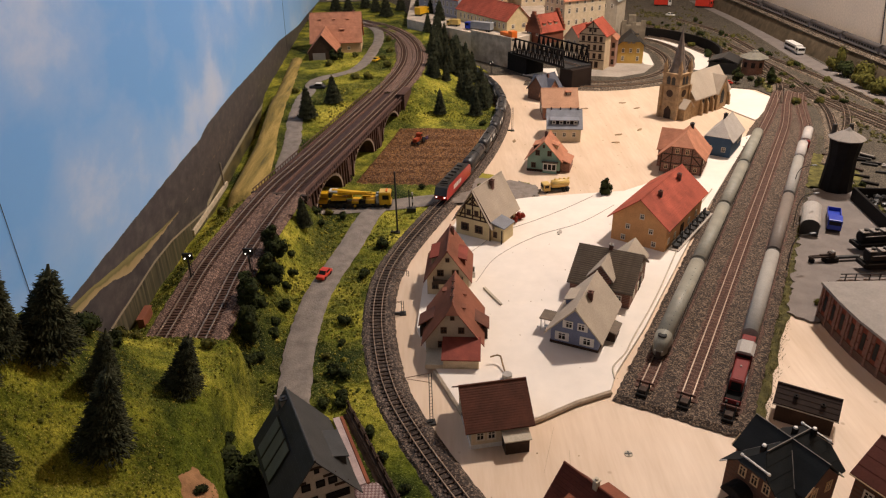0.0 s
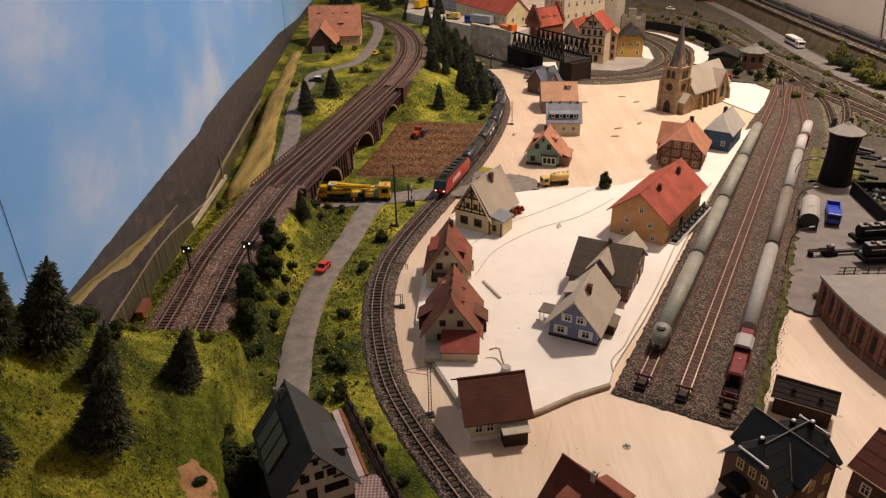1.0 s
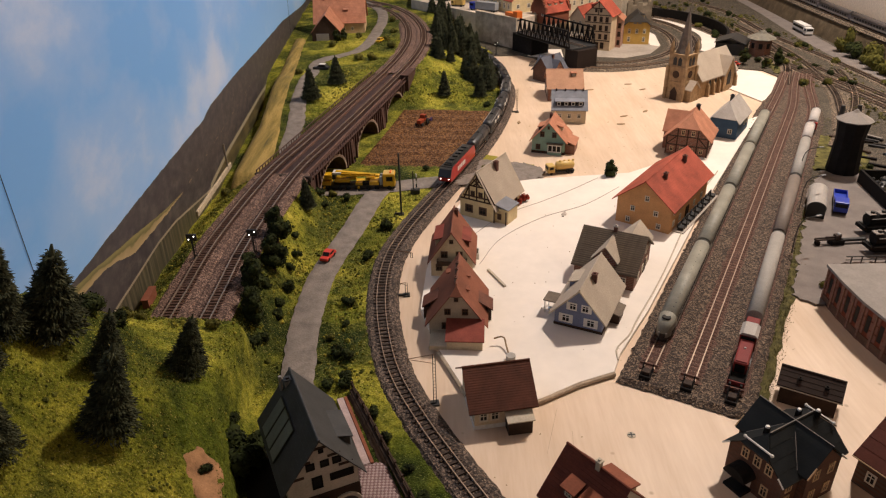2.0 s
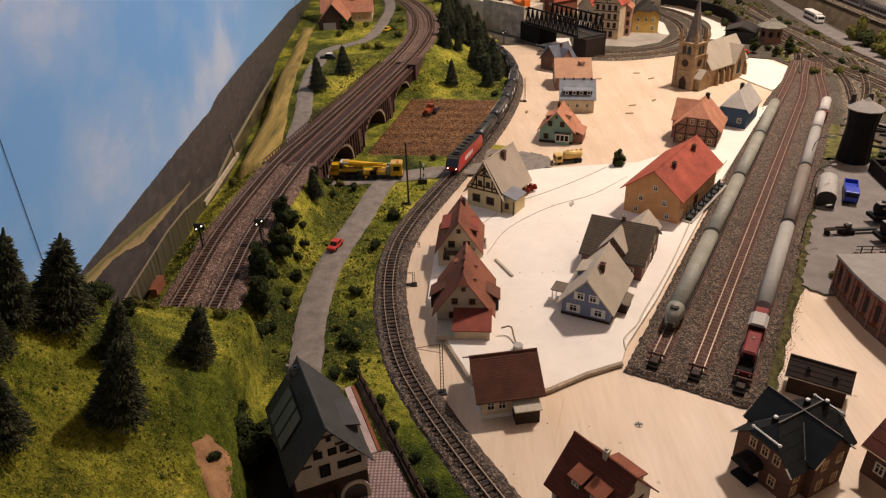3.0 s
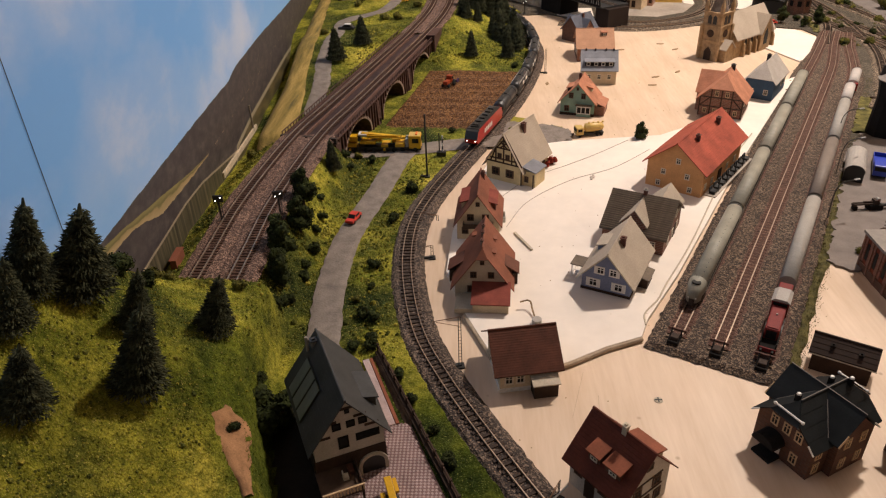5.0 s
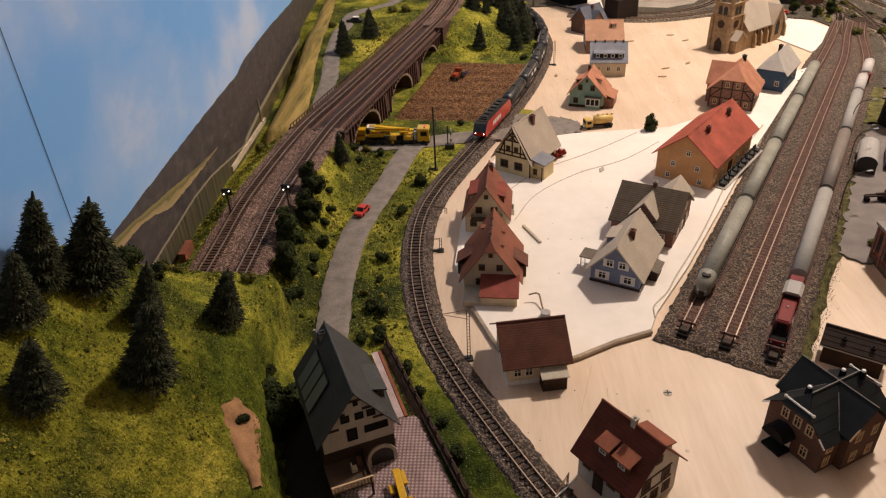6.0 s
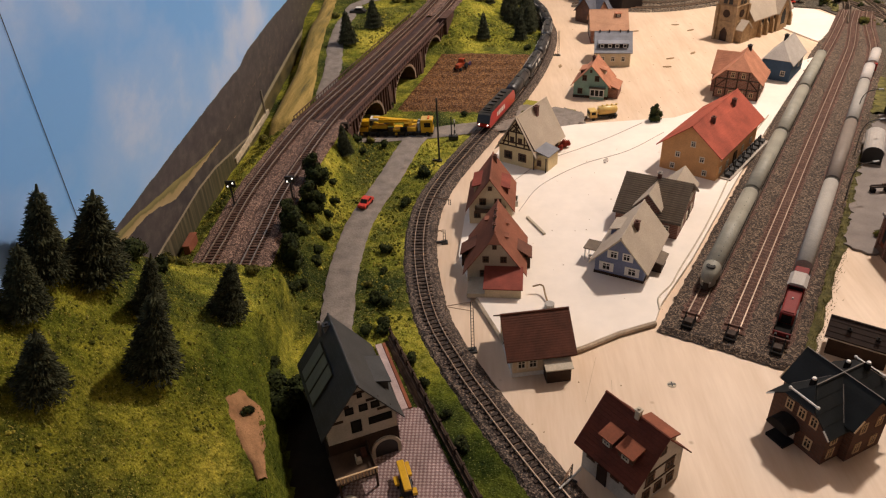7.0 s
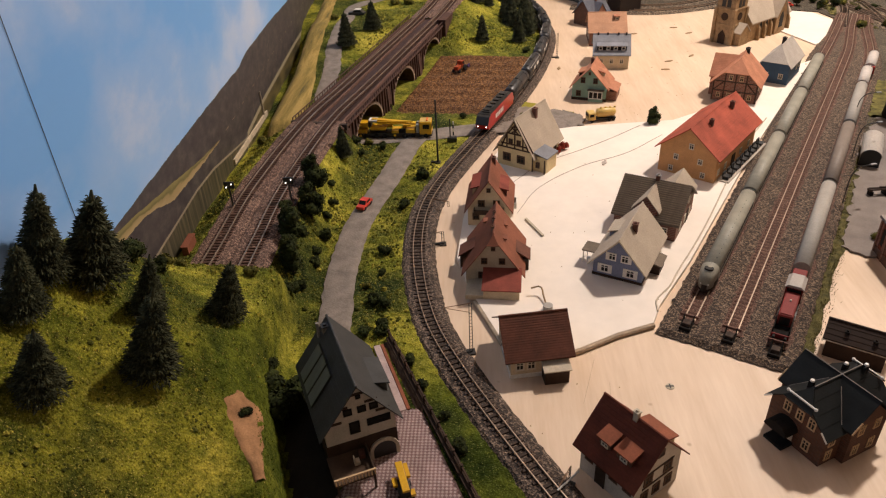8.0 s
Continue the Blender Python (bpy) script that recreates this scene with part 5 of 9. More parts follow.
class House:
    """A gabled house: ridge along local y, front gable at y = 0, origin at the foot of the front gable's middle."""

    def __init__(self, name, label, category, x, y, z, rz, W, L, hw, hr, wall, roof, eave=0.35, verge=0.3, course=0.26, group="", frame=M_FRAME, plinth=None):
        self.W, self.L, self.hw, self.hr, self.frame, self.roof = W, L, hw, hr, frame, roof
        self.root = thing(name, label, category, x, y, z, rz, group)
        g = W / 2
        bm = B()
        extrude(bm, [(-g, -0.1), (g, -0.1), (g, hw), (0, hr - 0.04), (-g, hw)], 0, L)
        self.wall = part("wall", bm, wall, self.root)
        if plinth:
            part("plinth", boxes((-g - 0.05, g + 0.05, -0.05, L + 0.05, -0.1, 0.35)), plinth, self.root)
        k = (hr - hw) / g
        self.k = k
        for s in (-1, 1):
            run = g + eave
            n = max(4, int(math.hypot(run, k * run) / course))
            prof = []
            for i in range(n):
                x0, x1 = run * i / n, run * (i + 1) / n
                prof += [(s * x0, hr - k * x0 + 0.055), (s * x1, hr - k * x1 + 0.085)]
            prof += [(s * run, hr - k * run - 0.05), (0.0, hr - 0.06)]
            y0, y1 = -verge, L + verge
            part("roof", extrude(B(), prof, y0, y1), roof, self.root)
        bm = B()
        rod(bm, (0, -verge, hr + 0.05), (0, L + verge, hr + 0.05), 0.1, 7)
        part("ridge_tiles", bm, roof, self.root)

    def at(self, side, u, v):
        g = self.W / 2
        return {"f": cm(u, 0, v), "b": cm(-u, self.L, v, 0, 0, 180), "l": cm(-g, u, v, 0, 0, -90), "r": cm(g, u, v, 0, 0, 90)}[side]

    def window(self, side, u, v, w=0.7, h=0.85, frame=None, bars=True):
        a, b_ = window_meshes(w, h, frame or self.frame, bars)
        o = place("window", a, self.root, self.at(side, u, v))
        place("pane", b_, o)
        return o

    def windows(self, side, us, v, **k):
        for u in us:
            self.window(side, u, v, **k)

    def door(self, side, u, w=0.7, h=1.35, material=None):
        bm = boxes((-w / 2, w / 2, -0.06, 0.03, -0.05, h), (-w / 2 - 0.08, -w / 2, -0.09, 0.03, -0.05, h + 0.08), (w / 2, w / 2 + 0.08, -0.09, 0.03, -0.05, h + 0.08), (-w / 2, w / 2, -0.09, 0.03, h, h + 0.08))
        part("door", bm, material or M_DARKWOOD, self.root, m=self.at(side, u, 0))

    def chimney(self, u, off=0.0, h=0.9, s=0.22, material=None, cap=None):
        z = self.hr - abs(off) * self.k
        c = part("chimney", boxes((off - s, off + s, u - s, u + s, z - 0.5, z + h)), material or M_CHIMNEY, self.root)
        part("chimney_cap", boxes((off - s - 0.05, off + s + 0.05, u - s - 0.05, u + s + 0.05, z + h, z + h + 0.09), (off - s * 0.5, off + s * 0.5, u - s * 0.5, u + s * 0.5, z + h + 0.09, z + h + 0.22)), cap or material or M_CHIMNEY, c)

    def beams(self, side, lines, width=0.13, material=None):
        bm = B()
        for u0, v0, u1, v1 in lines:
            ln, a = math.hypot(u1 - u0, v1 - v0), math.atan2(v1 - v0, u1 - u0)
            box(bm, 0, ln, -0.05, 0.03, -width / 2, width / 2, Matrix.Translation((u0, 0, v0)) @ Matrix.Rotation(-a, 4, "Y"))
        part("timber_frame", bm, material or M_DARKWOOD, self.root, "dark timber framing", m=self.at(side, 0, 0))

    def shed_dormer(self, s, u, x, w, depth, h, wall, roof, glazed=True):
        """A box dormer on slope s whose front stands x out from the ridge."""
        z = self.hr - x * self.k
        d = part("dormer", boxes((s * (x - depth) if s > 0 else -x, s * x if s > 0 else -(x - depth), u - w / 2, u + w / 2, z - 0.1, z + h)), wall, self.root)
        zb = z + h
        rise = min(depth * self.k - h, depth * 0.35) if depth * self.k > h else 0.05
        prof = [(s * (x + 0.22), zb - 0.04), (s * (x + 0.22), zb + 0.07), (s * (x - depth - 0.1), zb + rise + 0.1), (s * (x - depth - 0.1), zb + rise - 0.05)]
        part("dormer_roof", extrude(B(), prof, u - w / 2 - 0.14, u + w / 2 + 0.14), roof, d)
        if glazed:
            a, b_ = window_meshes(round(min(0.6, w * 0.6), 2), round(h * 0.7, 2), self.frame, True)
            o = place("dormer_window", a, d, cm(s * x, u, z + h * 0.12, 0, 0, 90 * s))
            part("dormer_glass", boxes((-0.2, 0.2, -0.03, 0.02, 0.08, h * 0.6)), M_GLASS_DARK, d, m=cm(s * x, u, z + h * 0.12, 0, 0, 90 * s))

    def cross_gable(self, s, u, w, out, hr, hw, wall, roof, windows=1, sill=None):
        """A wing whose gable stands out on side s."""
        g = self.W / 2 + out
        base = cm(0, u, 0, 0, 0, 90 * s)  # local -y of the wing points out
        bm = B()
        extrude(bm, [(-w / 2, -0.1), (w / 2, -0.1), (w / 2, hw), (0, hr - 0.04), (-w / 2, hw)], -g, 0)
        wing = part("wing", bm, wall, self.root, m=base)
        k = (hr - hw) / (w / 2)
        for q in (-1, 1):
            run = w / 2 + 0.25
            n = max(3, int(math.hypot(run, k * run) / 0.27))
            prof = []
            for i in range(n):
                x0, x1 = run * i / n, run * (i + 1) / n
                prof += [(q * x0, hr - k * x0 + 0.06), (q * x1, hr - k * x1 + 0.085)]
            prof += [(q * run, hr - k * run - 0.05), (0.0, hr - 0.06)]
            part("wing_roof", extrude(B(), prof, -g - 0.25, 0), roof, wing)
        for i in range(windows):
            a, b_ = window_meshes(0.55, 0.7, self.frame, True)
            place("wing_window", a, wing, cm((i - (windows - 1) / 2) * 0.9, -g, sill or hw * 0.55))
            place("wing_pane", b_, wing, cm((i - (windows - 1) / 2) * 0.9, -g, sill or hw * 0.55))
        return wing

    def verge_boards(self, side, verge, eave, material):
        """Pale boards along the sloping edges of a gable."""
        y = -verge - 0.03 if side == "f" else self.L + verge + 0.03
        for q in (-1, 1):
            run = self.W / 2 + eave
            prof = [(0, self.hr + 0.06), (q * run, self.hr - self.k * run + 0.08), (q * run, self.hr - self.k * run - 0.12), (0, self.hr - 0.16)]
            part("verge_board", extrude(B(), prof, y - 0.04, y + 0.04), material, self.root, "pale verge board")

    def ribs(self, pitch, eave, verge, material):
        """Raised tile courses across both slopes."""
        a = math.degrees(math.atan(self.k))
        me = mesh_of(boxes((-0.05, 0.05, -verge, self.L + verge, 0.0, 0.09)), material, name="tile_course")
        for q in (-1, 1):
            for i in range(int((self.W / 2 + eave) / pitch)):
                x = 0.15 + i * pitch
                place("tile_course", me, self.root, cm(q * x, 0, self.hr - self.k * x + 0.05, 0, q * a, 0))

    def half_hip(self, w, roof=None, depth=0.8, back=False):
        """The front gable's top cut off by a small hipped slope, w half its width."""
        z, y0 = self.hr - self.k * w, -0.45
        yr = w * depth
        flip = Matrix.Identity(4)
        if back:
            flip = Matrix.Translation((0, self.L, 0)) @ Matrix.Rotation(math.pi, 4, "Z")
        co, no = flip @ Vector((0, y0, z)), flip.to_3x3() @ Vector((0, -(self.hr - z), yr - y0)).normalized()
        for ob in self.root.children:
            if ob.name.split(".")[0] not in ("roof", "wall", "ridge_tiles"):
                continue
            bm = bmesh.new()
            bm.from_mesh(ob.data)
            bmesh.ops.bisect_plane(bm, geom=bm.verts[:] + bm.edges[:] + bm.faces[:], plane_co=co / 100, plane_no=no, clear_outer=True)
            bmesh.ops.holes_fill(bm, edges=[e for e in bm.edges if e.is_boundary], sides=0)
            bm.to_mesh(ob.data)
            bm.free()
        bm = B()
        pts = [flip @ Vector(p) for p in ((-w - 0.08, y0 - 0.06, z - 0.04), (w + 0.08, y0 - 0.06, z - 0.04), (0, yr, self.hr + 0.03))]
        lo, hi = [bm.verts.new(p + no * 0.02) for p in pts], [bm.verts.new(p + no * 0.12) for p in pts]
        bm.faces.new(lo[::-1])
        bm.faces.new(hi)
        for i in range(3):
            bm.faces.new((lo[i], lo[(i + 1) % 3], hi[(i + 1) % 3], hi[i]))
        part("half_hip", bm, roof or self.roof, self.root)

    def annex(self, x0, x1, y0, y1, h0, h1, wall, roof, fall="f"):
        """A lean-to: roof height h0 at the low side, h1 at the high side; it falls to the front, left or right."""
        a = part("annex", boxes((x0, x1, y0, y1, -0.1, h0 - 0.02)), wall, self.root)
        o = 0.16
        if fall == "f":
            prof = [(y0 - o, h0 - 0.05), (y1 + 0.02, h1 - 0.05), (y1 + 0.02, h1 + 0.07), (y0 - o, h0 + 0.07)]
            extr = extrude(B(), prof, x0 - o, x1 + o, "x")
        else:
            lo, hi = (x0 - o, x1) if fall == "l" else (x1 + o, x0)
            extr = extrude(B(), [(lo, h0 - 0.05), (hi, h1 - 0.05), (hi, h1 + 0.07), (lo, h0 + 0.07)], y0 - o, y1 + o)
        part("annex_roof", extr, roof, a)
        return a


SL = 0.5
# dusty blue house
h = House("house", "small dusty-blue house with a grey-beige gable roof", "house", 12.7, 57.7, SL, -26, 4.8, 7.2, 1.9, 4.65, M_BLUEWALL, R_GREY, group="town houses", eave=0.5, verge=0.45)
h.verge_boards("f", 0.45, 0.5, M_GREYCREAM)
h.windows("f", (-0.62, 0.62), 2.05, w=0.8, h=0.85, frame=M_WHITE)
h.windows("f", (-1.25, 1.25), 0.5, w=0.95, h=0.95, frame=M_WHITE)
for u_, v_, w_, hh in ((-0.62, 2.05, 0.8, 0.85), (0.62, 2.05, 0.8, 0.85), (-1.25, 0.5, 0.95, 0.95), (1.25, 0.5, 0.95, 0.95)):
    for q_ in (-1, 1):
        if abs(u_ + q_ * 0.6) > 0.3:
            part("shutter", boxes((u_ + q_ * (w_ / 2 + 0.12) - 0.11, u_ + q_ * (w_ / 2 + 0.12) + 0.11, -0.06, 0.02, v_, v_ + hh)), M_WHITE, h.root, "white window shutter")
part("plinth", boxes((-2.46, 2.46, -0.06, 7.26, -0.1, 0.28)), M_DARKWOOD, h.root, "dark brown plinth")
h.windows("r", (1.5, 5.6), 0.55)
h.windows("l", (2.0, 5.5), 0.5)
h.door("r", 3.6)
h.chimney(3.0, 0.55, 0.75, 0.24)
h.shed_dormer(-1, 4.6, 2.0, 2.2, 1.5, 0.7, M_BLUEWALL, R_GREY)
h.annex(2.4, 3.5, 2.4, 4.4, 1.0, 1.3, M_DARKWOOD, R_DARKGREY, "r")
pp = part("porch_roof", boxes((-4.1, -2.4, 1.4, 3.2, 1.45, 1.57)), R_DARKGREY, h.root, "flat grey porch canopy")
for px, py in ((-3.95, 1.6), (-3.95, 3.0)):
    part("porch_post", rod(B(), (px, py, -0.1), (px, py, 1.45), 0.06, 6), M_WHITE, pp)
part("porch_bench", boxes((-3.7, -2.9, 1.9, 2.2, 0.3, 0.42), (-3.65, -3.55, 1.95, 2.15, -0.05, 0.3), (-3.05, -2.95, 1.95, 2.15, -0.05, 0.3)), M_WHITE, h.root)

# brick house with the striped dark roof
h = House("house", "brick house with dark grey striped tile roof", "house", 15.6, 70.8, SL, -117, 7.6, 6.6, 2.1, 4.7, M_BRICK, R_DARKGREY, group="town houses", eave=0.3, course=0.36)
h.ribs(0.21, 0.3, 0.3, paint("worn_tile_edge", (0.195, 0.15, 0.108), spread=0.2))
h.cross_gable(1, 3.2, 2.5, -0.25, 4.55, 3.1, M_BRICK, R_GREY, 1, 2.45)
h.cross_gable(-1, 5.0, 3.0, 0.2, 4.6, 3.0, M_BRICK, R_GREY, 1)
h.windows("r", (1.2, 5.4), 0.6)
h.windows("b", (-2.0, 0, 2.0), 0.5)
h.windows("b", (-1.0, 1.0), 2.3, w=0.6)
h.door("b", 1.0)
h.chimney(3.3, 0.0, 0.6, 0.2, cap=M_CANVAS)

# half-timbered yellow house
h = House("house", "pale yellow half-timbered house with grey roof", "house", 3.9, 82.7, SL, -33, 5.0, 7.2, 2.5, 6.5, M_YELLOW, R_GREY, group="town houses", eave=0.5, verge=0.35)
h.windows("f", (-1.15, 0.9), 0.7, w=1.15, h=1.1, frame=M_FRAME_DARK)
h.windows("f", (-0.6, 0.55), 2.95, w=0.6, h=0.85, frame=M_FRAME_DARK)
h.beams("f", [(-2.6, 2.55, 2.6, 2.55), (-2.0, 3.05, 2.0, 3.05), (-1.15, 4.5, 1.15, 4.5), (-2.6, 2.5, 0, 6.4), (2.6, 2.5, 0, 6.4), (-0.02, 2.55, -0.02, 6.2), (-1.15, 2.55, -1.15, 4.5), (1.15, 2.55, 1.15, 4.5), (-1.0, 4.5, 0, 5.7), (1.0, 4.5, 0, 5.7), (-1.9, 2.6, -1.2, 4.3), (1.9, 2.6, 1.2, 4.3), (-0.55, 4.5, 0.5, 5.4), (0.55, 4.5, -0.5, 5.4)], 0.19)
h.annex(2.45, 4.3, 0.4, 3.0, 2.0, 2.5, M_YELLOW, R_BLUEGREY, "r")
h.window("f", 3.3, 0.7, 0.55, 0.8, M_FRAME_DARK)
h.beams("f", [(4.25, 0, 4.25, 1.9), (2.55, 0, 2.55, 2.0)], 0.14)
h.windows("r", (4.5, 6.0), 0.7, frame=M_FRAME_DARK)
h.chimney(4.0, 0.5, 0.9, 0.26)
M_REDLEAF = mat("red_blossom_foliage", (0.16, 0.02, 0.014), 0.9, 0.4, 150, 900, 0.4, second=(0.48, 0.07, 0.04), world_space=True)
RED_SHRUB = leafy_mesh(44, 420, 0.9, M_REDLEAF)
for x_, y_, r_ in ((9.3, 87.6, 0.8), (10.2, 87.5, 0.7), (10.9, 87.6, 0.6), (9.7, 86.7, 0.6)):
    tagged(place("bush", RED_SHRUB, None, cm(x_, y_, SL - 0.05, 0, 0, x_ * 90) @ Matrix.Diagonal((r_, r_, r_ * 1.4, 1))), "red flowering bush beside the yellow house", "bush", "red bushes")

# two red-roofed houses near the curve
h = House("house", "small cream house with steep red-brown roof", "house", 0.45, 68.3, SL, -4, 4.6, 6.3, 2.2, 5.5, M_CREAM, R_REDBROWN, group="town houses", eave=0.4)
h.windows("f", (-0.8, 0.85), 2.35, w=0.75, h=0.8, frame=M_FRAME_DARK)
h.window("f", 0.0, 4.1, 0.45, 0.5, M_FRAME_DARK)
h.windows("f", (-1.4, 1.2), 0.7, w=0.75, h=0.85, frame=M_FRAME_DARK)
part("balcony", boxes((-1.6, 1.7, -0.8, -0.02, 1.75, 1.85), (-1.6, 1.7, -0.82, -0.74, 1.85, 2.3), (-1.6, -1.52, -0.8, 0, 1.85, 2.3), (1.62, 1.7, -0.8, 0, 1.85, 2.3)), M_DARKWOOD, h.root, "dark wooden balcony")
h.shed_dormer(1, 3.0, 1.9, 3.0, 1.6, 0.85, R_DARKRED, R_CRIMSON)
h.shed_dormer(-1, 3.4, 1.9, 3.2, 1.6, 0.85, M_CREAM, R_CRIMSON)
h.chimney(5.2, 0.3, 0.7, 0.2)
h.windows("r", (1.0, 3.0, 5.0), 0.6)
part("balcony_rail", boxes((2.35, 2.9, 2.4, 2.5, 0.9, 1.5), (2.35, 2.9, 3.8, 3.9, 0.9, 1.5), (2.9, 2.98, 2.4, 3.9, 0.9, 1.5), (2.3, 2.98, 2.4, 3.9, 0.82, 0.92)), M_WHITE, h.root)

h = House("house", "grey-cream house with half-hipped red-brown roof", "house", 0.75, 57.3, SL, -4, 5.3, 6.5, 1.5, 5.25, M_GREYCREAM, R_REDBROWN, group="town houses", eave=0.45)
h.windows("f", (-0.85, 0.85), 2.2, w=0.62, h=0.7, frame=M_FRAME_DARK)
h.windows("f", (-1.1, 0.0, 1.2), 0.55, w=0.7, h=0.75, frame=M_FRAME_DARK)
h.window("f", 0.0, 3.7, 0.42, 0.45, M_FRAME_DARK)
h.half_hip(0.5)
h.annex(-3.45, -2.0, 2.6, 4.4, 1.35, 2.45, M_DARKWOOD, R_BARK, "l")
h.annex(2.0, 3.4, 2.4, 4.2, 1.3, 2.35, M_DARKWOOD, R_BARK, "r")
for u in (1.5, 3.1, 4.4):
    h.chimney(u, -0.1, 0.4, 0.12, M_CANVAS, M_CHIMNEY)
h.annex(-0.8, 2.6, -2.7, -0.02, 1.05, 1.75, M_CREAM, R_CRIMSON, "f")
part("terrace", boxes((-2.5, -0.8, -2.7, -0.02, -0.1, 0.4)), M_GREYCREAM, h.root)
for u, s in ((4.6, 1), (2.0, 1), (5.2, -1)):
    h.shed_dormer(s, u, 1.05, 0.5, 0.35, 0.22, R_DARKRED, R_REDBROWN, False)

# brown-roofed house on the slab edge
h = House("house", "small house under a broad dark-brown tiled roof", "house", 1.55, 46.9, 0.1, -80.6, 5.2, 4.7, 2.35, 4.4, M_CREAM, R_BROWN, group="town houses", eave=0.5, verge=0.55, course=0.2)
h.windows("r", (0.75, 1.7), 0.7, w=0.75, h=0.9)
h.windows("f", (-1.2, 0.0, 1.2), 0.7, w=0.6, h=0.9)
h.windows("f", (-0.5, 0.5), 2.3, w=0.5, h=0.7)
h.beams("f", [(-2.3, 2.1, 2.3, 2.1), (-1.2, 0, -1.2, 3.1), (1.2, 0, 1.2, 3.1), (0, 0, 0, 4.1)], 0.1)
a_ = part("bay", boxes((2.55, 3.8, 2.6, 4.6, -0.1, 1.3)), M_DARKWOOD, h.root, "dark timber porch")
part("bay_roof", extrude(B(), [(2.58, 1.6), (4.0, 1.3), (4.0, 1.4), (2.58, 1.7)], 2.45, 4.75), M_GREYCREAM, a_, "pale porch roof")
part("plinth", boxes((-2.66, 2.66, -0.06, 4.76, -0.1, 0.3)), M_WHITE, h.root)

# orange station with a long red roof
h = House("station_building", "long orange station building with bright red roof", "station", 24.4, 79.4, SL, -36.5, 7.0, 13.6, 3.5, 6.3, M_ORANGEWALL, R_RED, eave=0.55, verge=0.5, course=0.3)
h.windows("f", (-1.4, 1.6), 1.9, w=0.62, h=0.75)
h.window("f", 0.3, 3.6, 0.6, 0.75)
h.windows("f", (-1.9, 2.1), 0.3, w=0.6, h=0.75)
h.windows("l", (1.6, 4.0, 6.6, 9.2, 11.8), 0.7)
h.windows("l", (1.6, 4.0, 6.6, 9.2, 11.8), 2.3)
h.windows("r", (1.2, 3.4, 6.0, 8.6, 11.4), 2.2)
h.windows("r", (1.2, 3.4, 8.6, 11.4), 0.6)
h.door("r", 6.0, 0.9, 1.5)
h.chimney(3.7, 0.95, 0.7, 0.22)
h.chimney(10.4, 0.95, 0.8, 0.24)
pl = part("platform_edge", boxes((3.55, 5.0, 1.0, 14.5, -0.1, 0.14)), M_CONCRETE, h.root, "low pale platform beside the station")
for i in range(9):
    y_ = 1.5 + i * 1.45
    part("platform_bench", boxes((3.95, 4.75, y_, y_ + 0.95, 0.40, 0.52), (3.95, 4.07, y_, y_ + 0.95, 0.52, 0.95), (4.0, 4.7, y_ + 0.05, y_ + 0.15, 0.14, 0.40), (4.0, 4.7, y_ + 0.75, y_ + 0.85, 0.14, 0.40)), (M_DARKSTEEL, M_BLACK, M_DARKSTEEL)[i % 3], pl)
for i in range(4):
    part("canopy_post", rod(B(), (4.7, 2.7 + i * 2.9, 0.1), (4.7, 2.7 + i * 2.9, 2.0), 0.07, 6), M_DARKSTEEL, pl)

# half-timbered orange-roofed house
h = House("house", "brick half-timbered house with orange tile roof", "house", 37.2, 103.6, SL, -27, 6.3, 6.4, 2.9, 6.0, M_BRICK, R_ORANGE, group="town houses", eave=0.5)
h.beams("f", [(-3.1, 2.9, 3.1, 2.9), (-3.1, 1.5, 3.1, 1.5), (-3.05, 0, -3.05, 2.9), (3.05, 0, 3.05, 2.9), (-1.5, 0, -1.5, 4.1), (0, 0, 0, 4.1), (1.5, 0, 1.5, 4.1), (-3.0, 1.5, -1.6, 2.9), (3.0, 1.5, 1.6, 2.9)], 0.16)
h.windows("f", (-0.75, 0.75), 3.1, w=0.6, frame=M_TAN)
h.windows("f", (-2.2, -0.75, 0.75, 2.2), 0.4, w=0.6, h=0.8, frame=M_TAN)
h.half_hip(1.7, depth=0.9)
h.beams("r", [(0, 2.8, 6.4, 2.8), (0, 1.5, 6.4, 1.5), (0.1, 0, 0.1, 2.8), (2.2, 0, 2.2, 2.8), (4.3, 0, 4.3, 2.8), (6.3, 0, 6.3, 2.8)], 0.16)
h.windows("r", (1.2, 3.2, 5.3), 1.7, w=0.6, h=0.8)
h.cross_gable(-1, 4.4, 4.6, 0.8, 5.6, 3.0, M_BRICK, R_ORANGE, 2)
h.chimney(5.6, 0.2, 0.6, 0.3, M_DARKSTEEL)

h = House("house", "small blue house with a light grey roof", "house", 45.4, 111.0, SL, -34, 4.4, 7.6, 3.0, 5.4, paint("deep_blue_render", (0.06, 0.11, 0.18)), R_PALE, group="town houses")
h.half_hip(1.9, depth=0.9)
h.windows("f", (-1.1, 1.1), 0.8)
h.windows("r", (4.8, 6.4), 1.2)
h.chimney(5.0, -0.4, 0.8, 0.28, M_BLACK)

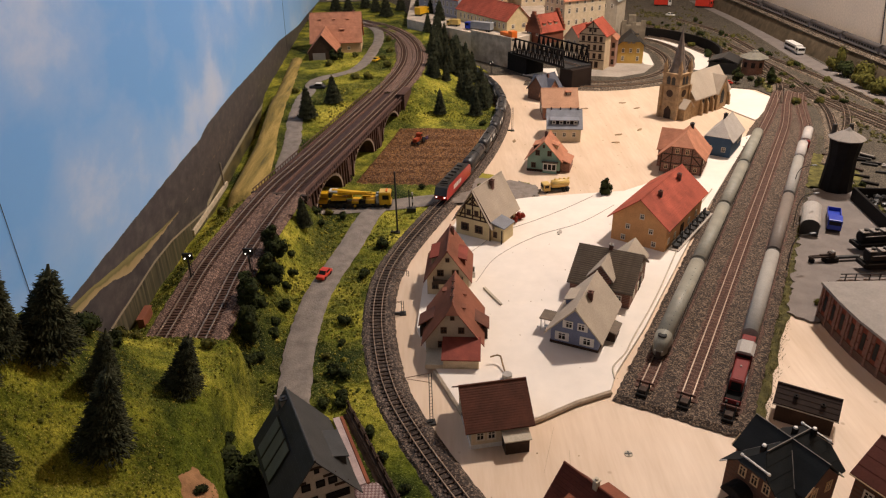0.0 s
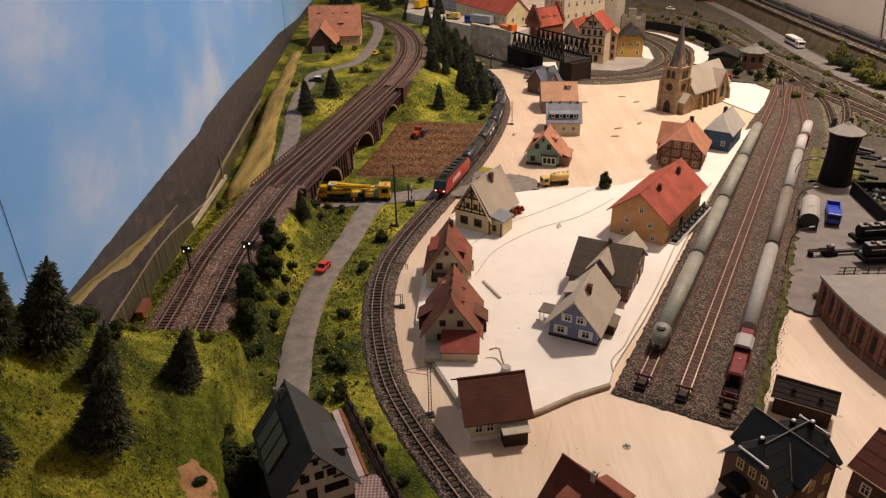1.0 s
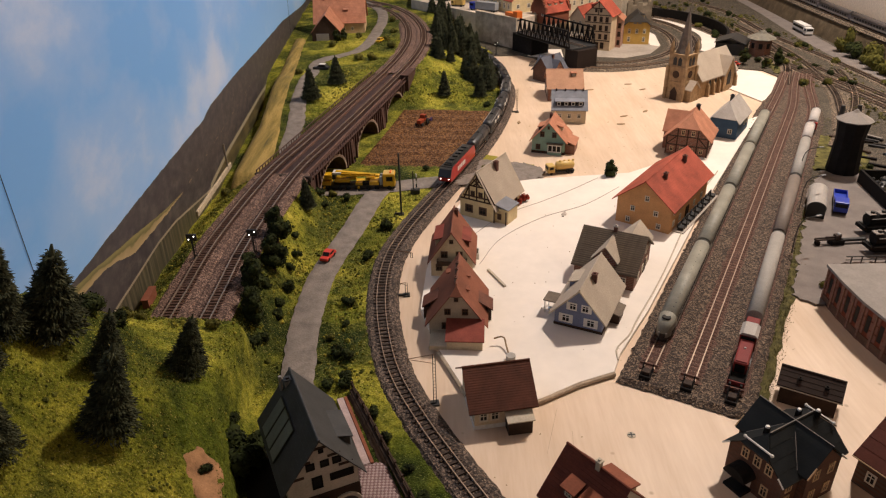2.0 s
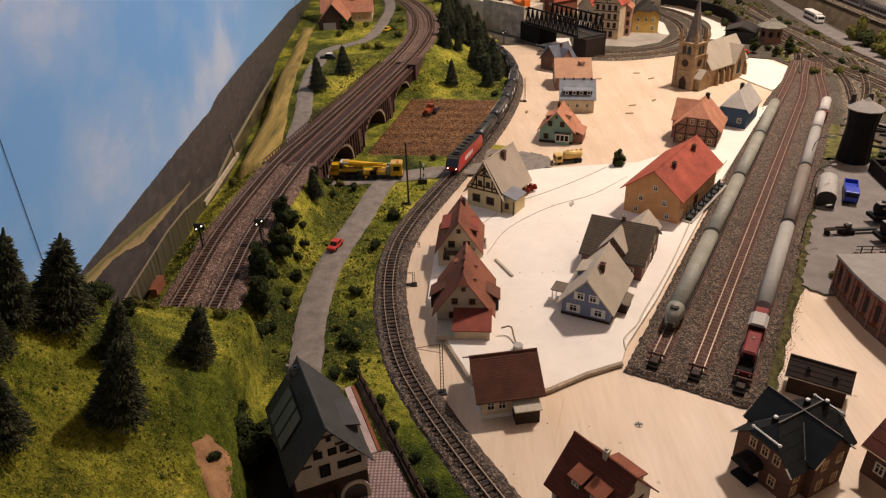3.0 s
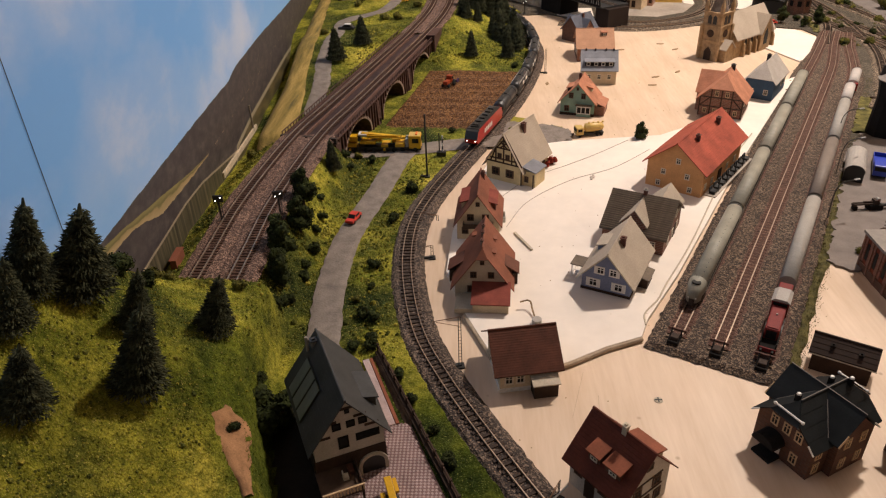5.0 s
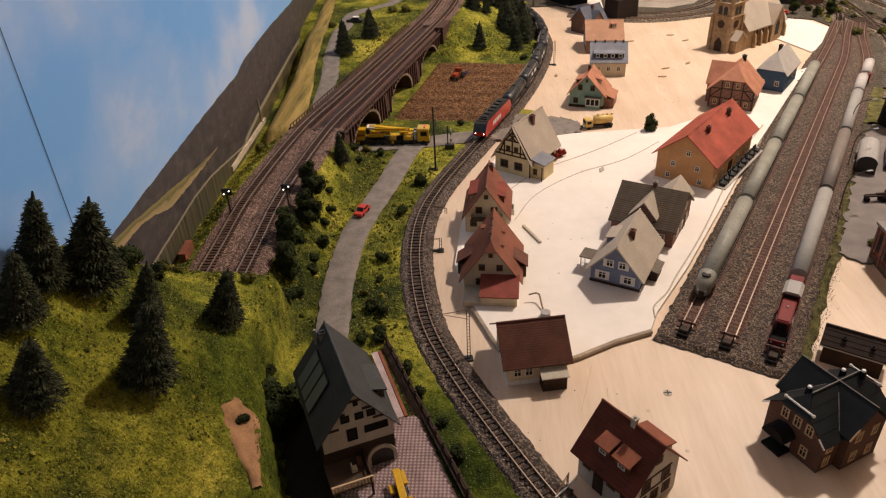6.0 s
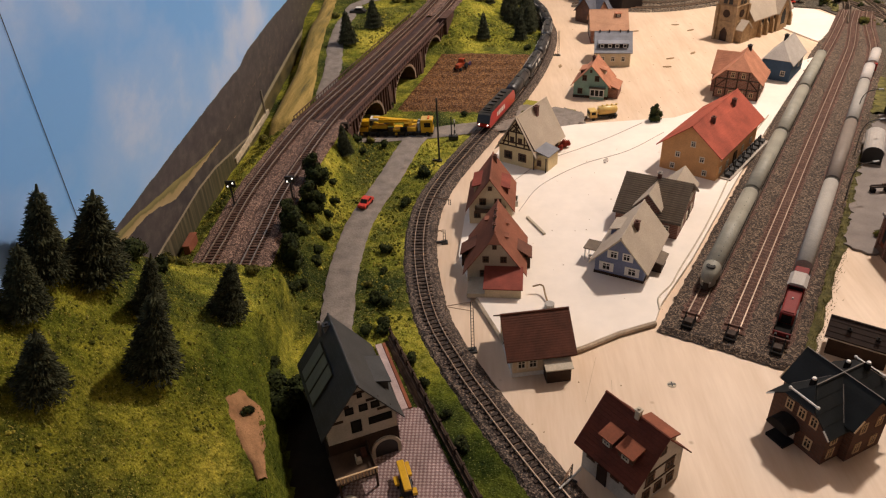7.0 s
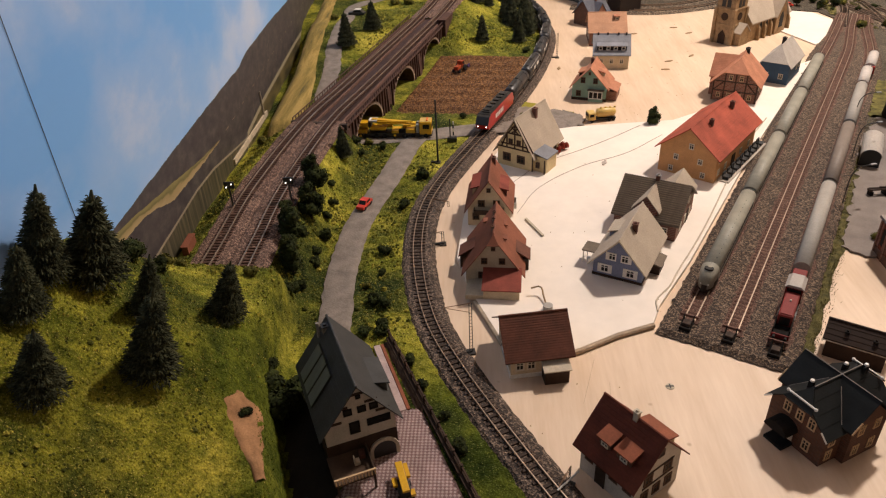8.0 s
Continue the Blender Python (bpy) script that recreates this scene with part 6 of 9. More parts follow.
# green house
h = House("house", "pale green house with orange-red gable roof", "house", 16.3, 106.6, 0.02, -18, 5.2, 5.2, 2.3, 5.1, M_GREENWALL, R_ORANGE, group="town houses", eave=0.45)
h.windows("f", (-1.0, 0.9), 2.7, w=0.7, h=0.9, frame=M_FRAME_DARK)
h.window("f", -0.05, 4.0, 0.35, 0.5, M_FRAME_DARK)
h.window("f", -1.6, 0.6, 0.75, 0.9, M_FRAME_DARK)
part("canopy", boxes((-0.2, 2.35, -0.62, 0, 1.72, 1.84)), R_DARKGREY, h.root, "dark bay roof")
bay_ = part("bay", boxes((0.0, 2.15, -0.42, 0, -0.1, 1.72)), M_GREENWALL, h.root)
part("bay_frame", boxes((0.0, 2.15, -0.47, -0.42, 0.45, 0.58), (0.0, 2.15, -0.47, -0.42, 1.5, 1.64), *[(x_, x_ + 0.13, -0.47, -0.42, 0.58, 1.5) for x_ in (0.0, 0.67, 1.34, 2.02)]), M_WHITE, bay_, "white bay window frame")
part("bay_glass", boxes((0.13, 2.02, -0.44, -0.421, 0.58, 1.5)), M_GLASS_DARK, bay_)
part("plinth", boxes((-2.66, 2.66, -0.06, 5.26, -0.1, 0.4)), M_DARKWOOD, h.root)
h.annex(2.55, 4.1, 0.6, 4.2, 1.5, 2.2, M_BRICK, R_ORANGE, "r")
h.shed_dormer(1, 2.6, 1.8, 1.4, 1.2, 0.7, M_CREAM, R_ORANGE)
h.shed_dormer(-1, 2.6, 1.9, 2.2, 1.2, 0.7, M_DARKWOOD, R_ORANGE)
h.chimney(3.4, -0.3, 0.7, 0.22)

# three houses behind it
h = House("house", "pale house with blue-grey slate roof and dormers", "house", 19.4, 124.6, 0.02, -96, 6.6, 5.8, 2.6, 5.0, M_CREAM, R_BLUEGREY, group="town houses", eave=0.3)
h.shed_dormer(1, 2.9, 2.75, 4.9, 1.3, 0.8, M_PIT, R_BLUEGREY, False)
dz_ = h.hr - 2.75 * h.k + 0.1
for u in (1.0, 2.3, 3.5, 4.8):
    part("dormer_window", boxes((2.74, 2.82, u - 0.32, u - 0.22, dz_, dz_ + 0.62), (2.74, 2.82, u + 0.22, u + 0.32, dz_, dz_ + 0.62), (2.74, 2.82, u - 0.22, u + 0.22, dz_, dz_ + 0.1), (2.74, 2.82, u - 0.22, u + 0.22, dz_ + 0.52, dz_ + 0.62)), M_WHITE, h.root, "white dormer window frame")
for u in (0.6, 2.2, 4.0, 5.3):
    h.chimney(u, 0.1, 0.28, 0.1, M_DARKWOOD)
h.windows("r", (1.2, 2.9, 4.6), 0.9, w=0.7, h=0.9)
h.windows("f", (-1.6, 0, 1.6), 0.8)
h = House("house", "brick house with pale orange tile roof", "house", 20.2, 138.2, 0.02, -93, 7.4, 6.6, 2.6, 5.2, M_BRICK, mat("pale_orange_tiles", (0.46, 0.25, 0.15), 0.7, 0.12, 60, 700, 0.2), group="town houses", eave=0.3)
h.windows("f", (-1.6, 0, 1.6), 0.8)
h.windows("r", (1.2, 3.2, 5.2), 0.8)
h.shed_dormer(1, 5.0, 1.5, 0.9, 0.8, 0.7, M_DARKWOOD, R_ORANGE)
h = House("house", "small house with blue-grey crossed roofs", "house", 20.4, 148.6, 0.02, -50, 4.6, 5.4, 2.4, 5.0, M_BRICK_DARK, R_SLATE, group="town houses")
h.cross_gable(-1, 2.6, 2.8, 0.5, 4.6, 2.6, M_BRICK_DARK, R_SLATE)
h.cross_gable(1, 2.6, 2.4, 0.3, 4.4, 2.8, M_BRICK, R_SLATE)
h.chimney(3.0, 0.5, 0.6, 0.2)

# near dark-red-roofed house
h = House("house", "house with very dark red roof and orange dormers", "house", 8.3, 36.6, 0.0, -141.7, 4.5, 4.8, 3.05, 5.6, paint("grey_white_render", (0.48, 0.44, 0.38)), R_DARKRED, group="town houses", eave=0.55, verge=0.35, course=0.3)
for u, w_ in ((1.75, 1.0), (3.4, 1.25)):
    h.shed_dormer(1, u, 1.95, w_, 1.35, 0.75, M_BRICK_DARK, R_RUST)
h.shed_dormer(-1, 3.5, 1.5, 2.2, 1.0, 0.7, M_CREAM, R_RUST)
h.chimney(2.55, 0.05, 0.6, 0.17, M_GREYCREAM)
h.windows("b", (-1.0, 0.95), 1.9, w=0.85, h=0.9, frame=M_FRAME_DARK)
h.windows("b", (-1.2, 0.0, 1.2), 0.4, w=0.75, h=0.95, frame=M_FRAME_DARK)
h.window("b", 0.0, 3.9, 0.6, 0.6, M_FRAME_DARK)
h.beams("b", [(-1.5, 1.7, 1.6, 1.7), (-1.5, 2.9, 1.5, 2.9)], 0.12)
h.windows("r", (0.8, 3.0, 4.2), 1.4, w=0.75, h=0.9, frame=M_FRAME_DARK)
h.door("r", 1.9, 0.7, 1.5)

# brick villa: hipped main roof crossed by a gabled wing, all in black slate
VLn, VR, VM, VD = 6.2, 5.15, 3.45, 3.1
v_ = House("brick_villa", "dark red-brick villa with crossed black slate roofs", "house", 21.95, 37.45, 0.0, -61.5, 4.7, VLn, 3.1, VR, M_BRICK_DEEP, R_BLACK, eave=0.32, verge=0.38, course=0.9)
v_.half_hip(1.15, depth=0.65)
v_.half_hip(1.15, depth=0.65, back=True)
vi = v_.root
# the crossing wing, its ridge level with the main one
part("wing_wall", extrude(B(), [(VM - 1.75, -0.1), (VM + 1.75, -0.1), (VM + 1.75, 3.3), (VM, 5.0), (VM - 1.75, 3.3)], -2.95, 2.95, "x"), M_BRICK_DEEP, vi)
for s_ in (-1, 1):
    prof = [(VM, VR + 0.12)] + [(VM + s_ * 2.1 * i / 4, VR + 0.12 - 2.05 * i / 4 + 0.02 * (i % 2)) for i in range(1, 5)] + [(VM + s_ * 2.1, VR - 2.05), (VM, VR)]
    part("wing_roof", extrude(B(), prof, -VD, VD, "x"), R_BLACK, vi)
    for q in (-1, 1):
        part("barge_board", rod(B(), (s_ * (VD + 0.03), VM + q * 2.12, VR - 1.97), (s_ * (VD + 0.03), VM + q * 1.35, VR - 1.2), 0.06, 7), M_WHITE if q > 0 else M_TAN, vi, "pale barge board end")
for y_ in (-0.2, VLn + 0.2):
    bb = part("gable_board", rod(B(), (-1.15, y_, VR - 0.6), (1.15, y_, VR - 0.6), 0.075, 8), M_WHITE, vi, "white board along the hip's eave")
    for sx in (-1.15, 1.15):
        bm = B()
        bmesh.ops.create_icosphere(bm, subdivisions=2, radius=0.13, matrix=Matrix.Translation((sx, y_, VR - 0.6)))
        part("knob", bm, M_WHITE, bb)
for sx in (-1, 1):
    part("verge_board", rod(B(), (sx * 2.66, -0.42, 2.82), (sx * 2.1, -0.42, 3.34), 0.06, 6), M_WHITE, vi)
    part("valley_strip", rod(B(), (sx * 0.5, 2.95, VR - 0.36), (sx * 2.2, 1.45, VR - 1.85), 0.035, 5), M_CANVAS, vi)
part("ridge_wire", rod(B(), (0, 0.8, VR + 0.16), (0, VLn - 0.8, VR + 0.16), 0.035, 6), M_CANVAS, vi)
part("ridge_wire", rod(B(), (-VD, VM, VR + 0.17), (VD, VM, VR + 0.17), 0.035, 6), M_CANVAS, vi)
wa, wb = window_meshes(0.62, 0.95, M_TAN, True)
for u_, z_ in ((-0.95, 2.55), (0.1, 2.55), (1.1, 2.55), (1.1, 0.5)):
    place("pane", wb, place("window", wa, vi, cm(u_, 0, z_)))
for u_, z_ in ((0.7, 1.75), (0.7, 0.4), (6.0, 1.75)):
    place("pane", wb, place("window", wa, vi, cm(2.35, u_, z_, 0, 0, 90)))
for u_, z_ in ((2.6, 2.4), (4.2, 2.4), (2.6, 0.5), (4.2, 0.5)):
    place("pane", wb, place("window", wa, vi, cm(2.95, u_, z_, 0, 0, 90)))
    place("pane", wb, place("window", wa, vi, cm(-2.95, u_, z_, 0, 0, -90)))
en = part("porch", boxes((-1.45, 0.15, -1.1, 0, -0.05, 0.25)), M_PIT, vi, "black canopied entrance porch")
hood = [(-0.65 + 0.95 * math.cos(math.pi * i / 10), 1.45 + 0.75 * math.sin(math.pi * i / 10)) for i in range(11)]
part("porch_canopy", extrude(B(), hood, -1.25, 0.0), M_PIT, en)
for sx in (-1.35, 0.05):
    part("porch_bracket", extrude(B(), [(-1.15, 1.45), (-0.15, 1.45), (-0.15, 0.5), (-0.4, 0.75)], sx - 0.06, sx + 0.06, "x"), M_WHITE, en, "white bracket")
for x_, y_ in ((-0.45, 1.05), (-0.65, 4.75), (0.3, 5.5)):
    z_ = VR - abs(x_) * 0.87
    c = part("chimney", boxes((x_ - 0.16, x_ + 0.16, y_ - 0.16, y_ + 0.16, z_ - 0.4, z_ + 0.6)), M_PIT, vi)
    part("chimney_cap", rod(B(), (x_, y_, z_ + 0.6), (x_, y_, z_ + 0.72), 0.17, 10, 0.13), M_WHITE, c)

# low brown shed
h = House("shed", "low dark-brown shed with a pale gutter line", "shed", 28.7, 48.3, 0.0, -121, 2.6, 4.4, 2.0, 2.95, M_DARKWOOD, paint("dark_umber_tiles", (0.034, 0.02, 0.015)), eave=0.2, course=1.0)
part("gutter", rod(B(), (1.53, -0.35, 1.78), (1.53, 4.75, 1.78), 0.06, 6), M_GREYCREAM, h.root)
h.chimney(1.3, 0.7, 0.12, 0.14, M_PIT)
h.chimney(3.4, 0.8, 0.12, 0.14, M_PIT)

# dark red-brown house beside the villa
h = House("house", "dark house with red-brown roof and pale gutter", "house", 35.0, 34.2, 0.0, 29.4, 5.0, 6.0, 2.9, 4.8, M_BRICK_DEEP, paint("dull_maroon_tiles", (0.10, 0.028, 0.018)), group="town houses", eave=0.4, verge=0.3, course=0.9)
part("gutter", rod(B(), (-2.92, -0.3, 2.58), (-2.92, 6.3, 2.58), 0.06, 6), M_TAN, h.root)
h.windows("l", (1.2, 3.0, 4.8), 0.8, w=0.75, h=1.0)
h.windows("b", (-1.2, 1.2), 1.0, w=0.75, h=1.0)
h.chimney(3.0, 0.5, 0.7, 0.2)

# near house with anthracite roof
h = House("house", "tall white house with anthracite roof and skylights", "house", -8.85, 35.3, 0.3, 23.5, 5.0, 7.6, 4.3, 7.7, paint("off_white_render", (0.50, 0.44, 0.36)), R_ANTHRACITE, group="town houses", eave=0.5, verge=0.45, course=0.5)
h.windows("f", (-0.75, 0.25, 1.1), 5.0, w=0.62, h=0.6, frame=M_PIT, bars=False)
h.window("f", 0.1, 6.3, 0.35, 0.4, M_PIT, False)
h.window("f", 1.35, 3.55, 1.7, 0.65, M_PIT, False)
h.window("f", -0.4, 3.2, 0.75, 1.1, M_PIT, False)
h.beams("f", [(-2.1, 4.55, -1.25, 4.55), (1.2, 4.75, 2.2, 4.75), (0.5, 5.85, 1.4, 5.85), (-1.3, 5.75, -0.7, 5.75), (-0.6, 6.75, 0.6, 6.75)], 0.2)
part("ground_floor", boxes((-2.56, 2.56, -0.06, 7.66, -0.3, 2.6)), M_DARKWOOD, h.root, "dark brown ground floor")
arch = [(1.5 + 0.85 * math.cos(math.pi * i / 10), 0.9 + 0.85 * math.sin(math.pi * i / 10)) for i in range(11)]
# flat black plate; the garage's dark inside is painted by its colour
ga = part("garage_arch", extrude(B(), [(2.35, -0.3)] + arch + [(0.65, -0.3)], -0.14, -0.06), M_BLACK, h.root, "black arched plate painting the dark garage inside")
ring_ = [(1.5 + 1.1 * math.cos(math.pi * i / 10), 0.9 + 1.1 * math.sin(math.pi * i / 10)) for i in range(11)]
part("arch_frame", extrude(B(), [(2.6, -0.3)] + ring_ + [(0.4, -0.3), (0.65, -0.3)] + arch[::-1] + [(2.35, -0.3)], -0.22, -0.06), M_GREYCREAM, ga, "pale arch surround")
bal = part("balcony", boxes((-2.7, 0.15, -2.7, -0.06, 1.5, 1.64)), paint("brown_deck_boards", (0.075, 0.045, 0.028), spread=0.3), h.root, "brown timber balcony with pale balusters")
for i in range(13):
    part("baluster", boxes((-2.66 + i * 0.228, -2.56 + i * 0.228, -2.7, -2.62, 1.64, 2.12)), M_TAN, bal)
part("rail", boxes((-2.7, 0.2, -2.73, -2.6, 2.12, 2.20)), M_TAN, bal)
part("side_rail", boxes((0.08, 0.18, -2.6, -0.1, 2.12, 2.2), (0.1, 0.16, -2.6, -0.1, 1.64, 1.9)), M_DARKWOOD, bal)
part("balcony_chair", boxes((-1.0, -0.6, -1.5, -1.1, 1.64, 1.95), (-1.0, -0.92, -1.5, -1.1, 1.95, 2.3)), M_GREYCREAM, bal, "pale balcony chair")
part("flower_box", boxes((-0.5, -0.1, -1.1, -0.4, 1.64, 1.95), chamfer=0.05), R_BARK, bal, "brown flower box")
for i in (0, 1):
    part("post", boxes((-2.6 + i * 2.6, -2.45 + i * 2.6, -2.65, -2.5, -0.3, 1.5)), M_DARKWOOD, bal)
h.shed_dormer(1, 3.4, 2.65, 2.7, 1.6, 0.95, paint("dark_dormer_cladding", (0.08, 0.07, 0.06)), R_ANTHRACITE)
sl_ = math.degrees(math.atan(h.k))
for u in (3.3, 4.65, 6.0):
    xs = -1.85
    sky = part("skylight", boxes((-1.5, 1.5, -0.63, 0.63, 0.1, 0.16)), M_BLACK, h.root, "grey roof window", m=cm(xs, u, h.hr + xs * h.k + 0.04, 0, -sl_, 0))
    part("skylight_glass", boxes((-1.42, 1.42, -0.55, 0.55, 0.16, 0.18)), paint("skylight_grey", (0.13, 0.14, 0.135), rough=0.3), sky)
part("vent_pipe", rod(B(), (-0.9, 7.3, h.hr - 0.9 * h.k), (-0.9, 7.3, h.hr + 0.1), 0.13, 8), M_CANVAS, h.root)
h.chimney(7.1, -0.4, 0.35, 0.24, M_CANVAS, M_BLACK)

# farmhouse below the far bend
h = House("farmhouse", "farmhouse with broad salmon tile roof", "house", -31.3, 182, 4.6, -88, 8.6, 12, 3.2, 9.0, M_TAN, R_ORANGE, eave=0.5, verge=0.4, course=0.4)
h.windows("r", (7.0, 9.0), 0.8)
for u in (2.2, 5.6, 9.0):
    h.shed_dormer(1, u, 1.2, 0.5, 0.4, 0.25, R_DARKRED, R_ORANGE, False)
h.shed_dormer(1, 7.6, 3.0, 1.0, 0.8, 0.5, R_REDBROWN, R_ORANGE, False)
h.cross_gable(1, 3.6, 6.6, 9.0, 6.2, 2.4, M_DARKWOOD, R_ORANGE, 0)
part("barn_door", boxes((-2.3, 0.6, -0.12, 0.02, 0.1, 2.0)), M_CANVAS, h.root, "grey barn door", m=cm(4.3 + 9.0, 3.6, 0, 0, 0, 90))
h.chimney(10.4, -0.4, 0.8, 0.25)

# church
ch = thing("church", "tan stone church with tall spire and pale roof", "church", 45.4, 135.0, 0.02, -50)
g = 3.0
bm = B()
extrude(bm, [(-g, -0.05), (g, -0.05), (g, 3.9), (0, 7.6), (-g, 3.9)], 2.0, 14.5)
part("nave", bm, M_CHURCH, ch)
k = 3.7 / 3.0
for s in (-1, 1):
    part("nave_roof", extrude(B(), [(0, 7.75), (s * 3.5, 7.75 - k * 3.5), (s * 3.5, 7.55 - k * 3.5), (0, 7.55)], 1.9, 14.9), R_GREY, ch, "pale grey-beige roof")
for s in (-1, 1):
    for i in range(6):
        y_ = 4.6 + i * 2.0
        part("buttress", extrude(B(), [(s * g, -0.05), (s * (g + 0.75), -0.05), (s * (g + 0.6), 2.2), (s * g, 3.2)], y_ - 0.22, y_ + 0.22), M_CHURCH, ch)
        if i < 5:
            part("nave_window", extrude(B(), [(y_ + 0.6, 1.0), (y_ + 1.4, 1.0), (y_ + 1.4, 2.6), (y_ + 1.0, 3.2), (y_ + 0.6, 2.6)], s * g - 0.04, s * g + 0.04, "x"), M_GLASS_DARK, ch)
tg = part("transept", extrude(B(), [(9.6, -0.05), (13.0, -0.05), (13.0, 3.6), (11.3, 6.4), (9.6, 3.6)], 0.0, 3.7, "x"), M_CHURCH, ch)
for s in (-1, 1):
    part("transept_roof", extrude(B(), [(11.3, 6.7), (11.3 + s * 2.05, 3.35), (11.3 + s * 2.05, 3.12), (11.3, 6.45)], 0.0, 4.0, "x"), R_GREY, tg, "pale grey-beige roof")
part("transept_window", extrude(B(), [(10.7, 1.2), (11.9, 1.2), (11.9, 3.2), (11.3, 4.2), (10.7, 3.2)], 3.66, 3.75, "x"), M_GLASS_DARK, tg)
pc = part("side_porch", extrude(B(), [(-1.2, -0.05), (1.6, -0.05), (1.6, 2.3), (0.2, 3.6), (-1.2, 2.3)], 1.85, 3.3, "x"), M_CHURCH, ch)
for s in (-1, 1):
    part("porch_roof", extrude(B(), [(0.2, 3.85), (0.2 + s * 1.6, 2.3), (0.2 + s * 1.6, 2.12), (0.2, 3.65)], 1.85, 3.5, "x"), R_GREY, pc, "pale porch roof")
tw = part("tower", boxes((-1.85, 1.85, -1.85, 1.85, -0.05, 8.6)), M_CHURCH, ch)
for z_ in (3.4, 6.2, 8.5):
    part("string_course", boxes((-2.0, 2.0, -2.0, 2.0, z_, z_ + 0.2)), M_CHURCH, tw)
for s, m_ in ((0, cm(0, -1.85, 0)), (1, cm(1.85, 0, 0, 0, 0, 90)), (2, cm(-1.85, 0, 0, 0, 0, -90))):
    part("belfry_opening", extrude(B(), [(-0.9, 6.6), (-0.15, 6.6), (-0.15, 7.8), (-0.5, 8.2), (-0.9, 7.8)], -0.05, 0.05), M_BLACK, tw, m=m_)
    part("belfry_opening", extrude(B(), [(0.15, 6.6), (0.9, 6.6), (0.9, 7.8), (0.5, 8.2), (0.15, 7.8)], -0.05, 0.05), M_BLACK, tw, m=m_)
    bm = B()
    bmesh.ops.create_cone(bm, cap_ends=True, segments=20, radius1=0.7, radius2=0.7, depth=0.12, matrix=Matrix.Translation((0, 0, 4.9)) @ Matrix.Rotation(math.pi / 2, 4, "X"))
    part("clock_face", bm, M_DARKWOOD, tw, m=m_)
part("portal", extrude(B(), [(-0.7, 0), (0.7, 0), (0.7, 1.6), (0, 2.5), (-0.7, 1.6)], -1.95, -1.8), M_DARKWOOD, tw)
for sx in (-1, 1):
    for sy in (-1, 1):
        part("corner_buttress", boxes((sx * 1.85 - 0.3, sx * 1.85 + 0.3, sy * 1.85 - 0.3, sy * 1.85 + 0.3, -0.05, 6.3)), M_CHURCH, tw)
        bm = B()
        box(bm, sx * 1.6 - 0.3, sx * 1.6 + 0.3, sy * 1.6 - 0.3, sy * 1.6 + 0.3, 8.6, 9.7)
        bmesh.ops.create_cone(bm, cap_ends=True, segments=4, radius1=0.5, radius2=0.0, depth=1.8, matrix=Matrix.Translation((sx * 1.6, sy * 1.6, 10.5)) @ Matrix.Rotation(math.pi / 4, 4, "Z"))
        part("pinnacle", bm, M_CHURCH, tw)
bm = B()
lathe(bm, [(1.7, 8.6), (1.35, 9.6), (0.8, 12.4), (0.05, 16.8)], 8)
part("spire", bm, mat("grey_spire_slate", (0.16, 0.13, 0.11), 0.7, 0.25, 120, 600, 0.3), ch, "grey slate spire")

# engine shed with curved brick front
FR = [(39.3, 62.8), (39.2, 59.4), (39.35, 56.0), (39.9, 52.6), (41.0, 48.6), (43.2, 44.4)]
P_PANEL = paint("pale_brick_panel", (0.23, 0.105, 0.075), spread=0.25)
shed = thing("engine_shed", "brick engine shed with slightly curved front and pale flat roof", "engine shed")
bm = B()
extrude(bm, FR + [(72, 44), (72, 62.8)], -0.05, 3.9, "z")
part("wall", bm, mat("red_shed_brick", (0.19, 0.045, 0.024), 0.85, 0.3, 150, 700, 0.4), shed)
out = [(x - 0.3, y + (0.3 if i == 0 else 0)) for i, (x, y) in enumerate(FR)]
bm = B()
extrude(bm, out + [(72.5, 43.6), (72.5, 63.1)], 3.92, 4.2, "z")
part("roof", bm, M_CANVAS, shed, "pale grey felt roof")
for (x0, y0), (x1, y1) in zip(FR, FR[1:]):
    d = Vector((x1 - x0, y1 - y0, 0))
    ln = d.length
    a = math.degrees(math.atan2(d.y, d.x))
    for s in (0.0, 0.5):
        m_, w_ = cm(x0, y0, 0, 0, 0, a), ln * 0.5
        part("pier", boxes((s * ln - 0.14, s * ln + 0.14, -0.16, 0.1, 0, 3.85)), M_BRICK, shed, m=m_)
        part("plinth", boxes((s * ln + 0.14, s * ln + w_ - 0.14, -0.1, 0.05, 0, 0.85)), M_BRICK_DARK, shed, m=m_)
        part("shed_window", boxes((s * ln + w_ * 0.36, s * ln + w_ * 0.64, -0.05, 0.05, 1.35, 3.1)), M_GLASS_DARK, shed, m=m_)
        for c0, c1 in ((0.1, 0.3), (0.7, 0.9)):
            for z0, z1 in ((0.98, 1.8), (1.94, 2.74), (2.88, 3.66)):
                part("brick_panel", boxes((s * ln + w_ * c0, s * ln + w_ * c1, -0.08, 0.05, z0, z1)), P_PANEL, shed, m=m_)
bm = B()
for i in range(5):
    for s in (0, 1.1):
        rod(bm, (43 + i * 2.6 + s, 65.6, 0.0), (43 + i * 2.6 + s, 65.6, 3.6), 0.07, 6)
rod(bm, (42.4, 65.6, 3.6), (62, 65.6, 3.6), 0.07, 6)
rod(bm, (42.4, 65.6, 3.2), (62, 65.6, 3.2), 0.05, 6)
part("roof_railing", bm, M_DARKSTEEL, shed, "thin dark roof railing")

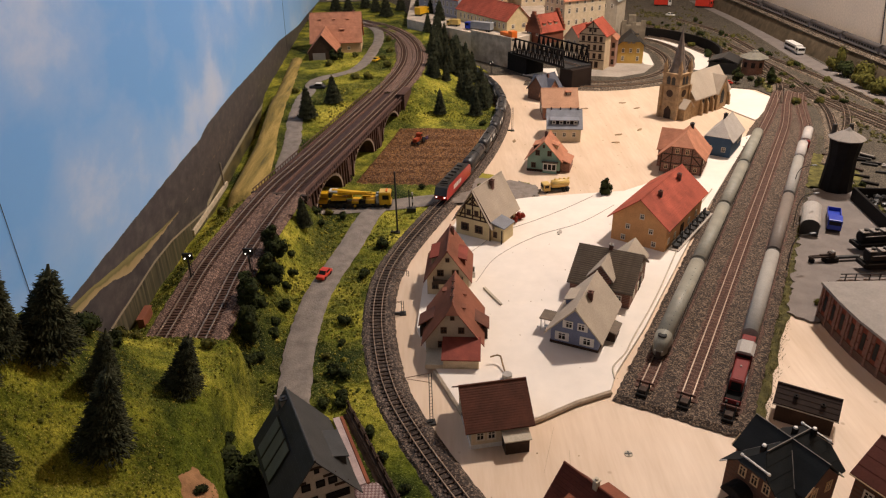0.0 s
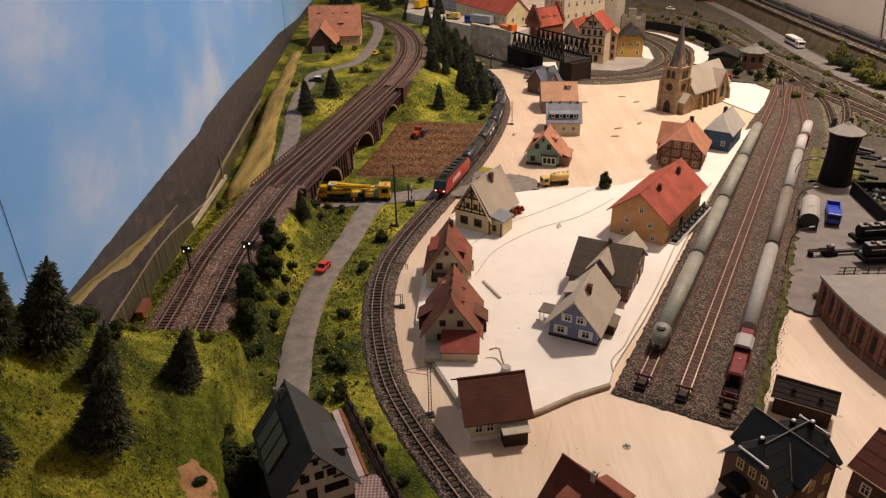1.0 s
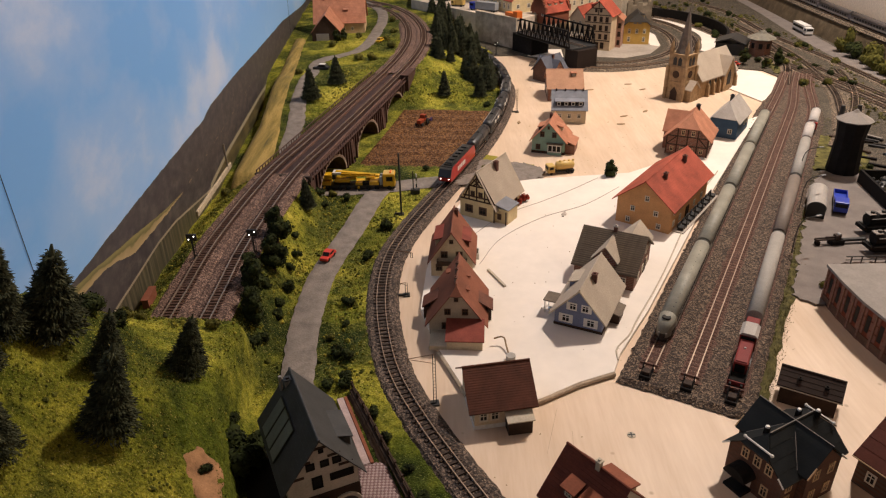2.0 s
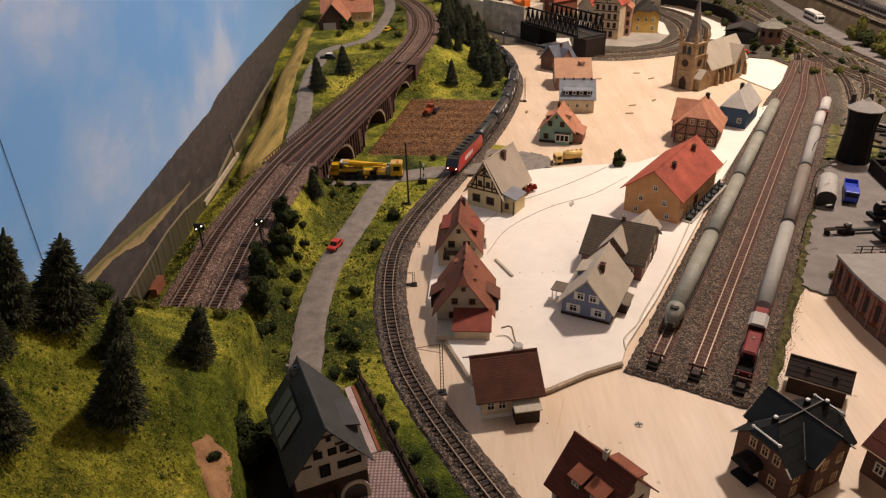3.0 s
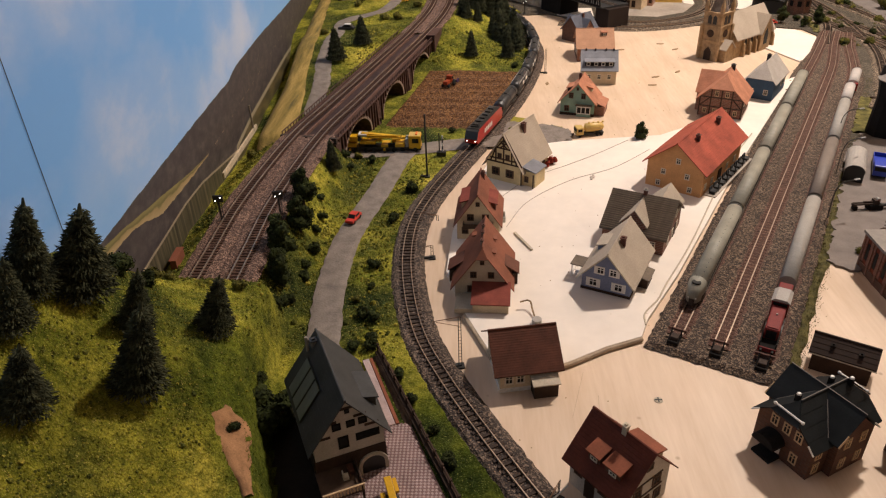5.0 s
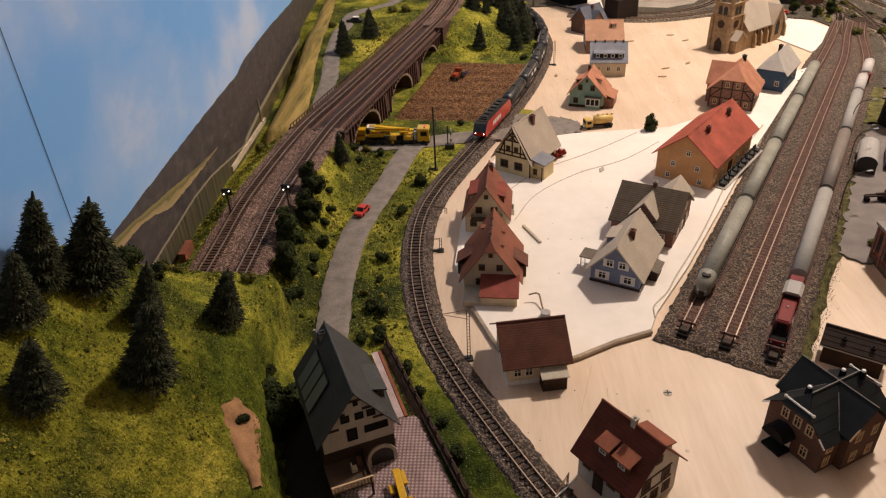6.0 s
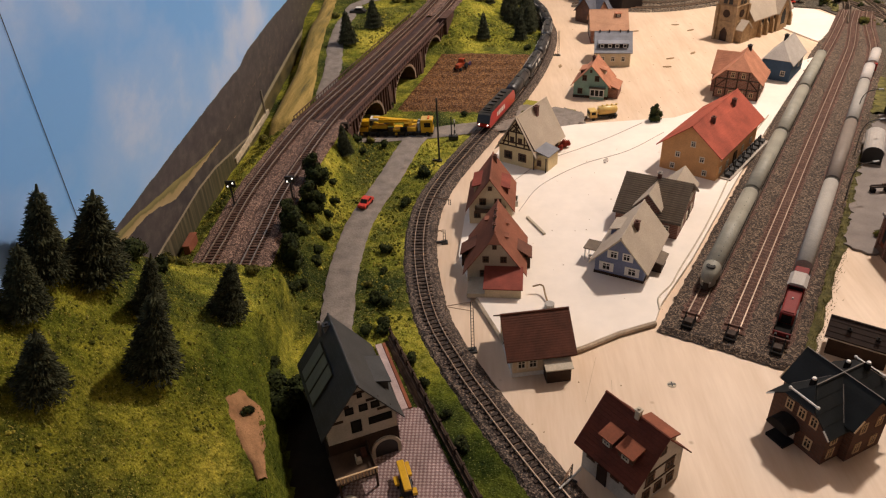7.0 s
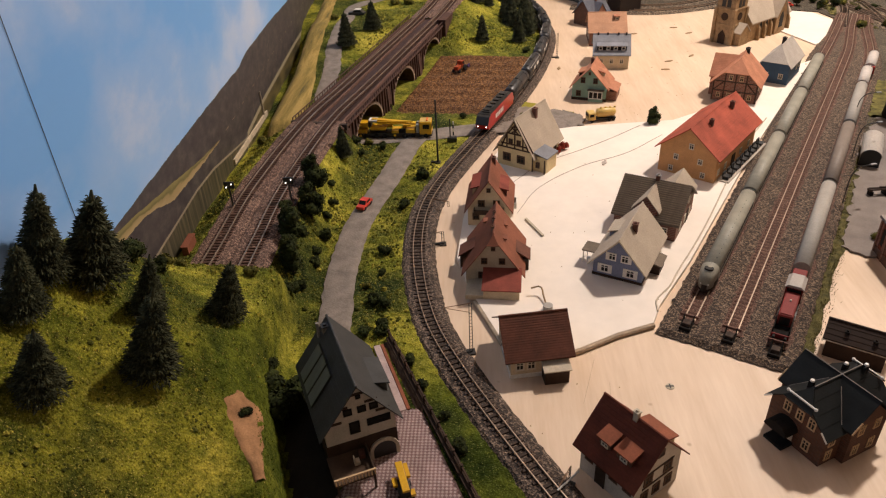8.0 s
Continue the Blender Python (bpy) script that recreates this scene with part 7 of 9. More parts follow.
# ---- rolling stock ----
M_SILVER = paint("silver_grey_coach", (0.33, 0.31, 0.285), rough=0.4, spread=0.08)
M_SILVER_D = paint("dull_beige_coach_roof", (0.20, 0.165, 0.14), rough=0.55, spread=0.12)
M_LIGHTROOF = paint("pale_grey_roof", (0.38, 0.35, 0.32), rough=0.5, spread=0.1)
M_COACHROOF = paint("weathered_coach_roof", (0.28, 0.268, 0.22), rough=0.5, spread=0.16, coarse=45)
M_COACH_GREY = paint("neutral_grey_coach", (0.33, 0.31, 0.28), rough=0.6, spread=0.1)
M_BLUECOACH = paint("blue_grey_coach", (0.11, 0.10, 0.115), rough=0.45, spread=0.15)
M_LOCORED = paint("signal_red_paint", (0.42, 0.025, 0.018), rough=0.35, spread=0.1)
M_MAROON = paint("maroon_paint", (0.18, 0.023, 0.021), rough=0.6, spread=0.12)
M_TANK = paint("black_tank_paint", (0.022, 0.022, 0.024), rough=0.38, spread=0.2)
M_LAMP = glow("white_headlamp", (1.0, 0.93, 0.8), 4.0)
M_YELLOWP = paint("machine_yellow", (0.66, 0.37, 0.012), rough=0.4, spread=0.08)
M_REDP = paint("car_red", (0.55, 0.04, 0.02), rough=0.35, spread=0.08)
M_BLUEP = paint("truck_blue", (0.02, 0.05, 0.42), rough=0.35, spread=0.08)
M_TYRE = paint("rubber_tyre", (0.02, 0.02, 0.02), rough=0.8)
M_GREYP = paint("truck_grey", (0.30, 0.31, 0.32), rough=0.5)
M_ORANGEP = paint("hazard_orange", (0.75, 0.16, 0.02), rough=0.4)
M_TANKYELLOW = paint("tank_yellow", (0.62, 0.42, 0.12), rough=0.4)


def wheel_mesh(r, w):
    bm = B()
    lathe(bm, [(r * 0.55, -w / 2), (r, -w / 2), (r, w / 2), (r * 0.55, w / 2)], 14, Matrix.Rotation(math.pi / 2, 4, "Y"))
    return bm


WHEEL_ME = mesh_of(wheel_mesh(0.32, 0.14), M_DARKSTEEL, True, "wheel")


def bogie(root, y):
    b_ = part("bogie", boxes((-0.62, 0.62, y - 1.1, y + 1.1, 0.16, 0.42), (-0.7, -0.6, y - 1.25, y + 1.25, 0.2, 0.5), (0.6, 0.7, y - 1.25, y + 1.25, 0.2, 0.5)), M_DARKSTEEL, root)
    for dy in (-0.75, 0.75):
        for sx in (-0.45, 0.45):
            place("wheel", WHEEL_ME, b_, cm(sx, y + dy, 0.32))


def coach(name, label, origin, rz, L, body, roof, W=1.6, H=2.3, nose=False, vents=True, band=None, group="coaches"):
    """A coach whose front end stands at origin and which runs back along local y; rail top is local z = 0."""
    root = thing(name, label, "train coach", origin[0], origin[1], origin[2], rz, group)
    g = W / 2
    y0 = 0.9 if nose else 0.12
    part("body", extrude(B(), [(-g, 0.42), (-g, H * 0.70), (g, H * 0.70), (g, 0.42)], y0, L - 0.12), body, root)
    pr = [(-g - 0.02, H * 0.70)]
    for i in range(11):
        t = math.pi - math.pi * i / 10
        pr.append(((g + 0.02) * math.cos(t), H * 0.70 + 0.02 + H * 0.29 * math.sin(t)))
    pr += [(g + 0.02, H * 0.70)]
    rf = part("roof", extrude(B(), pr, y0, L - 0.12), roof, root)
    for p in rf.data.polygons:
        p.use_smooth = len(p.vertices) == 4
    if nose:
        bm = B()
        ring = []
        full = [(-g, 0.42)] + [(u, v) for u, v in pr] + [(g, 0.42)]
        for k in range(9):
            q = math.sin(k / 8 * math.pi / 2)
            s, sz = 0.3 + 0.7 * q, 0.42 + 0.58 * q
            ring.append([bm.verts.new((u * s, 0.9 - 1.9 * math.cos(k / 8 * math.pi / 2), 0.42 + (v - 0.42) * sz)) for u, v in full])
        for a, b_ in zip(ring, ring[1:]):
            for i in range(len(full)):
                bm.faces.new((a[i], a[(i + 1) % len(full)], b_[(i + 1) % len(full)], b_[i]))
        bm.faces.new(ring[0])
        nose_ = part("nose", bm, roof, root, smooth=True)
        part("windscreen", extrude(B(), [(0.42 * math.cos(k_ * math.pi / 8), 0.02 + 0.34 * math.sin(k_ * math.pi / 8)) for k_ in range(16)], H * 0.8, H * 0.955, "z"), M_GLASS_DARK, nose_)
        part("nose_skirt", extrude(B(), [(0.84 * math.cos(k_ * math.pi / 12), 0.9 - 2.0 * math.sin(k_ * math.pi / 12)) for k_ in range(13)], 0.15, 0.85, "z"), M_SLEEPER, nose_, "dark brown nose skirt")
        for sx in (-0.34, 0.34):
            part("headlamp", rod(B(), (sx, -1.0, 0.95), (sx, -0.6, 0.95), 0.08, 8), M_WHITE, nose_)
        for i in (-0.25, 0.25, 0.0):
            part("roof_dot", rod(B(), (i, 0.75 + abs(i), H * 0.9), (i, 0.75 + abs(i), H * 0.995), 0.06, 8), M_BLACK, nose_)
    n = int((L - 2.4) / 1.25)
    wa = mesh_of(boxes((-0.02, 0.03, -0.42, 0.42, H * 0.42, H * 0.62)), M_GLASS_DARK, name="coach_window")
    for i in range(n):
        for s in (-1, 1):
            place("coach_window", wa, root, cm(s * g, 1.9 + i * 1.25, 0))
    if band:
        part("band", boxes((-g - 0.025, g + 0.025, y0 + 0.1, L - 0.2, 0.5, H * 0.34)), band, root)
    if vents:
        for i in range(int(L / 1.1)):
            if i % 2 == 0 or L > 15:
                part("roof_vent", rod(B(), (0.22, 1.9 + i * 0.9, H * 0.9), (0.22, 1.9 + i * 0.9, H * 0.99), 0.08 if i < 2 else 0.05, 8), M_DARKSTEEL, root)
    part("gangway", boxes((-0.55, 0.55, L - 0.12, L + 0.14, 0.5, H * 0.9)), M_BLACK, root, "black gangway bellows")
    part("gangway_ring", extrude(B(), [(u * 1.03, v * 1.01) for u, v in pr] + [(u * 0.9, v * 0.93) for u, v in pr[::-1]], L - 0.32, L - 0.14), M_BLACK, root)
    part("underframe", boxes((-g * 0.8, g * 0.8, 1.0, L - 0.6, 0.3, 0.5)), M_BLACK, root)
    for y in (2.3, L - 2.3):
        bogie(root, y)
    return root


RZ_T = -29.0
RAIL = 0.72
u = 6.2
for i in range(4):
    coach("railcar", "silver-grey streamlined railcar set on the terminal track", on_tracks(u, -3.3, RAIL), RZ_T, 17.5, M_SILVER, M_COACHROOF, nose=(i == 0), group="silver railcar set", vents=(i == 0))
    u += 17.72
spec = [(10.8, 19.0, M_SILVER, M_COACH_GREY, "silver-grey passenger coach with pale roof"), (30.1, 18.6, M_SILVER_D, M_SILVER_D, "dull beige passenger coach"), (49.0, 16.4, M_SILVER, M_COACH_GREY, "silver-grey passenger coach with pale roof")]
for u, L, a, b_, lab in spec:
    coach("coach", lab, on_tracks(u, 4.0, RAIL), RZ_T, L, a, b_, W=1.48, vents=False, group="coaches behind the maroon engine")
M_SHORTROOF = paint("pale_coach_roof", (0.46, 0.42, 0.39), rough=0.6)
for u, L in ((66.1, 7.8), (74.7, 7.6)):
    c_ = coach("coach", "short red and white coach", on_tracks(u, 4.0 + 0.03 * (u - 66), RAIL), RZ_T, L, M_LOCORED, M_SHORTROOF, W=1.48, H=2.1, vents=False, group="coaches behind the maroon engine")
    part("end_panel", boxes((-0.72, -0.15, -0.3, 0.14, 0.5, 1.7), (0.15, 0.72, -0.3, 0.14, 0.5, 1.7), chamfer=0.05), M_LOCORED, c_, "red end panel")
    part("end_door", boxes((-0.15, 0.15, -0.34, 0.14, 0.5, 1.8)), M_WHITE, c_, "white end door")

# maroon diesel engine
lo = thing("diesel_locomotive", "maroon diesel engine with pale cab roof", "locomotive", *on_tracks(1.0, 4.0, RAIL), RZ_T)
part("frame", boxes((-0.85, 0.85, 0.2, 9.4, 0.4, 0.75)), M_BLACK, lo)
part("front_walkway", boxes((-0.85, 0.85, 0.1, 2.7, 0.75, 0.85), (-0.8, -0.72, 0.2, 2.6, 0.85, 1.3), (0.72, 0.8, 0.2, 2.6, 0.85, 1.3)), M_PIT, lo, "black front walkway with rails")
part("buffer_beam", boxes((-0.85, 0.85, 0.0, 0.16, 0.45, 0.85)), M_MAROON, lo)
for sx in (-0.55, 0.55):
    part("buffer", rod(B(), (sx, -0.3, 0.65), (sx, 0.0, 0.65), 0.13, 10), M_BLACK, lo)
hd = part("hood", boxes((-0.72, 0.72, 1.35, 5.2, 0.75, 1.95), chamfer=0.14), M_MAROON, lo)
part("hood_vent", rod(B(), (0, 3.7, 1.93), (0, 3.7, 2.06), 0.1, 10), M_LIGHTROOF, hd)
part("hood_step", boxes((-0.55, 0.55, 1.5, 2.9, 1.95, 2.02), chamfer=0.02), M_MAROON, hd)
part("grille", boxes((-0.5, 0.5, 1.31, 1.36, 0.95, 1.75)), M_PIT, hd)
cb = part("cab", boxes((-0.85, 0.85, 5.3, 7.2, 0.75, 2.35)), M_MAROON, lo)
part("cab_roof", extrude(B(), [(-0.95, 2.3), (-0.6, 2.55), (0.6, 2.55), (0.95, 2.3)], 5.2, 7.3), M_LIGHTROOF, cb, "pale grey cab roof")
part("cab_window", boxes((-0.7, 0.7, 5.26, 5.3, 1.6, 2.15)), M_GLASS_DARK, cb)
part("rear_hood", boxes((-0.72, 0.72, 7.25, 9.3, 0.75, 1.95), chamfer=0.12), M_MAROON, lo)
for y in (2.2, 7.4):
    bogie(lo, y)
lo.matrix_basis = lo.matrix_basis @ Matrix.Diagonal((0.84, 1, 1, 1))


# tank train standing on the curve
def along(pts, s):
    """The point and heading at s centimetres along evenly spaced points."""
    i = min(max(int(s / 0.25), 0), len(pts) - 2)
    return pts[i].lerp(pts[i + 1], s / 0.25 - i)


NEAR_PTS = spline(NEAR, 0.25)
start = next(i for i, p in enumerate(NEAR_PTS) if p.y > 92.9) * 0.25


def car_pose(s0, L):
    a, b_ = along(NEAR_PTS, s0 + 1.5), along(NEAR_PTS, s0 + L - 1.5)
    d = (b_ - a).normalized()
    o = a - d * 1.5
    return o.x, o.y, o.z + 0.27, -math.degrees(math.atan2(d.x, d.y))


x, y, z, rz = car_pose(start, 11.4)
el = thing("electric_locomotive", "red electric engine with black roof and lit headlamps", "locomotive", x, y, z, rz)
g = 0.92
bm = B()
extrude(bm, [(0.35, 0.5), (0.0, 1.3), (0.55, 2.25), (1.1, 2.4), (10.3, 2.4), (10.85, 2.25), (11.4, 1.3), (11.05, 0.5)], -g, g, "x")
bd = part("body", bm, M_LOCORED, el)
part("roof", boxes((-g + 0.06, g - 0.06, 1.0, 10.4, 2.4, 2.5), (-0.6, 0.6, 1.6, 9.8, 2.5, 2.62)), M_BLACK, el, "black roof with equipment")
part("front_panel", extrude(B(), [(0.0, 1.22), (-0.04, 1.3), (0.52, 2.27), (1.0, 2.44), (1.1, 2.36), (0.6, 2.2), (0.1, 1.22)], -g * 1.01, g * 1.01, "x"), M_BLACK, bd)
for i in range(6):
    part("roof_box", boxes((-0.4, 0.4, 2.0 + i * 1.3, 2.7 + i * 1.3, 2.62, 2.8)), M_DARKSTEEL if i % 2 else M_BLACK, el)
part("pantograph", boxes((-0.5, 0.5, 1.6, 1.7, 2.85, 2.92), (-0.5, 0.5, 3.0, 3.1, 2.85, 2.92), (-0.45, -0.4, 1.6, 3.1, 2.75, 2.85), (0.4, 0.45, 1.6, 3.1, 2.75, 2.85)), M_DARKSTEEL, el)
for sx in (-0.62, 0.62):
    part("headlamp", rod(B(), (sx, 0.05, 0.95), (sx, 0.32, 0.95), 0.075, 10), M_LAMP, bd, "lit white headlamp")
for s in (-1, 1):
    for j, (a_, w_) in enumerate(((3.2, 0.5), (3.9, 0.5), (4.6, 0.5), (5.3, 0.5), (6.0, 0.5))):
        part("lettering_bar", boxes((s * g - 0.012, s * g + 0.012, a_, a_ + w_, 1.1, 1.75)), M_WHITE, bd)
for y_ in (2.4, 9.0):
    bogie(el, y_)
s = start + 11.8
for i in range(7):
    L = 9.3
    x, y, z, rz = car_pose(s, L)
    tk = thing("tank_wagon", "black cylindrical tank wagon with white markings", "wagon", x, y, z, rz, "tank wagons")
    bm = B()
    lathe(bm, [(0.25, 0.25), (0.7, 0.32), (0.9, 0.6), (0.9, L - 0.6), (0.7, L - 0.32), (0.25, L - 0.25)], 20, Matrix.Translation((0, 0, 1.5)) @ Matrix.Rotation(-math.pi / 2, 4, "X"))
    tank = part("tank", bm, M_TANK, tk, smooth=True)
    for yy in (1.6, L / 2, L - 1.6):
        bm = B()
        lathe(bm, [(0.93, yy - 0.06), (0.93, yy + 0.06), (0.88, yy + 0.06), (0.88, yy - 0.06)], 20, Matrix.Translation((0, 0, 1.5)) @ Matrix.Rotation(-math.pi / 2, 4, "X"))
        part("hoop", bm, M_DARKSTEEL, tank)
    part("walkway", boxes((-0.28, 0.28, 1.2, L - 1.2, 2.42, 2.47), (-0.25, 0.25, L / 2 - 0.3, L / 2 + 0.3, 2.47, 2.62)), M_DARKSTEEL, tk)
    if i > 0:
        for sx in (-1, 1):
            part("marking", boxes((sx * 0.9 - 0.03, sx * 0.9 + 0.03, L * 0.32, L * 0.42, 1.35, 1.8), (sx * 0.9 - 0.03, sx * 0.9 + 0.03, L * 0.55, L * 0.68, 1.35, 1.8)), M_WHITE, tank, "white lettering panels")
        part("saddle_rail", boxes((-0.72, -0.66, 1.0, L - 1.0, 2.05, 2.12), (0.66, 0.72, 1.0, L - 1.0, 2.05, 2.12)), M_LIGHTROOF if i % 2 else M_DARKSTEEL, tank)
    part("frame", boxes((-0.6, 0.6, 0.1, L - 0.1, 0.42, 0.66)), M_BLACK, tk)
    for y_ in (1.7, L - 1.7):
        bogie(tk, y_)
    s += L + 0.35

# passenger train along the room wall
for i in range(10):
    y_ = 92 + i * 16.9
    coach("coach", "blue-grey express coach on the upper wall line", (98.6 + max(0.0, (y_ - 180) * 0.028), y_, 5.37), -0.6 if y_ < 175 else -1.6, 16.6, M_BLUECOACH, paint("dusty_coach_roof", (0.085, 0.072, 0.068)), vents=False, band=M_SILVER, group="express coaches")


# ---- road vehicles ----
TYRE_ME = mesh_of(wheel_mesh(0.26, 0.2), M_TYRE, True, "wheel")


def lorry(name, label, x, y, z, rz, L, cab, body, W=1.5, H=1.9, kind="box", cab_len=1.1, category="truck"):
    """A lorry with its cab at local y = 0, running back along local y."""
    root = thing(name, label, category, x, y, z, rz)
    g = W / 2
    part("chassis", boxes((-g * 0.7, g * 0.7, 0.15, L - 0.1, 0.28, 0.48)), M_BLACK, root)
    c = part("cab", boxes((-g, g, 0, cab_len, 0.35, H * 0.86), chamfer=0.07), cab, root)
    part("windscreen", boxes((-g * 0.86, g * 0.86, -0.02, 0.05, H * 0.5, H * 0.76)), M_GLASS_DARK, c)
    for sx in (-1, 1):
        part("side_window", boxes((sx * g - 0.02, sx * g + 0.02, 0.2, cab_len * 0.75, H * 0.5, H * 0.74)), M_GLASS_DARK, c)
    if kind == "box":
        part("load_box", boxes((-g, g, cab_len + 0.15, L, 0.5, H), chamfer=0.04), body, root)
    elif kind == "open":
        part("load_bed", boxes((-g, g, cab_len + 0.15, L, 0.5, 0.65), (-g, -g + 0.08, cab_len + 0.15, L, 0.65, 1.15), (g - 0.08, g, cab_len + 0.15, L, 0.65, 1.15), (-g, g, cab_len + 0.15, cab_len + 0.25, 0.65, 1.2), (-g, g, L - 0.1, L, 0.65, 1.15)), body, root)
    elif kind == "tank":
        bm = B()
        lathe(bm, [(0.2, cab_len + 0.2), (0.62, cab_len + 0.4), (0.68, L * 0.6), (0.6, L - 0.3), (0.2, L)], 18, Matrix.Translation((0, 0, 1.2)) @ Matrix.Rotation(-math.pi / 2, 4, "X"))
        tk_ = part("tank", bm, body, root, smooth=True)
        for k in range(4):
            part("hatch", rod(B(), (0, cab_len + 0.9 + k * 0.7, 1.8), (0, cab_len + 0.9 + k * 0.7, 2.0), 0.16, 10), body, tk_)
    n = 3 if L > 4 else 2
    for k in range(n):
        yy = 0.55 if k == 0 else L - 0.5 - 0.62 * (n - 1 - k)
        for sx in (-1, 1):
            place("wheel", TYRE_ME, root, cm(sx * g * 0.84, yy, 0.26))
    return root


def small_car(x, y, z, rz, paint_, label, s=1.0):
    root = thing("car", label, "car", x, y, z, rz, "cars")
    part("body", boxes((-0.52 * s, 0.52 * s, 0, 2.5 * s, 0.14, 0.52 * s), chamfer=0.09), paint_, root)
    c = part("cabin", extrude(B(), [(0.65 * s, 0.5 * s), (1.0 * s, 0.88 * s), (1.85 * s, 0.88 * s), (2.3 * s, 0.5 * s)], -0.45 * s, 0.45 * s, "x"), paint_, root)
    part("windscreen", extrude(B(), [(0.62 * s, 0.54 * s), (0.97 * s, 0.87 * s), (1.0 * s, 0.84 * s), (0.68 * s, 0.54 * s)], -0.38 * s, 0.38 * s, "x"), M_GLASS_DARK, c)
    part("side_glass", boxes((-0.47 * s, 0.47 * s, 1.02 * s, 1.85 * s, 0.56 * s, 0.8 * s)), M_GLASS_DARK, c)
    for yy in (0.5, 1.95):
        for sx in (-0.46, 0.46):
            place("wheel", TYRE_ME, root, cm(sx * s, yy * s, 0.2) @ Matrix.Diagonal((0.7, 0.75, 0.75, 1)))
    return root

# ---- vehicles in place ----
lorry("tank_truck", "yellow tank truck parked on the bare plywood", 15.0, 98.2, 0.02, -78, 4.3, M_TANKYELLOW, M_TANKYELLOW, 1.4, 1.7, "tank")
lorry("truck", "blue open truck parked in the yard", 50.6, 82.2, 0.28, -26, 6.0, M_BLUEP, M_BLUEP, 1.65, 2.0, "open", 2.0)
bus_ = lorry("bus", "white bus on the road below the bank", 93.2, 184.5, 0.32, -2, 8.5, M_WHITE, M_WHITE, 1.9, 2.2, "box", 1.5, "bus")
part("window_band", boxes((-0.97, 0.97, 1.9, 8.2, 1.2, 1.75)), M_GLASS_DARK, bus_, "dark window band")
part("skirt", boxes((-0.97, 0.97, 1.9, 8.2, 0.5, 0.75)), M_GREYP, bus_)
lorry("truck", "blue truck with grey box trailer on the plateau", 7.5, 194.5, 6.82, -127, 8.0, M_BLUEP, M_GREYP, 1.8, 2.3, "box", 1.7)
lorry("truck", "small ochre box truck on the plateau", 2.6, 200.5, 6.82, -120, 3.6, M_TANKYELLOW, M_TANKYELLOW, 1.6, 1.8)
lorry("truck", "bright yellow truck beside the town", -3.5, 221, 6.82, 150, 5.2, M_YELLOWP, M_YELLOWP, 1.9, 2.4)
lorry("truck", "red and white truck at the far yard", 84.5, 268, 0.3, 70, 6.0, M_WHITE, M_REDP, 2.2, 3.0)
lorry("truck", "red truck at the far yard", 97.5, 262, 0.3, 60, 6.0, M_REDP, M_REDP, 2.2, 3.0)
small_car(-14.4, 71.6, 0.66, -18, M_REDP, "small red car on the country road")
small_car(63.0, 157.3, 0.24, -85, M_REDP, "small red car beside the church")
small_car(-15.0, 164.5, 5.2, -20, M_YELLOWP, "small yellow car on the farm lane")
vn = small_car(-26.3, 143.6, 4.75, -100, M_BLACK, "dark van with white roof on the lane", 1.3)
part("roof_panel", boxes((-0.5, 0.5, 1.25, 2.45, 1.12, 1.22)), M_WHITE, vn, "white roof")
small_car(79.0, 246, 0.3, 40, M_WHITE, "pale car at the far yard", 1.2)

# mobile crane on the cross road
cr = thing("crane_truck", "yellow mobile crane parked on the cross road", "crane", -7.2, 93.2, 0.55, 88)
part("chassis", boxes((-0.8, 0.8, 0.1, 10.4, 0.3, 0.7)), M_BLACK, cr, "black chassis")
c = part("cab", boxes((-0.85, 0.85, 0, 1.7, 0.45, 2.3), chamfer=0.1), M_YELLOWP, cr)
part("windscreen", boxes((-0.7, 0.7, -0.03, 0.05, 1.3, 1.95)), M_GLASS_DARK, c)
for sx in (-1, 1):
    part("side_window", boxes((sx * 0.85 - 0.02, sx * 0.85 + 0.02, 0.3, 1.2, 1.3, 1.95)), M_GLASS_DARK, c)
part("cab_step", boxes((-0.9, 0.9, -0.05, 0.25, 0.3, 0.5)), M_DARKSTEEL, c)
part("cab_roof", boxes((-0.75, 0.75, 0.1, 1.6, 2.3, 2.36)), M_TANKYELLOW, c)
part("light_bar", boxes((-0.5, 0.5, 0.5, 0.75, 2.36, 2.5)), M_ORANGEP, c)
part("radiator", boxes((-0.8, 0.8, 1.75, 2.15, 0.7, 1.9), chamfer=0.05), M_GREYP, cr, "grey radiator housing behind the cab")
for y0, y1, z1 in ((2.3, 3.6, 1.25), (4.4, 5.6, 1.05), (9.1, 10.4, 1.3)):
    part("deck_plate", boxes((-0.88, 0.88, y0, y1, 0.7, z1), chamfer=0.05), M_YELLOWP, cr)
part("tool_box", boxes((0.3, 0.9, 3.0, 4.2, 0.85, 1.45), chamfer=0.05), M_YELLOWP, cr)
part("tool_box", boxes((-0.9, -0.3, 3.7, 4.6, 0.7, 1.2), chamfer=0.04), M_PIT, cr)
part("turntable", rod(B(), (0, 7.2, 0.7), (0, 7.2, 1.1), 0.78, 18), M_PIT, cr, "black slewing ring")
part("superstructure", boxes((-0.75, 0.75, 6.4, 8.6, 1.1, 1.55), chamfer=0.06), M_YELLOWP, cr)
part("crane_cabin", boxes((0.2, 0.86, 5.6, 6.7, 1.1, 2.05), chamfer=0.06), M_YELLOWP, cr)
part("cabin_glass", boxes((0.25, 0.88, 5.56, 6.2, 1.5, 1.95)), M_GLASS_DARK, cr)
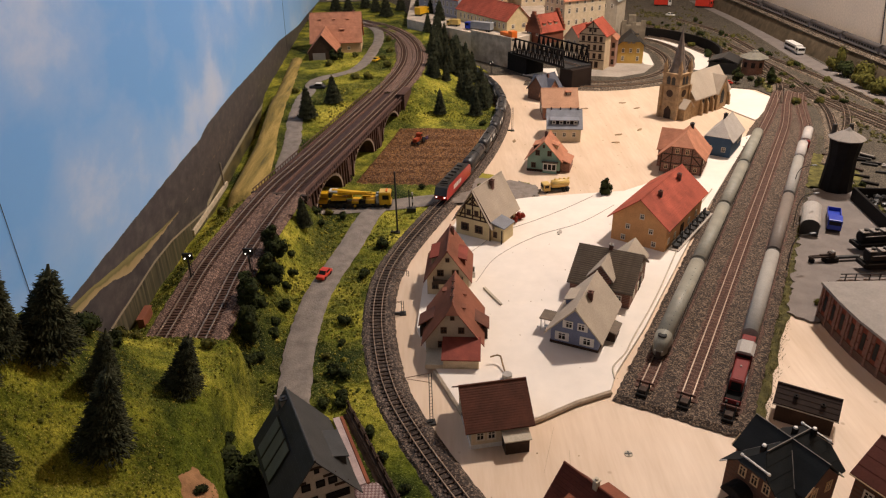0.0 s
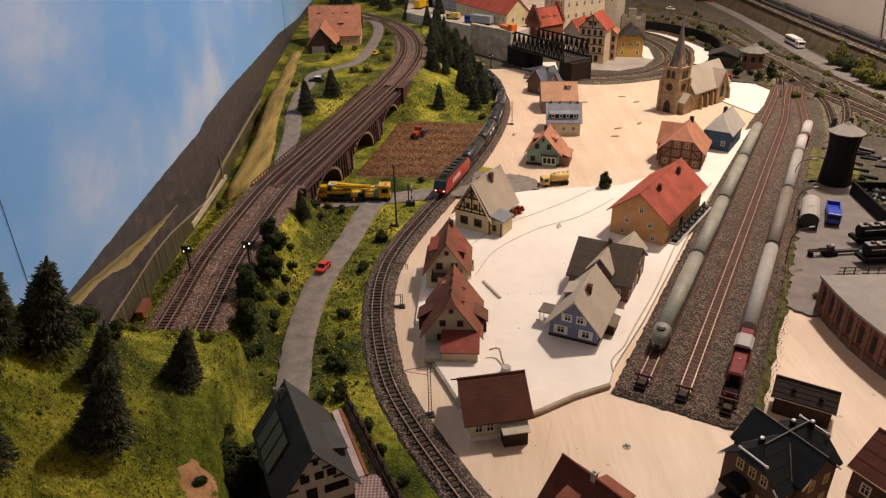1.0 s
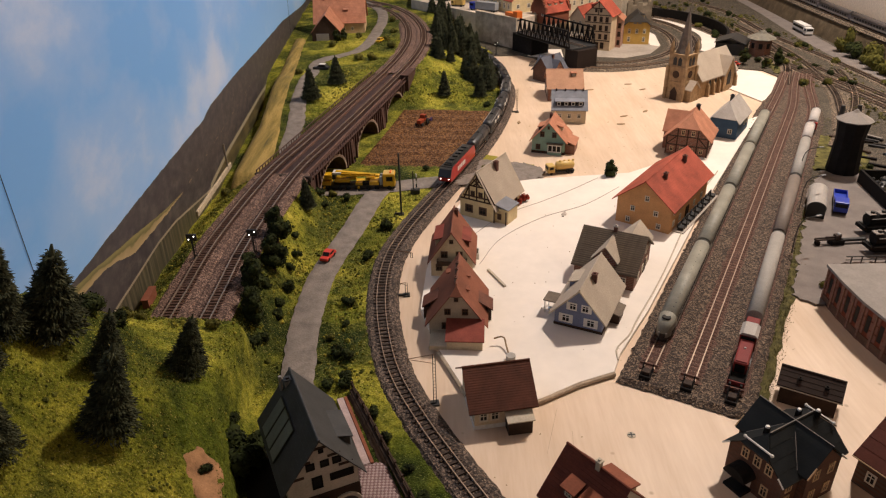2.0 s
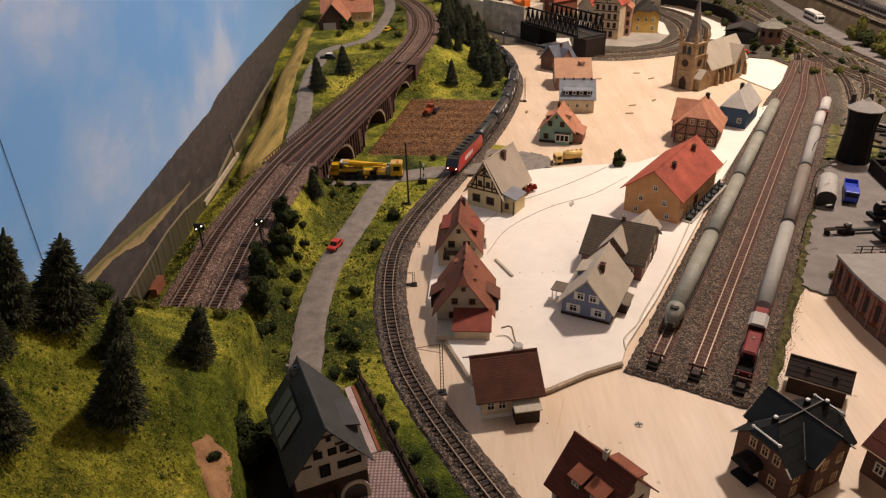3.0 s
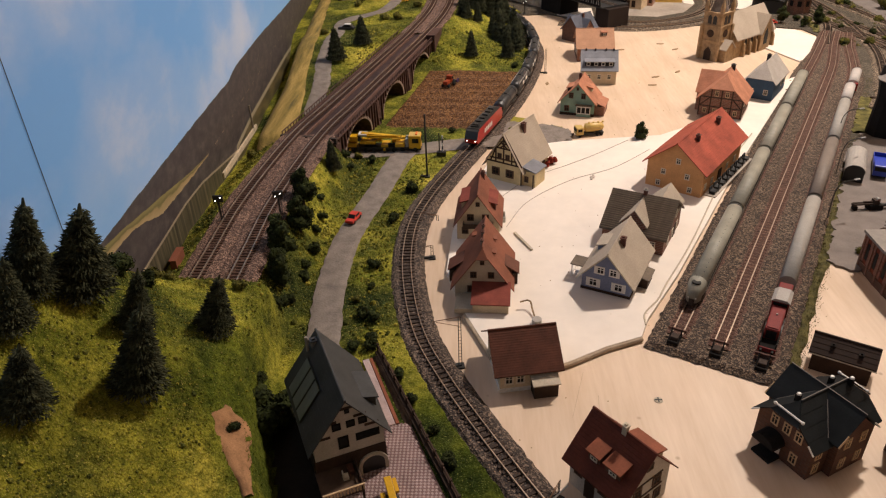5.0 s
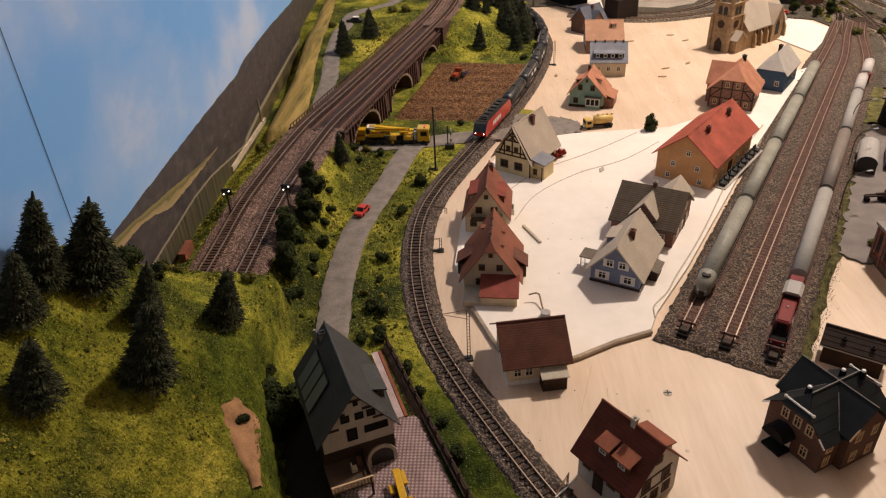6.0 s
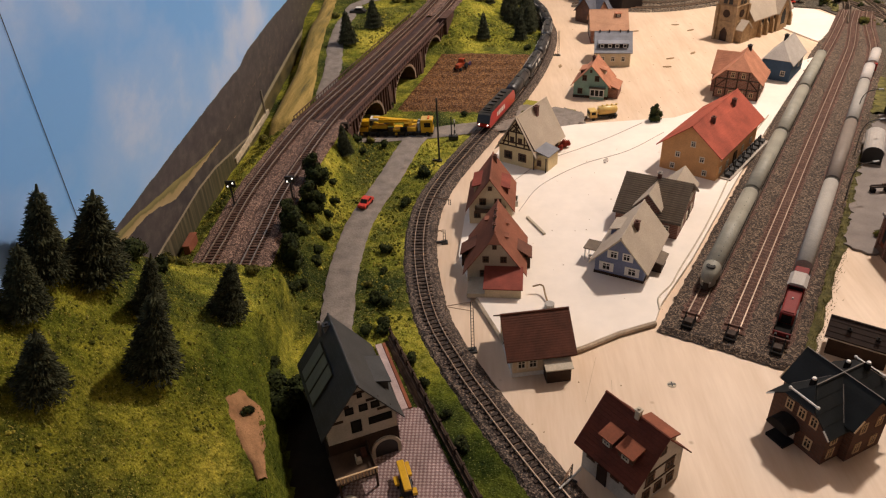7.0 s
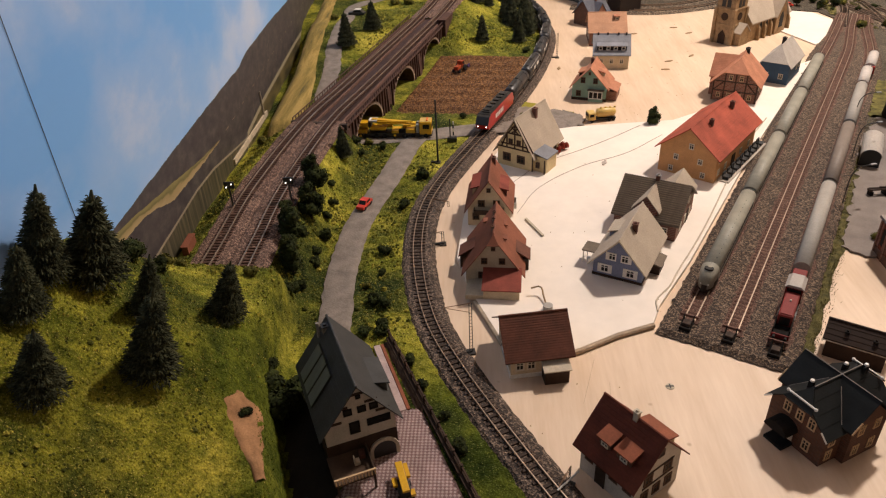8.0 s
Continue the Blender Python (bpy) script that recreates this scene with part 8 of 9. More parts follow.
part("boom", extrude(B(), [(2.2, 1.72), (2.2, 1.98), (8.3, 2.62), (8.6, 2.4), (8.3, 2.1)], -0.3, 0.3, "x"), M_YELLOWP, cr, "yellow telescopic crane boom")
part("inner_boom", extrude(B(), [(1.2, 1.66), (1.2, 1.84), (2.3, 1.96), (2.3, 1.74)], -0.2, 0.2, "x"), M_PIT, cr, "black inner boom")
part("boom_ram", rod(rod(B(), (0.0, 7.0, 1.5), (0.0, 5.2, 2.0), 0.12, 8), (0, 5.2, 2.0), (0, 4.4, 2.1), 0.07, 8), M_LIGHTROOF, cr)
part("jib", boxes((-0.55, -0.4, 2.6, 7.6, 1.9, 2.05), (-0.55, -0.4, 2.6, 7.6, 2.25, 2.35), *[(-0.54, -0.41, 2.8 + k * 0.7, 2.9 + k * 0.7, 2.05, 2.25) for k in range(7)]), M_YELLOWP, cr, "folded lattice jib")
part("hook_block", boxes((-0.15, 0.15, 0.8, 1.2, 1.5, 1.95)), M_BLACK, cr)
part("winch", rod(B(), (-0.55, 8.7, 1.75), (0.55, 8.7, 1.75), 0.3, 12), M_BLACK, cr)
part("counterweight", boxes((-0.7, 0.5, 8.9, 10.0, 1.5, 2.2), chamfer=0.06), M_YELLOWP, cr)
part("engine_cover", boxes((-0.5, 0.7, 7.6, 8.8, 2.2, 2.5), chamfer=0.05), M_WHITE, cr, "white engine cover")
for y0 in (5.0, 9.9):
    og = part("outrigger", boxes((-1.15, 1.15, y0, y0 + 0.28, 0.3, 0.55)), M_YELLOWP, cr)
    for sx in (-1.1, 1.1):
        part("outrigger_foot", rod(B(), (sx, y0 + 0.14, -0.1), (sx, y0 + 0.14, 0.3), 0.13, 8), M_DARKSTEEL, og)
for yy in (0.8, 2.6, 3.8, 6.6, 7.8, 9.2):
    for sx in (-0.75, 0.75):
        place("wheel", TYRE_ME, cr, cm(sx, yy, 0.3) @ Matrix.Diagonal((1.2, 1.25, 1.25, 1)))

# tractor with plough on the field
M_TRACTOR = paint("tractor_red", (0.32, 0.055, 0.02), rough=0.5)
tr = thing("tractor", "red-orange tractor with dark plough on the field", "tractor", -4.2, 119.6, 0.72, -25)
part("engine", boxes((-0.4, 0.4, -0.9, 0.6, 0.5, 1.1), chamfer=0.06), M_TRACTOR, tr)
part("cab", boxes((-0.5, 0.5, 0.6, 1.4, 0.6, 1.7), chamfer=0.05), M_TRACTOR, tr)
part("cab_glass", boxes((-0.52, 0.52, 0.7, 1.3, 1.15, 1.6)), M_GLASS_DARK, tr)
for sx in (-0.7, 0.7):
    place("wheel", TYRE_ME, tr, cm(sx, 1.2, 0.5) @ Matrix.Diagonal((1.4, 2.0, 2.0, 1)))
    place("wheel", TYRE_ME, tr, cm(sx * 0.85, -0.6, 0.3) @ Matrix.Diagonal((1.1, 1.2, 1.2, 1)))
part("plough", boxes((-0.9, 0.9, 2.0, 2.4, 0.3, 0.6), (-0.1, 0.1, 1.6, 2.0, 0.4, 0.6), (-0.8, -0.6, 2.4, 3.0, 0.1, 0.7), (0.6, 0.8, 2.4, 3.0, 0.1, 0.7)), paint("dark_violet_paint", (0.06, 0.035, 0.09)), tr, "dark violet plough")

# yellow loader on the paving by the near house
ld = thing("loader", "small yellow loader parked on the paving", "loader", -5.7, 32.4, 0.42, 18)
part("body", boxes((-0.55, 0.55, -0.6, 1.0, 0.3, 0.9), chamfer=0.06), M_BLACK, ld, "black engine body")
part("arm", boxes((-0.32, 0.32, -0.9, 2.4, 1.3, 1.55), chamfer=0.05), M_YELLOWP, ld)
part("arm_frame", boxes((0.4, 0.75, 0.9, 2.4, 0.9, 1.15), (-0.9, -0.5, 0.3, 1.2, 0.8, 1.05), (-0.9, -0.5, -1.3, -0.7, 0.3, 0.6), (0.4, 0.8, -0.9, -0.3, 0.6, 0.9)), M_YELLOWP, ld)
part("mast", boxes((-0.15, 0.15, 0.2, 0.6, 0.8, 1.4)), M_YELLOWP, ld)
for yy in (-0.5, 0.8):
    for sx in (-0.6, 0.6):
        place("wheel", TYRE_ME, ld, cm(sx, yy, 0.28))

ld.matrix_basis = ld.matrix_basis @ Matrix.Diagonal((0.8, 0.8, 0.8, 1))

# ---- railway fittings ----
for v in (-3.3, 0.3, 4.0):
    bs = thing("buffer_stop", "dark buffer stop at the end of the track", "buffer stop", *on_tracks(0.3, v, 0.5), RZ_T, "buffer stops")
    part("frame", boxes((-0.48, -0.36, -1.15, 0.4, 0.0, 0.22), (0.36, 0.48, -1.15, 0.4, 0.0, 0.22), (-0.48, 0.48, -1.2, -1.05, 0.0, 0.3), (-0.36, 0.36, -0.1, 0.1, 0.0, 0.3)), M_PIT, bs)
    part("weight_box", boxes((-0.34, 0.34, -0.85, -0.15, 0.05, 0.55), chamfer=0.05), M_SLEEPER, bs, "dark timber weight box")
    for sx in (-0.42, 0.42):
        part("strut", rod(rod(B(), (sx, 0.15, 0.0), (sx, 0.15, 0.85), 0.06, 6), (sx, -0.9, 0.15), (sx, 0.15, 0.8), 0.05, 6), M_PIT, bs)
    part("beam", boxes((-0.8, 0.8, 0.12, 0.24, 0.62, 0.84)), paint("rusty_beam", (0.13, 0.065, 0.05)), bs, "rusty buffer beam")

for x, y, z, s in ((-26.5, 65.2, 4.9, 1), (-20.6, 66.6, 4.6, 1), (12.6, 172.0, 0.2, 1)):
    sg = thing("signal", "black colour-light signal with two lit white lamps", "signal", x, y, z, 0, "signals")
    part("post", rod(B(), (0, 0, -0.2), (0, 0, 2.6), 0.08, 8), M_BLACK, sg)
    hd = part("head", boxes((-0.55, 0.55, -0.1, 0.12, 2.3, 3.1), chamfer=0.08), M_BLACK, sg)
    for dx, dz in ((-0.28, 2.52), (0.3, 2.86)):
        part("lamp", rod(B(), (dx, -0.2, dz), (dx, -0.08, dz), 0.055, 10), M_LAMP, hd, "lit white lamp")
    part("base", boxes((-0.4, 0.4, -0.3, 0.3, -0.2, 0.15)), M_BLACK, sg)
    part("ladder", boxes((-0.2, -0.16, 0.15, 0.2, 0, 2.4), (0.16, 0.2, 0.15, 0.2, 0, 2.4), *[(-0.2, 0.2, 0.15, 0.2, 0.2 + k * 0.3, 0.24 + k * 0.3) for k in range(7)]), M_DARKSTEEL, sg)


def mast(x, y, z, h, rz, label, arm=2.2, lattice=True):
    root = thing("catenary_mast", label, "mast", x, y, z, rz, "masts")
    if lattice:
        bm = B()
        for sx in (-0.13, 0.13):
            rod(bm, (sx, 0, 0), (sx * 0.8, 0, h), 0.035, 5)
        n = int(h / 0.35)
        for k in range(n):
            rod(bm, (-0.13, 0, k * h / n), (0.13, 0, k * h / n), 0.022, 4)
        part("post", bm, M_DARKSTEEL, root, "lattice post")
    else:
        part("post", rod(B(), (0, 0, 0), (0, 0, h), 0.13, 8, 0.1), M_DARKSTEEL, root)
    if h > 1:
        part("base", boxes((-0.35, 0.35, -0.35, 0.35, -0.1, 0.12), (-0.9, 0.1, -0.12, 0.12, 0.0, 0.2)), M_BLACK, root)
    if arm:
        bm = B()
        rod(bm, (0, 0, h), (-arm, 0, h * 0.97), 0.035, 5)
        rod(bm, (0, 0, h * 0.82), (-arm * 0.9, 0, h * 0.95), 0.03, 5)
        rod(bm, (-arm, 0, h * 0.97), (-arm, 0, h * 0.86), 0.03, 5)
        part("arm", bm, mat("copper_arm", (0.22, 0.13, 0.08), 0.5, 0.2, 100, 500, 0.1, metal=0.5), root, "thin copper-coloured arm")
    return root


mast(-1.3, 47.6, 0.05, 5.3, 10, "lattice catenary mast beside the curve")
mast(-6.0, 84.9, 0.3, 8.6, 0, "tall dark pole beside the road", 0, False)
mast(-4.5, 65.2, 0.05, 1.6, 5, "short mast stump beside the curve", 0.6)
mast(5.6, 33.6, 0.05, 1.9, 60, "white-tipped mast stump by the near track", 1.8)
mast(-4.2, 72.6, 0.55, 0.7, -20, "thin wire bracket over the curve", 2.6)
mast(13.4, 128.0, 0.05, 4.4, 5, "thin mast beside the far curve", 0)
xs = thing("crossing_post", "level-crossing post with dark and white bands", "crossing post", -4.4, 91.4, 0.5)
for k in range(5):
    part("band", rod(B(), (0.25, 0, 0.3 + k * 0.5), (0.25, 0, 0.8 + k * 0.5), 0.09, 8), M_DARKSTEEL if k % 2 else M_WHITE, xs)
part("post", rod(B(), (-0.2, 0, 0), (-0.2, 0, 3.2), 0.08, 8), M_DARKSTEEL, xs)
part("base", boxes((-0.6, 0.7, -0.4, 0.4, -0.1, 0.5), chamfer=0.05), M_BLACK, xs)


def lamp_post(x, y, z, h, rz, arm):
    root = thing("street_lamp", "thin black street lamp with curved arm", "street lamp", x, y, z, rz, "street lamps")
    pts = [(0, 0, 0), (0, 0, h * 0.6), (0.1 * arm, 0, h * 0.85), (0.4 * arm, 0, h * 0.98), (arm, 0, h)]
    part("post", tube(B(), spline(pts, 0.3), 0.06), M_BLACK, root)
    part("lamp_head", boxes((arm - 0.2, arm + 0.5, -0.14, 0.14, h - 0.05, h + 0.08), chamfer=0.04), M_GREYP, root)


lamp_post(40.2, 72.4, 0.2, 4.6, 15, 2.4)
lamp_post(46.2, 84.0, 0.2, 4.6, 15, 2.4)
lamp_post(50.6, 94.2, 0.2, 4.6, 10, 2.4)

# ---- yard buildings ----
wt = thing("water_tower", "black tapering water tower with grey cap", "water tower", 58.1, 96.8, 0.25)
bm = B()
lathe(bm, [(2.25, -0.05), (2.15, 0.9), (1.9, 5.0), (2.2, 7.7)], 10)
part("tower_body", bm, mat("charred_tower", (0.012, 0.010, 0.009), 0.85, 0.35, 90, 500, 0.4), wt)
bm = B()
lathe(bm, [(2.4, 7.7), (2.5, 7.85), (0.5, 8.9), (0.15, 9.3)], 10)
part("tower_roof", bm, M_CANVAS, wt, "pale grey polygonal roof")
for sx in (-1.6, 1.4):
    part("tank_knob", rod(B(), (sx * 0.8, 1.5, 7.9), (sx * 0.8, 1.5, 9.4), 0.45, 10, 0.3), M_BLACK, wt)

ht_ = thing("arched_hut", "small hut with white barrel roof and dark front", "hut", 47.1, 81.6, 0.27, -27)
pr = [(-1.2, 1.3)] + [(-1.2 * math.cos(math.pi * i / 10), 1.3 + 0.95 * math.sin(math.pi * i / 10)) for i in range(11)] + [(1.2, 1.3)]
part("wall", boxes((-1.1, 1.1, 0, 6.4, -0.05, 1.3)), M_BLACK, ht_)
part("roof", extrude(B(), pr, -0.1, 6.5), M_LIGHTROOF, ht_, "white barrel roof")
part("gable", extrude(B(), [(u * 0.92, v) for u, v in pr], -0.16, -0.1), M_BLACK, ht_)

bt = thing("brick_tower", "octagonal brick tower with flat grey conical roof", "tower", 73.4, 166.5, 0.2)
bt.matrix_basis = bt.matrix_basis @ Matrix.Diagonal((0.85, 0.85, 0.9, 1))
bm = B()
lathe(bm, [(2.9, -0.05), (2.9, 4.2)], 8)
part("tower_wall", bm, M_BRICK, bt)
bm = B()
lathe(bm, [(3.9, 4.2), (3.9, 4.4), (1.2, 5.6), (0.8, 6.1)], 8)
part("tower_roof", bm, paint("mossy_tower_felt", (0.19, 0.175, 0.14), spread=0.25), bt)
for i in range(8):
    a = math.pi * 2 * (i + 0.5) / 8
    part("tower_window", boxes((-0.5, 0.5, -0.06, 0.04, 2.0, 3.3)), M_GLASS_DARK, bt, m=cm(2.68 * math.cos(a), 2.68 * math.sin(a), 0, 0, 0, math.degrees(a) + 90))


def steam_engine(x, y, z, rz, L):
    root = thing("steam_locomotive", "black steam engine standing in the yard", "locomotive", x, y, z, rz, "steam engines")
    bm = B()
    lathe(bm, [(0.45, 0.3), (0.72, 0.4), (0.72, L * 0.6)], 14, Matrix.Translation((0, 0, 1.6)) @ Matrix.Rotation(-math.pi / 2, 4, "X"))
    bo = part("boiler", bm, M_PIT, root)
    for yy in (1.0, 2.4, 3.8):
        part("dome", rod(B(), (0, yy, 2.2), (0, yy, 2.65), 0.24, 10), M_BLACK, bo)
    part("running_board", boxes((-0.9, 0.9, 0.2, L * 0.75, 0.85, 0.95)), M_BLACK, root)
    cb_ = part("cab", boxes((-0.85, 0.85, L * 0.6, L * 0.75, 0.9, 2.5)), M_BLACK, root)
    part("cab_roof", boxes((-0.95, 0.95, L * 0.58, L * 0.78, 2.5, 2.62)), M_DARKSTEEL, cb_)
    part("tender", boxes((-0.85, 0.85, L * 0.8, L, 0.6, 2.0), chamfer=0.06), M_BLACK, root)
    for k in range(6):
        for sx in (-0.5, 0.5):
            place("wheel", WHEEL_ME, root, cm(sx, 0.8 + k * L / 6.6, 0.4) @ Matrix.Diagonal((1, 1.3, 1.3, 1)))
    part("frame", boxes((-0.62, 0.62, 0.3, L, 0.1, 0.85), (-0.8, 0.8, L * 0.25, L * 0.6, 0.95, 1.7)), M_PIT, root, "sooty black frame and side tanks")
    for yy in (0.3, 1.7, 3.0):
        part("top_plate", boxes((-0.5, 0.5, yy, yy + 0.9, 2.28, 2.4), chamfer=0.03), M_CANVAS, bo, "pale grey cover plate")
    part("front_plate", boxes((-0.85, 0.85, -0.25, 0.1, 0.5, 0.95), chamfer=0.04), M_PIT, root)
    part("handrail", rod(B(), (0.74, 0.6, 1.9), (0.74, L * 0.58, 1.9), 0.04, 5), M_LIGHTROOF, root)
    return root


steam_engine(50.6, 77.2, 0.5, -84, 13)
steam_engine(48.8, 72.3, 0.5, -86, 13)
steam_engine(63.6, 81.0, 0.5, -80, 13)
# walled coal bunker and heaps of brick behind the yard
cb2 = thing("coal_bunker", "black-walled coal bunker filled with coal", "bunker", 57.1, 81.4, 0.2, -6)
part("bunker_wall", boxes((0, 0.35, 0, 11.4, -0.05, 1.9), (0.35, 12, 11.05, 11.4, -0.05, 1.9), (0.35, 12, 0, 0.35, -0.05, 1.9)), M_PIT, cb2)
q2 = random.Random(5)
bm = B()
for k in range(170):
    px, py = q2.uniform(0.7, 11.6), q2.uniform(0.7, 10.7)
    bmesh.ops.create_icosphere(bm, subdivisions=1, radius=q2.uniform(0.25, 0.6), matrix=Matrix.Translation((px, py, 1.1 + 0.5 * noise.noise(Vector((px * 0.4, py * 0.4, 0))))) @ Matrix.Rotation(q2.uniform(0, 6), 4, "X"))
tagged(part("coal", bm, M_BLACK, cb2, "heap of black coal"), "heap of black coal", kind="stuff")
for k in range(16):
    px, py = 63.5 + q2.uniform(0, 7.5), 97 + q2.uniform(0, 14)
    tagged(part("plank", boxes((-1.2, 1.2, -0.25, 0.25, 0, 0.35)), q2.choice((M_DARKWOOD, R_REDBROWN, M_PIT, M_CANVAS, M_DARKSTEEL)), m=cm(px, py, 0.2, 0, 0, q2.uniform(-70, -20))), "loose dark plank lying in the yard", "plank", "yard planks")
jc = thing("jib_crane", "small black yard crane with pale pulley", "crane", 46.4, 74.6, 0.26, 4)
part("base", boxes((-0.8, 0.8, -0.5, 0.5, -0.05, 0.6), (-2.5, -2.1, -0.35, 0.35, -0.05, 0.5), chamfer=0.06), M_PIT, jc)
part("jib", boxes((-2.6, 0.2, -0.28, -0.1, 0.62, 0.8), (-2.5, 0.2, 0.1, 0.28, 0.62, 0.8), (-2.6, -2.3, -0.3, 0.3, 0.5, 0.72), (-1.4, 0.0, -0.1, 0.1, 0.8, 1.0), (-0.3, 0.3, -0.35, 0.35, 0.6, 1.2)), M_SLEEPER, jc)
part("pulley", rod(B(), (0.2, -0.25, 1.2), (0.2, 0.25, 1.2), 0.2, 10), M_LIGHTROOF, jc)
part("hook_frame", boxes((0.2, 3.6, -0.2, 0.2, 0.3, 0.6)), M_DARKSTEEL, jc)

# ---- truss bridge and its abutment ----
br = thing("truss_bridge", "black steel truss bridge beside the town", "bridge", 18.6, 178.6, 0.2, -149, kind="structure")
BL = 24.0
Y0, Y1, TW = 4.4, 23.2, 3.6
part("deck", boxes((-TW, TW, 3.4, BL, 4.3, 4.6)), M_DARKSTEEL, br)
for sx in (-TW, TW):
    part("bottom_chord", boxes((sx - 0.15, sx + 0.15, Y0, Y1, 4.55, 4.9)), M_PIT, br)
    part("top_chord", boxes((sx - 0.15, sx + 0.15, Y0 + 0.8, Y1 - 0.8, 8.0, 8.3)), M_PIT, br)
    n = 11
    for k in range(n):
        a, b_ = Y0 + k * (Y1 - Y0) / n, Y0 + (k + 1) * (Y1 - Y0) / n
        m_ = (a + b_) / 2
        part("diagonal", rod(B(), (sx, a, 4.75), (sx, m_, 8.1), 0.17, 6), M_PIT, br)
        part("diagonal", rod(B(), (sx, m_, 8.1), (sx, b_, 4.75), 0.17, 6), M_PIT, br)
        part("upright", rod(B(), (sx, m_, 4.75), (sx, m_, 8.1), 0.12, 6), M_PIT, br)
for sx in (-0.45, 0.45):
    part("rail", boxes((sx - 0.06, sx + 0.06, 3.4, BL, 4.6, 4.78)), M_RAIL, br)
part("abutment", boxes((-2.8, 2.8, BL - 3.0, BL + 1.2, -0.2, 4.26)), paint("dark_abutment", (0.022, 0.014, 0.011)), br, "dark brown abutment")
# solid block whose black colour paints the shade under the bridge
part("tunnel_mouth", boxes((-2.6, 2.6, 1.0, 8.5, -0.15, 4.26)), M_PIT, br, "solid black block painting the shade beneath the bridge")
bl = thing("engine", "small orange engine standing before the truss bridge", "locomotive", 16.0, 182.0, 6.82, -149)
part("hood", boxes((-0.8, 0.8, 0, 3.4, 0.3, 1.6), chamfer=0.1), M_ORANGEP, bl)
part("cab", boxes((-0.85, 0.85, 3.4, 5.0, 0.3, 2.2), chamfer=0.08), M_ORANGEP, bl)
part("frame", boxes((-0.8, 0.8, -0.1, 5.1, 0.0, 0.35)), M_BLACK, bl)

# ---- town ----
h = House("town_house", "long town house with bright red roof and cream gable", "house", 20.6, 188.6, 6.8, 28, 7.0, 26, 3.2, 6.6, M_YELLOW, R_RED, course=0.5)
h.windows("f", (-1.6, 1.6), 1.0, w=1.0, h=1.2)
h.windows("l", tuple(1.5 + 2.0 * i for i in range(12)), 0.9, w=0.9, h=1.4)
h = House("town_house", "grey town house with red roof and window rows", "house", 9.0, 213, 6.8, 35, 8, 20, 5.2, 8.6, paint("blue_grey_render", (0.34, 0.33, 0.36)), R_RED, course=0.5)
for v in (0.8, 2.9):
    h.windows("l", tuple(1.4 + 1.9 * i for i in range(9)), v, w=0.9, h=1.4)
h.windows("f", (-2, 0, 2), 1.0, w=0.9, h=1.4)
h = House("town_house", "stepped-gable red town house", "house", 24.2, 185.4, 4.6, -55, 5.2, 8, 3.2, 6.8, R_REDBROWN, R_RED, course=0.5)
bm = B()
for k in range(6):
    box(bm, -2.8 + k * 0.46, 2.8 - k * 0.46, -0.35, 0.3, 2.7 + k * 0.72, 4.2 + k * 0.72)
part("stepped_gable", bm, R_REDBROWN, h.root, "stepped red gable")
bm = B()
for k in range(6):
    box(bm, -2.8 + k * 0.46, 2.8 - k * 0.46, 7.7, 8.35, 2.7 + k * 0.72, 4.2 + k * 0.72)
part("stepped_gable", bm, R_REDBROWN, h.root, "stepped red gable")
for u in (2.0, 4.0, 6.0):
    h.shed_dormer(1, u, 1.8, 0.9, 0.8, 0.6, M_CREAM, R_RED)
h.windows("f", (-1.4, 1.4), 2.0, w=0.8, h=1.3)
h = House("town_house", "small cream gabled house with red roof", "house", 33.5, 182.5, 3.0, -40, 4.2, 7, 3.4, 6.0, M_CREAM, R_RED, course=0.5)
h.windows("f", (-0.9, 0.9), 1.8, w=0.7, h=1.0)
h = House("town_house", "tall cream apartment house with hipped orange roof", "house", 32.0, 203, 0.3, -62, 9, 14, 12.4, 15.4, M_CREAM, R_ORANGE, course=0.6)
for v in (3.0, 6.0, 9.0, 11.2):
    h.windows("f", (-3.2, -1.1, 1.1, 3.2), v, w=0.9, h=1.4)
    h.windows("r", (1.6, 4.2, 6.8, 9.4, 12), v, w=0.9, h=1.4)
h = House("town_house", "tall tenement with brown gable and window rows", "house", 37.0, 174.6, 0.25, -30, 6.6, 6.5, 8.2, 11.4, paint("buff_render", (0.60, 0.46, 0.30)), R_RED, course=0.5)
h.beams("f", [(-3.2, 8.2, 3.2, 8.2), (-3.3, 8.2, 0, 11.3), (3.3, 8.2, 0, 11.3), (-1.6, 9.7, 1.6, 9.7), (0, 8.2, 0, 11.2), (-3.2, 2.3, 3.2, 2.3), (-3.2, 4.4, 3.2, 4.4), (-3.2, 6.4, 3.2, 6.4)], 0.2)
for v in (2.6, 4.6, 6.6):
    h.windows("f", (-2.2, -0.75, 0.75, 2.2), v, w=0.75, h=1.25, frame=M_FRAME_DARK)
h.windows("f", (-1.4, 1.4), 0.4, w=0.9, h=1.5, frame=M_FRAME_DARK)
h.windows("f", (-0.6, 0.6), 8.8, w=0.6, h=0.9, frame=M_FRAME_DARK)
h.door("f", 0, 0.9, 1.8)
for v in (2.6, 4.6, 6.6):
    h.windows("l", (1.6, 3.6, 5.4), v, w=0.75, h=1.25, frame=M_FRAME_DARK)
h.shed_dormer(-1, 3.2, 2.4, 3.4, 1.6, 1.0, R_RED, R_RED)
h = House("town_house", "narrow pink town house with orange roof", "house", 41.4, 177.0, 0.25, -20, 4.0, 5.0, 6.6, 8.2, paint("pink_render", (0.42, 0.25, 0.19)), R_ORANGE, course=0.5)
